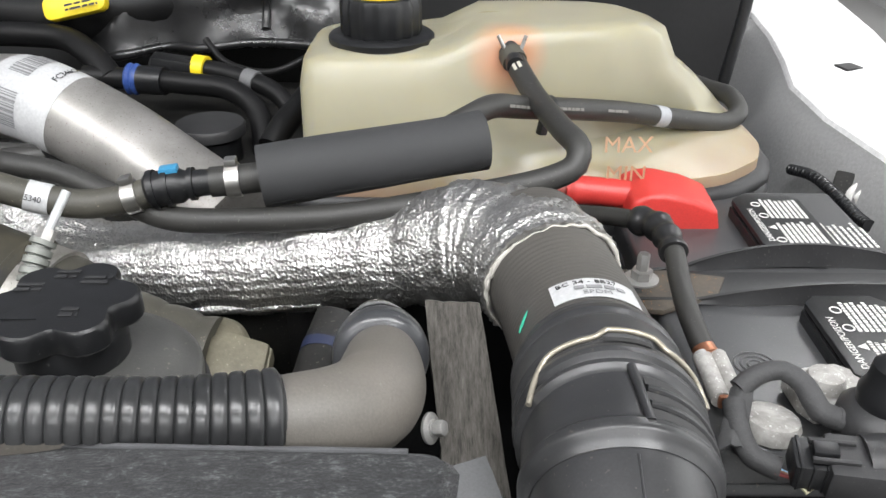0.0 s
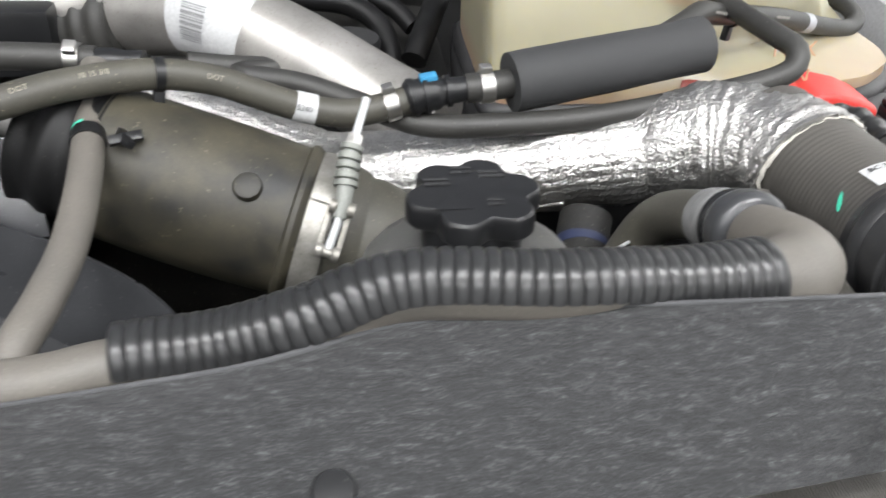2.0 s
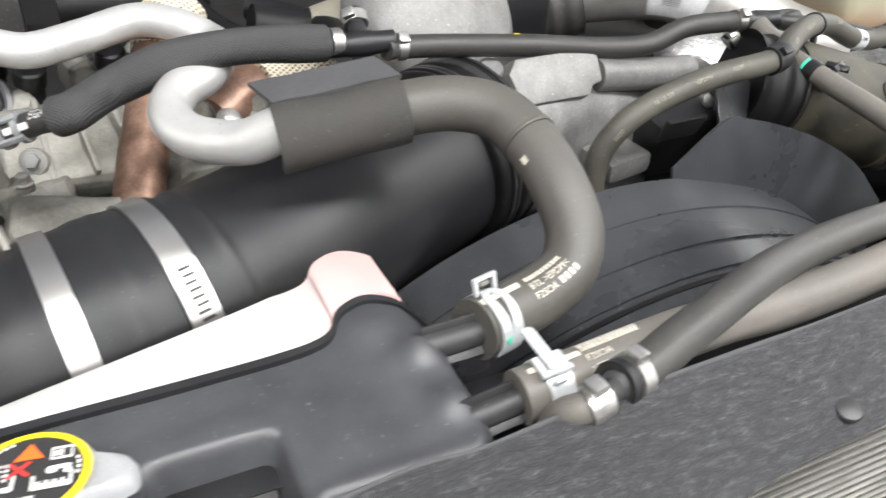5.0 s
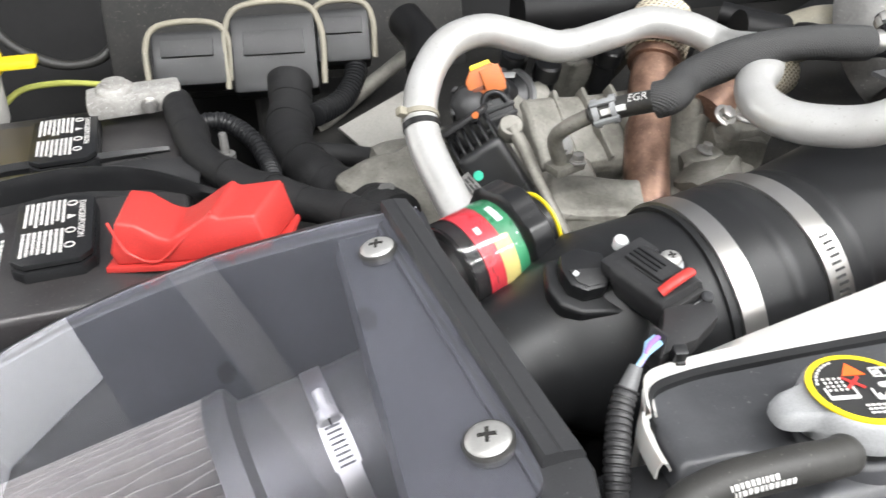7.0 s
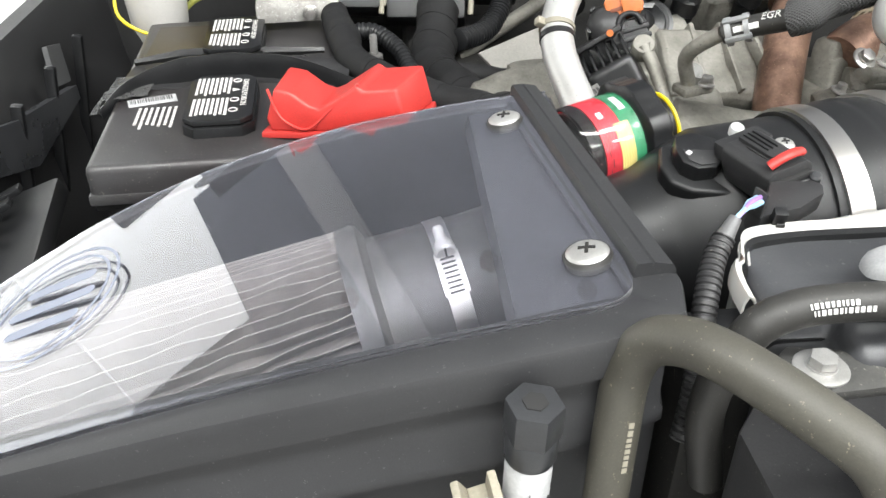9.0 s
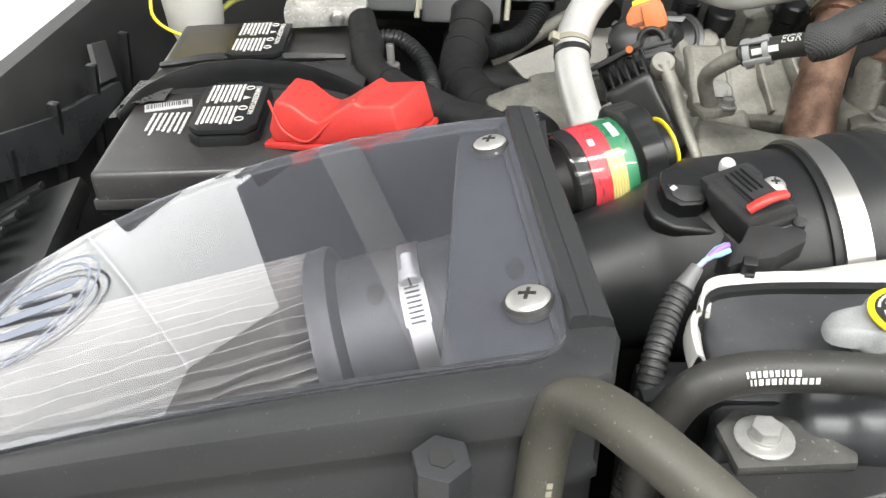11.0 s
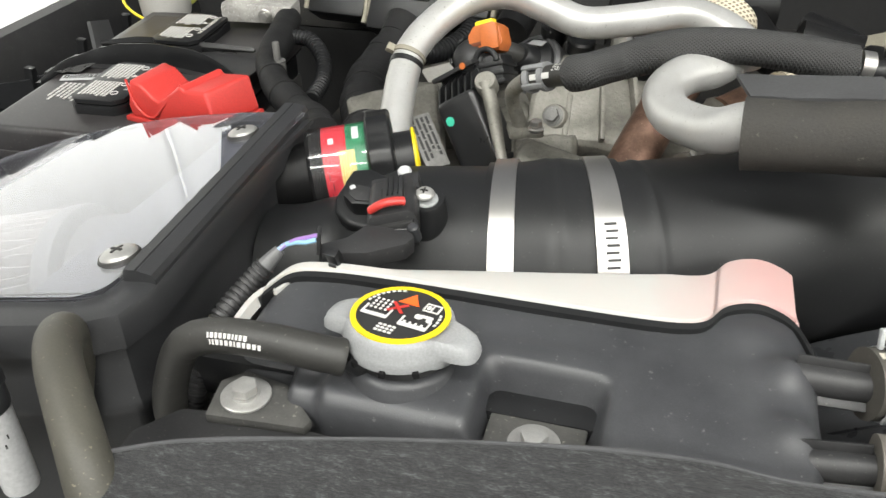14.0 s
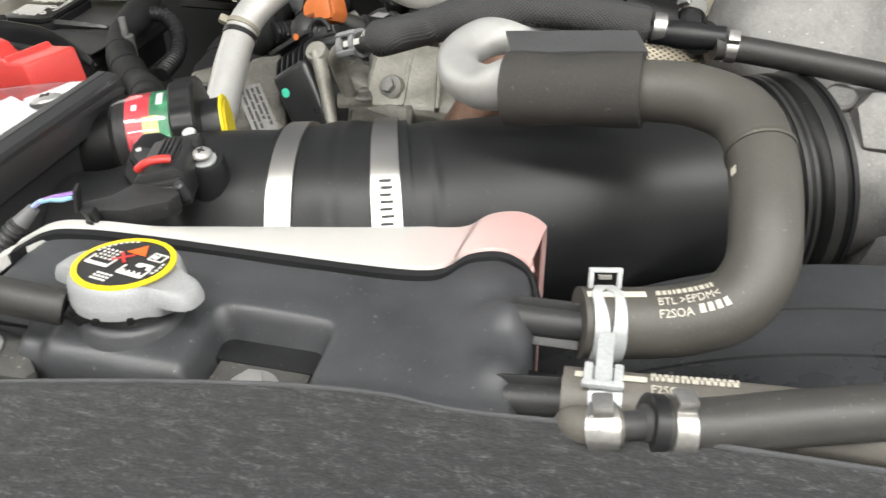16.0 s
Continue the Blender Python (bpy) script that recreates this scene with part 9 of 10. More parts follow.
cu = thing("engine_control_unit", (-1.253, 0.97, 0.9365), "black engine control unit with three large connectors", "control unit")
part("case", box(0.42, 0.05, 0.12, pose(-1.22, 1.02, 0.95, -20), 0.006), DARK_METAL, cu, "dark aluminium case")
for (x, w, h), tx in (((425, 0.078, 0.06), 0), ((570, 0.092, 0.085), 1), ((690, 0.06, 0.06), 2)):
    c = Vector(((-1.3371, 0.93, 0.9641), (-1.2463, 0.92, 0.9652), (-1.1694, 0.93, 0.9736))[tx])
    pm = Matrix.Translation(c) @ pose(0, 0, 0, 55, 0, -6)
    part("connector", box(w, h, 0.04, pm, 0.006), PLASTIC, cu, "black multi-pin connector")
    part("connector_face", box(w * 0.7, h * 0.3, 0.004, pm @ Matrix.Translation((0, 0.01, 0.0215)), 0.001), PLASTIC_DUSTY, cu)
    lever = Path([c + pm.to_3x3() @ Vector(q) for q in ((-w * 0.56, -h * 0.42, 0.012), (-w * 0.56, h * 0.3, 0.016), (-w * 0.42, h * 0.58, 0.018), (w * 0.42, h * 0.58, 0.018), (w * 0.56, h * 0.3, 0.016), (w * 0.56, -h * 0.42, 0.012))], 0.004)
    part("locking_lever", tube(lever, 0.0034, seg=12), TAN, cu, "pale tan locking lever")
wb = thing("washer_bottle", (-1.5387, 0.84, 0.9939), "milky washer bottle neck with yellow cap", "washer bottle")
wp = Vector((-1.5393, 0.84, 0.9881))
part("neck", lathe([(0.022, -0.12), (0.022, -0.05), (0.03, -0.03), (0.033, 0.012), (0.032, 0.02)], Matrix.Translation(wp), 32), CREAM, wb, "milky white neck")
part("cap", lathe([(0.037, 0.018), (0.039, 0.02), (0.039, 0.034), (0.036, 0.038), (0.01, 0.04)], Matrix.Translation(wp), 36), YELLOW, wb, "bright yellow cap")
part("cap_tab", box(0.05, 0.022, 0.008, Matrix.Translation(wp + Vector((0.045, -0.005, 0.028))), 0.003), YELLOW, wb)
tether = Path([wp + Vector((-0.034, -0.02, 0.02)), wp + Vector((-0.03, -0.04, -0.01)), wp + Vector((0.0, -0.04, -0.03)), wp + Vector((0.03, -0.03, -0.035))])
part("tether", tube(tether, 0.0018, seg=8), YELLOW, wb)
gp = thing("grey_cover", (-1.1349, 0.85, 0.9124), "dusty grey plastic cover panel", "cover panel")
part("panel", sheet([[Vector((-1.1977, 0.8, 0.9268)).lerp(Vector((-1.0815, 0.86, 0.9488)), i / 6).lerp(Vector((-1.1669, 0.78, 0.9004)).lerp(Vector((-1.1008, 0.78, 0.9019)), i / 6), k / 6) for i in range(7)] for k in range(7)], 0.004), surface("warm_grey_plastic", (0.25, 0.24, 0.22), 0.6), gp)
gt = Path([(-1.2175, 0.84, 0.9101), (-1.1606, 0.88, 0.9291), (-1.1003, 0.92, 0.9505)])
gp2 = thing("vacuum_pipe", gt.p[0], "grey metal pipe across the firewall", "metal pipe")
part("pipe", tube(gt, 0.0085), CAST_DIRTY, gp2)
# dark rear hoses and valve-cover clutter along the back
for i, (pts, r) in enumerate((([(-1.1037, 0.9, 1.0003), (-1.094, 0.86, 0.9883), (-1.1003, 0.82, 0.9731)], 0.02), ([(-0.9744, 0.9, 0.9949), (-0.9141, 0.9, 0.9927), (-0.8294, 0.92, 0.9887)], 0.03), ([(-0.8233, 0.7, 1.0307), (-0.7743, 0.7, 1.0206), (-0.6916, 0.75, 1.0185)], 0.018), ([(-0.8123, 0.75, 1.0282), (-0.7781, 0.72, 1.024), (-0.7551, 0.66, 1.0275), (-0.7635, 0.6, 1.0442)], 0.0125), ([(-0.8542, 0.85, 0.9923), (-0.8376, 0.8, 0.9849), (-0.8205, 0.78, 0.9786)], 0.02))):
    hz = thing("rear_hose", pts[0], "dark rubber hose at the back of the engine", "hose", "rear engine hoses")
    part("hose", tube(Path(pts), r, seg=22), BLACK_RUBBER, hz)

# ---- back of the bay on the coolant side, body panels ----
bk = thing("heater_hose", (-0.2286, 0.93, 0.9515), "black heater hose with quick connectors and yellow clip", "hose")
h1 = Path([(-0.3947, 0.93, 0.9668), (-0.3424, 0.93, 0.9638), (-0.2808, 0.92, 0.9621), (-0.2297, 0.91, 0.958), (-0.1997, 0.89, 0.9426), (-0.1885, 0.86, 0.9189), (-0.1849, 0.83, 0.8867)])
part("hose", tube(h1, 0.012, seg=22), BLACK_RUBBER, bk)
sq = (Vector((-0.3393, 0.93, 0.9639)) - h1.p[0]).length
part("blue_collar", tube(h1, lambda s: 0.0165 + 0.0012 * math.sin(s * 900), sq - 0.008, sq + 0.006, 28, 0.0015), surface("dark_blue_plastic", (0.04, 0.09, 0.32), 0.4), bk, "dark blue locking collar")
part("connector", tube(h1, 0.0155, sq + 0.006, sq + 0.035, 28, 0.004), PLASTIC, bk)
h2 = Path([(-0.3289, 0.96, 0.9691), (-0.2734, 0.955, 0.9689), (-0.2232, 0.94, 0.9626), (-0.1829, 0.92, 0.9518), (-0.1624, 0.9, 0.9361)])
part("hose", tube(h2, 0.0105, seg=22), BLACK_RUBBER, bk)
sy = (Vector((-0.2721, 0.955, 0.9689)) - h2.p[0]).length
part("yellow_clip", tube(h2, 0.0145, sy - 0.007, sy + 0.007, 28, 0.004), YELLOW, bk, "bright yellow clip")
part("pale_cuff", tube(h2, 0.0125, sy + 0.055, sy + 0.07, 24, 0.004), PLASTIC_GREY, bk)
part("connector", box(0.05, 0.028, 0.022, pose(*(-0.3017, 0.955, 0.9707), 0, 10, 5), 0.004), PLASTIC, bk)
cn = thing("vacuum_canister", (-0.2317, 0.82, 0.9521), "dusty black canister with flat round lid", "canister")
cmx = pose(*(-0.2362, 0.835, 0.9454))
part("body", lathe([(0.028, -0.14), (0.03, -0.012), (0.027, -0.01)], cmx, 36), PLASTIC, cn)
part("lid", lathe([(0.03, -0.01), (0.0355, -0.008), (0.036, 0.0), (0.034, 0.003), (0.005, 0.0045)], cmx, 36), PLASTIC_DUSTY, cn, "flat dusty lid")
dp = thing("dipstick", (-0.422, 1, 1.0265), "yellow dipstick handle with printed text", "dipstick")
part("handle", prism(rounded(0.075, 0.028, 0.01), -0.006, 0.006, axes((-0.4182, 1, 1.029), (1, 0, 0.22), (0, 0.5, 1)), 0.003), YELLOW, dp, "bright yellow handle")
g = bars(2, 0.04, 0.01, 0.5, 3)
g.transform(axes((-0.4055, 0.985, 1.0324), (1, 0, 0.22), (0, 0.5, 1)) @ Matrix.Translation((0, 0, 0.001)))
part("handle_print", g, INK, dp)
for i, (pts, r) in enumerate((([(-0.5395, 1, 0.995), (-0.4695, 0.99, 0.9966), (-0.4273, 0.98, 0.9942), (-0.387, 0.95, 0.9801), (-0.3642, 0.93, 0.9637)], 0.014), ([(-0.533, 1.05, 1.0096), (-0.4485, 1.04, 1.0056), (-0.3588, 1.06, 1.0149), (-0.252, 1.08, 1.0314)], 0.03), ([(-0.1689, 0.8, 0.9363), (-0.1601, 0.82, 0.9495), (-0.1487, 0.86, 0.9563), (-0.1357, 0.9, 0.9679)], 0.013), ([(-0.2755, 1, 0.9897), (-0.2504, 0.98, 0.9689), (-0.1953, 0.96, 0.9632), (-0.1441, 0.97, 0.9821)], 0.004))):
    hz = thing("rear_hose", pts[0], "dark dusty rubber hose against the firewall", "hose", "rear engine hoses")
    part("hose", tube(Path(pts), r, seg=22), BLACK_RUBBER, hz)
gl = surface("shiny_black_plastic_sheet", (0.013, 0.013, 0.0135), 0.3, second=(0.01, 0.01, 0.0105), patch=14, grain=60, bump=1.0, spec=0.6)
sk = thing("heater_box_cover", (-0.2758, 1.1, 0.9854), "crinkled shiny black plastic cover at the firewall", "cover")
grid = []
for k in range(25):
    row = []
    for i in range(13):
        f, q = k / 24, i / 12
        p = Vector((-0.42 + 0.36 * f, 1.02 + 0.05 * q, 1.09 - 0.13 * (1 - q) ** 1.2))
        p.z += 0.012 * noise.noise((f * 7, q * 5, 1)) + 0.02 * math.sin(f * math.pi)
        p.y += 0.02 * noise.noise((f * 6, q * 4, 9))
        row.append(p)
    grid.append(row)
part("cover", sheet(grid, 0.004), gl, sk, "", 60)
part("rolled_edge", tube(Path([row[0] for row in grid[::3]], 0.01), 0.005, seg=12, step=0.01, lump=0.002), gl, sk, "rolled lower edge")
part("fold", tube(Path([grid[14][i] + Vector((0, -0.003, 0.001)) for i in range(1, 12, 2)], 0.01), 0.0045, seg=10, step=0.008, lump=0.002), gl, sk, "raised fold in the plastic")
ex = thing("intake_pipe_elbow", (-0.4636, 0.8, 0.9771), "dark ribbed rubber elbow at the pipe's end", "rubber boot")
ee = Path([(-0.5662, 0.8, 0.961), (-0.5182, 0.8, 0.9663), (-0.4712, 0.79, 0.9741), (-0.428, 0.775, 0.9857)])
part("elbow", tube(ee, lambda s: 0.0415 + 0.0012 * math.sin(s * 300), seg=40, step=0.003), RUBBER, ex)
nt_ = thing("filler_sensor", (-0.5752, 0.72, 0.9885), "black sensor block with pale pin behind the manifold", "sensor")
part("block", box(0.14, 0.05, 0.06, pose(*(-0.5587, 0.76, 0.9796)), 0.006), PLASTIC, nt_)
part("pin", lathe([(0.011, -0.03), (0.011, 0.015), (0.0075, 0.017), (0.0075, 0.028), (0.005, 0.03)], pose(*(-0.5718, 0.72, 1.0022)), 20), PLASTIC, nt_)
part("pin_cap", lathe([(0.007, 0.028), (0.007, 0.036), (0.003, 0.037)], pose(*(-0.5718, 0.72, 1.0022)), 16), ZINC, nt_)

# right battery dressings
plain_strap(MR, -0.11, 0.11, "black moulded battery hold-down strap with dust")
tc = thing("terminal_cover", (0.185, 0.64, 0.93), "red battery terminal cover with cable sleeve", "terminal cover", "battery terminal covers")
tcm = axes((0.0, 0.668, 0.0), (1, 0, 0), (0, 0, 1))
part("shell", prism([(0.142, 0.949), (0.146, 0.966), (0.158, 0.9715), (0.172, 0.972), (0.197, 0.9665), (0.217, 0.958), (0.222, 0.936), (0.218, 0.927), (0.184, 0.9255), (0.172, 0.94)], -0.002, 0.052, tcm, 0.0045, segments=3, draft=0.06), RED, tc, "moulded red shell")
part("lip", prism([(0.17, 0.9385), (0.184, 0.9235), (0.2195, 0.925), (0.2225, 0.931), (0.186, 0.929), (0.174, 0.9425)], -0.004, 0.055, tcm, 0.0012), RED, tc, "thin moulded lip")
part("side_notch", box(0.012, 0.006, 0.016, pose(0.152, 0.619, 0.949), 0.002), SHADE_BLACK, tc, "near-black block shading the notch under the sleeve")
part("sleeve", tube(Path([(0.15, 0.645, 0.958), (0.125, 0.648, 0.9595), (0.1, 0.65, 0.9605)]), lambda s: 0.0118 + 0.0012 * math.exp(-((s - 0.044) / 0.004) ** 2), seg=24, step=0.002), RED, tc, "round red sleeve")
rb = thing("red_cable", (0.0916, 0.65, 0.9605), "red sleeved positive battery cable", "cable")
part("cable", tube(Path([(0.104, 0.65, 0.9605), (0.0815, 0.65, 0.961), (0.0538, 0.66, 0.962)]), 0.0082, seg=20), surface("faded_red_cable", (0.3, 0.06, 0.045), 0.5, second=(0.2, 0.045, 0.035), patch=60), rb)
cb = Path([(0.0751, 0.6, 0.9655), (0.0992, 0.59, 0.9677), (0.1273, 0.565, 0.9769), (0.1472, 0.54, 0.983), (0.1506, 0.51, 0.9816), (0.149, 0.48, 0.9737), (0.1482, 0.45, 0.968), (0.1518, 0.43, 0.9595)])
ob = thing("ground_cable", cb.at(0.1)[0], "black battery cable with frayed copper end", "cable")
part("cable", tube(cb, 0.0068, seg=20), RUBBER, ob)
part("tape_wrap", tube(cb, lambda s: 0.0092 + 0.001 * math.sin(s * 400), cb.length - 0.135, cb.length - 0.08, 22, 0.003, lump=0.002), gl, ob, "shiny black tape wrap")
e0 = cb.p[-1]
part("copper_end", tube(Path([e0, e0 + Vector((0.002, -0.008, -0.001))]), 0.0062, lump=0.0012), COPPER, ob, "bare copper strands")
l0 = e0 + Vector((0.002, -0.007, -0.001))
for dx in (-0.0042, 0.0042):
    part("crimp_lug", tube(Path([l0 + Vector((dx, 0, 0)), l0 + Vector((dx + 0.001, -0.036, -0.003))]), lambda s: 0.0056 + 0.0003 * math.sin(s * 500), seg=18), LEAD, ob, "pale crimped lug barrel")
part("copper_end", box(0.012, 0.004, 0.008, Matrix.Translation(l0 + Vector((0.001, -0.037, -0.003))), 0.0015), COPPER, ob, "cut copper end")
bc = thing("battery_clamp", (0.211, 0.4, 0.945), "white-crusted lead battery clamp with bolt", "battery clamp", "battery clamps")
part("clamp", prism([(0.193, 0.412), (0.2, 0.417), (0.226, 0.423), (0.236, 0.416), (0.238, 0.404), (0.228, 0.398), (0.218, 0.381), (0.2, 0.379), (0.194, 0.39)], 0.944, 0.955, None, 0.003, segments=3), LEAD, bc, "crusted lead clamp", 50)
part("post", lathe([(0.0115, -0.002), (0.0112, 0.004), (0.0095, 0.0075), (0.005, 0.0092), (0.0005, 0.0096)], pose(0.212, 0.401, 0.955), 28), LEAD, bc, "domed lead post")
part("jaw", lathe([(0.0155, -0.006), (0.0165, 0.0), (0.015, 0.004), (0.011, 0.0055), (0.0005, 0.0052)], pose(0.176, 0.3785, 0.947, -6, 5, 0), 14), LEAD, bc, "crusted round jaw")
hd_tape = thing("cable_tape", (0.152, 0.37, 0.95), "torn strip of black cloth tape on the cable", "tape")
tp = []
for k in range(9):
    f = k / 8
    a, b_ = Vector((0.153, 0.384, 0.966)).lerp(Vector((0.138, 0.352, 0.95)), f), Vector((0.1655, 0.3835, 0.968)).lerp(Vector((0.153, 0.352, 0.952)), f)
    tp.append([a.lerp(b_, i / 6) + Vector((0, 0, 0.004 * math.sin(i / 6 * math.pi) + 0.0015 * noise.noise((i * 0.8, k * 0.7, 5)))) for i in range(7)])
part("strip", sheet(tp, 0.0012), TAPE_GREY, hd_tape, "", 60)
harness("black wire loop taped at the battery clamp", [(0.157, 0.383, 0.966), (0.167, 0.3875, 0.972), (0.181, 0.3895, 0.974), (0.191, 0.382, 0.9695), (0.196, 0.37, 0.962), (0.212, 0.368, 0.956)], 0.0062, TAPE_GREY)
harness("torn black taped cable lead", [(0.1535, 0.377, 0.962), (0.1525, 0.362, 0.955), (0.158, 0.352, 0.947), (0.17, 0.3455, 0.945)], 0.0064, TAPE_GREY)
pg = thing("battery_plug", (0.19, 0.335, 0.94), "black ribbed electrical plug", "connector")
px_ = axes((0.1935, 0.337, 0.9545), (1, -0.18, 0.02), (0, 1, 0.15))
part("plug", box(0.03, 0.027, 0.02, px_ @ Matrix.Translation((0.008, 0, 0)), 0.003), PLASTIC_DUSTY, pg, "square plug shell")
part("plug_neck", box(0.018, 0.02, 0.016, px_ @ Matrix.Translation((-0.013, 0.001, -0.001)), 0.002), PLASTIC, pg)
part("plug_collar", tube(Path([px_ @ Vector((0.012, 0.004, 0.002)), px_ @ Vector((0.034, 0.006, 0.004))]), lambda s: 0.0145, seg=24, squash=0.8), PLASTIC_DUSTY, pg, "rounded plug collar")
for k in range(3):
    part("plug_rib", box(0.0018, 0.021, 0.0175, px_ @ Matrix.Translation((-0.019 + 0.006 * k, 0.001, -0.001)), 0.0005), PLASTIC, pg)
for dy in (-0.006, 0.006):
    part("plug_rail", box(0.022, 0.0025, 0.003, px_ @ Matrix.Translation((-0.004, dy, 0.0105)), 0.0007), PLASTIC_DUSTY, pg)
part("plug_latch", box(0.012, 0.008, 0.005, px_ @ Matrix.Translation((-0.008, 0, 0.011)), 0.0012), PLASTIC, pg)
for k, mt in ((0, PALE_BLUE), (1, plain("brown_wire", (0.25, 0.13, 0.06), 0.5)), (2, plain("dark_red_wire", (0.12, 0.02, 0.02), 0.5))):
    part("wire", tube(Path([(0.166, 0.346 - 0.002 * k, 0.946), (0.172, 0.3425 - 0.0015 * k, 0.944), (0.18, 0.341 - 0.0015 * k, 0.9505)]), 0.0012, seg=8), mt, pg)
for x, y, rz in ((0.179, 0.336, 40), (0.196, 0.331, 10), (0.2175, 0.362, 60)):
    part("paper_tag", prism([(-0.005, -0.004), (0.004, -0.005), (0.006, 0.002), (-0.002, 0.005)], -0.0004, 0.0004, pose(x, y, 0.944 if y < 0.35 else 0.958, 10, 0, rz)), surface("yellowed_tag", (0.45, 0.42, 0.28), 0.7), pg, "yellowed scrap of label")
ck = thing("corner_knob", (0.228, 0.37, 0.95), "black rubber knob at the battery corner", "knob")
km = pose(0.2285, 0.368, 0.972)
part("flange", lathe([(0.021, -0.034), (0.0235, -0.016), (0.0225, -0.009), (0.0165, -0.003), (0.012, -0.002)], km, 32), PLASTIC_DUSTY, ck, "worn rubber flange")
part("knob", lathe([(0.0155, -0.004), (0.016, 0.004), (0.013, 0.01), (0.012, 0.02), (0.008, 0.024), (0.001, 0.025)], km, 28), PLASTIC, ck)
sd = thing("battery_stud", (0.1375, 0.525, 0.935), "rusty battery tray tab with zinc stud and nut", "stud")
part("tab", prism([(-0.03, -0.03), (0.012, -0.034), (0.05, -0.01), (0.058, 0.014), (0.02, 0.02), (-0.026, 0.018)], -0.002, 0.002, pose(0.137, 0.525, 0.9445, 0, -2, -8), 0.0012), surface("rusted_tray", (0.11, 0.09, 0.068), 0.7, second=(0.045, 0.04, 0.035), patch=60, grain=300, speck=(0.3, 0.14, 0.05), speck_amount=0.15), sd, "rusted steel tab")
part("washer", lathe([(0.012, 0.0), (0.0122, 0.0015), (0.007, 0.0018)], pose(0.1375, 0.5285, 0.947), 24), BOLT, sd, "zinc washer")
part("stud", lathe([(0.0075, 0.001), (0.0075, 0.008), (0.0045, 0.0085), (0.0045, 0.0195), (0.0036, 0.021)], pose(0.1375, 0.5285, 0.947), 6), BOLT, sd, "zinc stud and nut")
fb = thing("fender_bolt", (0.37, 0.6958, 0.9299), "large zinc bolt and washer on a bracket", "bolt")
fm = aim((0.3886, 0.73, 0.9156), (-0.5, -0.75, 0.4))
part("bracket", box(0.06, 0.05, 0.006, fm @ Matrix.Translation((0, -0.004, -0.005)), 0.003), DARK_METAL, fb, "dark steel bracket")
hex_bolt(fb, fm, 0.015, 0.016, material=BOLT)
harness("thin ribbed black conduit by the fender", [(0.3464, 0.8, 0.9149), (0.356, 0.77, 0.9207), (0.3668, 0.74, 0.9149), (0.3769, 0.71, 0.9063), (0.3778, 0.69, 0.9079)], 0.0055, PLASTIC, True)
pr = Path([(0.3094, 0.93, 0.9606), (0.3206, 0.93, 1.0554), (0.36, 1.0, 1.55)])
ob = thing("hood_strut", pr.p[0], "thin black hood support rod", "support rod")
part("rod", tube(pr, 0.0065, seg=16), PLASTIC, ob)

# firewall, cowl, hood, added undertray sheet, left apron
solo("firewall", sheet([[(-1.75 + 2.15 * i / 20, 1.16 + 0.02 * noise.noise((i * 0.5, k * 0.6, 2)), 0.4 + 0.75 * k / 10) for i in range(21)] for k in range(11)], 0.01), surface("black_firewall_mat", (0.014, 0.014, 0.0145), 0.8, patch=8, grain=120, bump=0.5), "dark sound-deadened firewall", "firewall", "", "structure")
# unseen sheet closing the bay; its near-black colour stands for deep shade
solo("undertray", box(2.1, 1.1, 0.02, pose(-0.66, 0.64, 0.56)), SHADE_BLACK, "unseen near-black sheet added below the engine for shade", "undertray", "", "structure")
cw = thing("cowl", (-0.66, 1.2, 1.1), "grey plastic windscreen cowl at the firewall", "cowl")
part("cowl_panel", sheet([[(-1.75 + 2.2 * i / 20, 1.1 + 0.02 * k, 1.1 + 0.022 * math.sin(k / 8 * math.pi)) for i in range(21)] for k in range(9)], 0.006), PLASTIC_GREY, cw)
hd = thing("hood", (-0.66, 1.22, 1.12), "raised white truck hood with pressed inner panel", "hood")
# white paint in shadow: panel darkened, ribs left paler, in the colours
hood_shade_paint = surface("shaded_hood_underside", (0.23, 0.24, 0.28), 0.45, second=(0.14, 0.15, 0.17), patch=4, spread=0.4, grain=200, bump=0.2)
hood_rib = surface("half_shaded_hood_rib", (0.5, 0.5, 0.51), 0.4, second=(0.42, 0.42, 0.43), patch=5, grain=200, bump=0.1)
n_ = 14
grid = [[(-1.82 + 2.28 * i / 20, 1.22 - 0.52 * (k / n_) - 0.03 * math.sin(k / n_ * math.pi), 1.14 + 1.16 * (k / n_) + 0.05 * math.sin(k / n_ * math.pi)) for i in range(21)] for k in range(n_ + 1)]
part("inner_skin", sheet(grid, 0.01), hood_shade_paint, hd, "inner panel with ribs, white paint darkened for shade")
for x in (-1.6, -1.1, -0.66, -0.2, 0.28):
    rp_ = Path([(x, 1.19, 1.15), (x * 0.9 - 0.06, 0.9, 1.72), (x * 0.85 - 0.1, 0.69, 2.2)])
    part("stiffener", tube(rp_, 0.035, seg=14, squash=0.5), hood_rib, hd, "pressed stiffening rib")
for hx, hk in ((-1.62, 3), (-1.52, 5), (-1.35, 3.5), (-1.42, 7), (-1.2, 4.5), (-1.0, 3), (-0.8, 5)):
    hc = Vector((hx, 1.22 - 0.52 * (hk / n_) - 0.03 * math.sin(hk / n_ * math.pi), 1.14 + 1.16 * (hk / n_) + 0.05 * math.sin(hk / n_ * math.pi)))
    part("panel_hole", lathe([(0.018, -0.002), (0.018, 0.002), (0.002, 0.002)], aim(hc + Vector((0, -0.01, -0.004)), (0, -0.91, -0.41)), 20), SHADE_BLACK, hd)
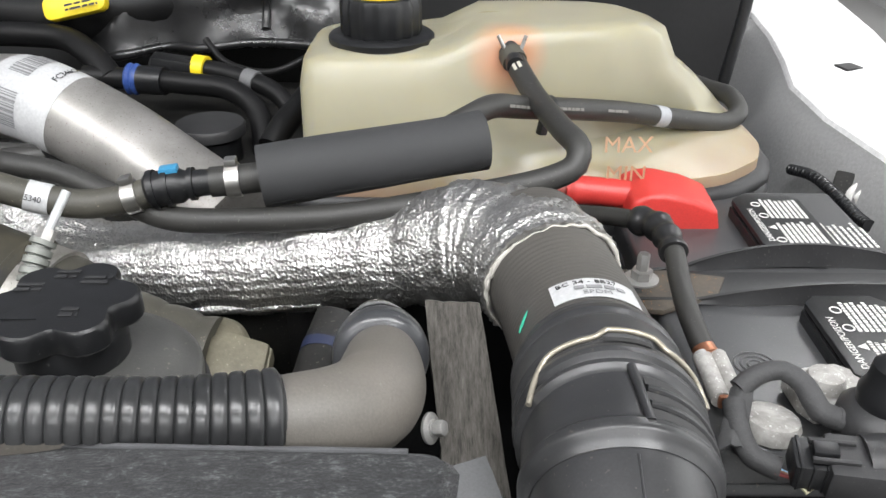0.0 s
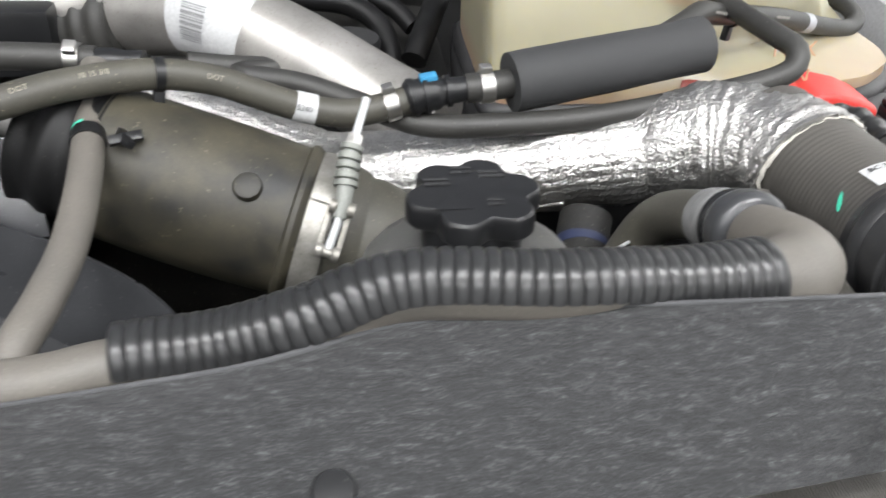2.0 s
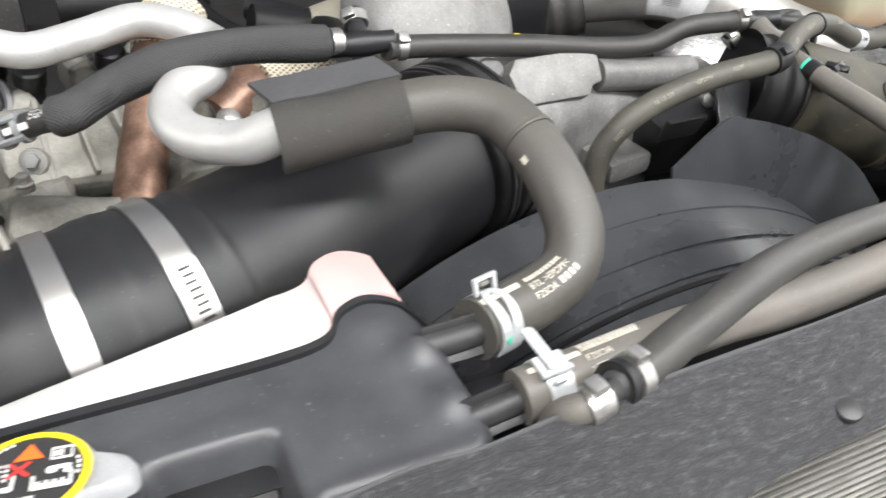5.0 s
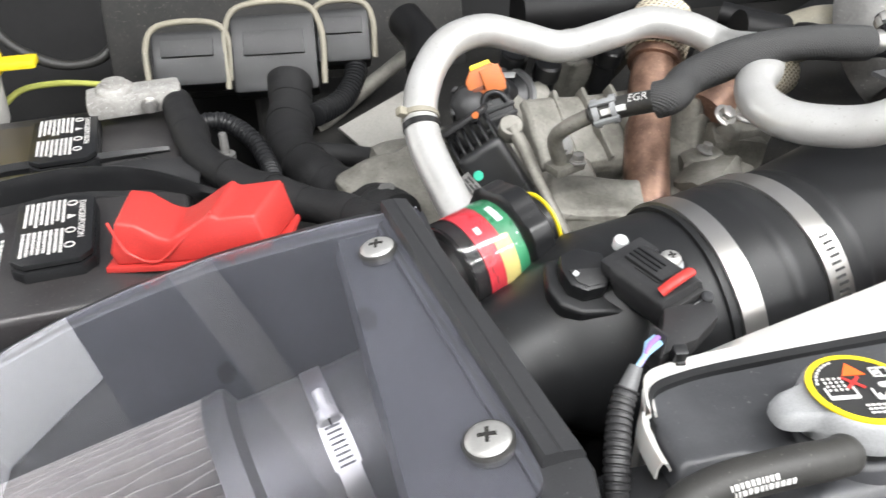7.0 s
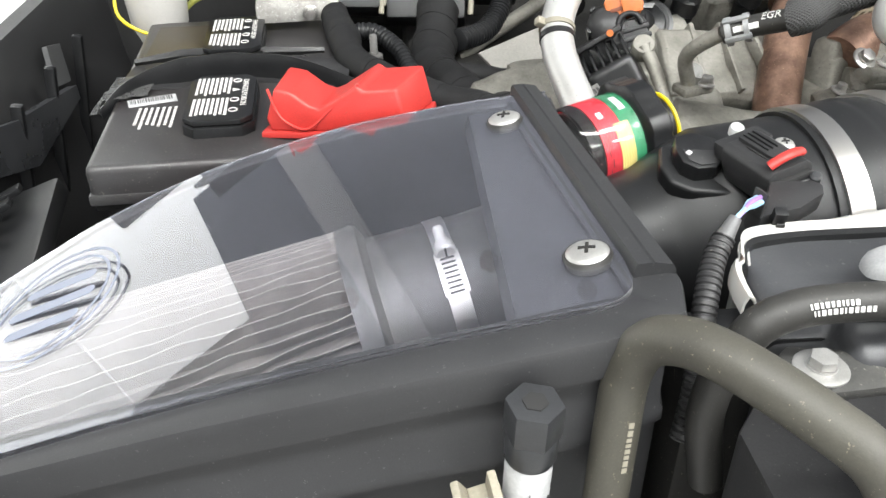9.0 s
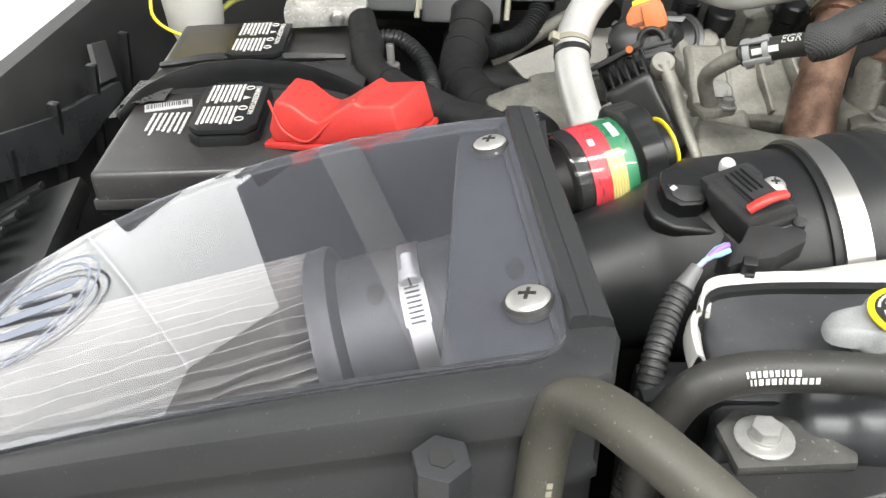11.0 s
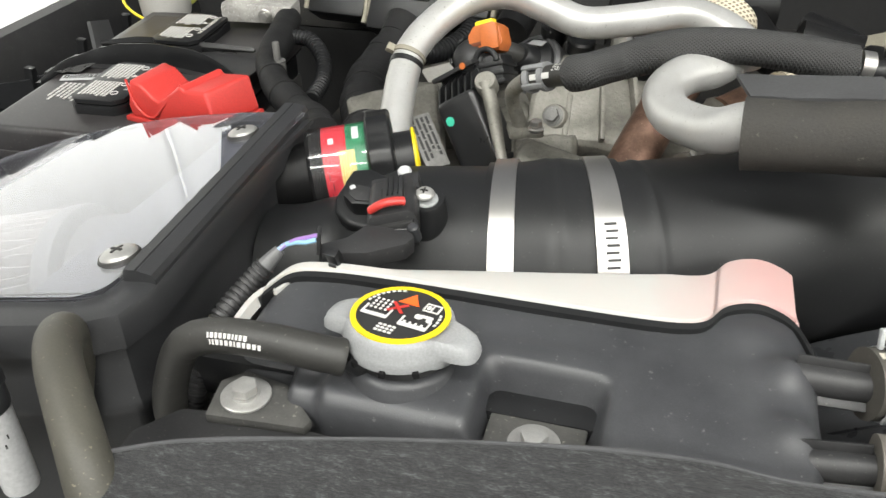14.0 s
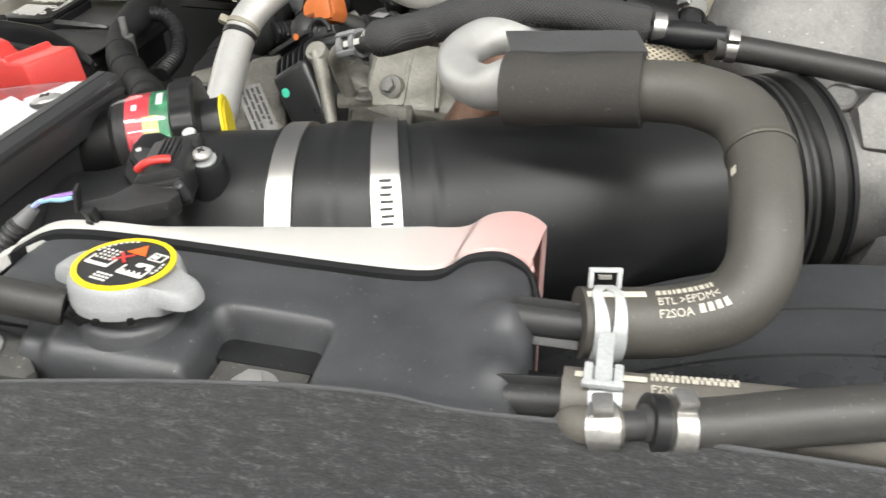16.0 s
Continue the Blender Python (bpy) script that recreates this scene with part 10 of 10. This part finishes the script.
grid = [[(p[0] * 1.0, p[1] + 0.03, p[2] + 0.025) for p in row] for row in grid]
part("outer_skin", sheet(grid, 0.004), WHITE_PAINT, hd, "white painted outer skin")

ap2 = thing("inner_apron", (-1.72, 0.6, 0.6), "black plastic inner apron with ribs", "inner apron")
grid = []
for k in range(17):
    y = -0.05 + 1.2 * k / 16
    grid.append([(-1.66, y, 0.6), (-1.68, y, 0.8), (-1.692, y, 0.88), (-1.702, y, 0.925), (-1.714, y, 0.942), (-1.732, y, 0.944)])
part("apron", sheet(grid, 0.004), PLASTIC_DUSTY, ap2, "black moulded apron")
for k in range(5):
    part("vent_slat", box(0.1, 0.012, 0.006, pose(-1.655, 0.47 + 0.024 * k, 0.885, 0, -25, 12), 0.002), PLASTIC, ap2)
part("apron_step", box(0.14, 0.16, 0.02, pose(-1.64, 0.52, 0.868, 0, -18, 10), 0.006), PLASTIC, ap2)
slope = [Vector(q) for q in ((-1.672, 0.5729, 0.9045), (-1.672, 0.596, 0.9397), (-1.672, 0.7078, 0.9051), (-1.672, 0.8774, 0.872), (-1.672, 0.8792, 0.8551), (-1.672, 0.7298, 0.8446))]
out_ = [q + Vector((0.012, 0, 0.002)) for q in slope]
part("side_panel", rings(bmesh.new(), [slope, out_]), SHROUD, ap2, "lighter moulded side panel")
win = [Vector(q) for q in ((-1.682, 0.8633, 0.9252), (-1.682, 0.901, 0.9152), (-1.682, 0.906, 0.8671), (-1.682, 0.8622, 0.8771))]
part("vent_tag", rings(bmesh.new(), [win, [q + Vector((0.006, 0, 0.001)) for q in win]]), PLASTIC_GREY, ap2, "pale grey moulded tag")
for k in range(4):
    part("apron_rib", box(0.012, 0.01, 0.16, pose(-1.672, 0.62 + 0.1 * k, 0.84, 0, 8, 0), 0.003), PLASTIC, ap2, "upright moulded rib")
fl2 = thing("fender", (-1.9, 0.6, 0.6), "white painted truck fender on the intake side", "fender")
grid = []
for k in range(9):
    y = -0.05 + 1.3 * k / 8
    grid.append([(-1.734, y, 0.938), (-1.742, y, 0.947), (-1.78, y, 0.957), (-1.86, y, 0.955), (-1.92, y, 0.93), (-1.96, y, 0.82), (-1.98, y, 0.6)])
part("wing_top", sheet(grid, 0.003), WHITE_PAINT, fl2, "glossy white fender top")
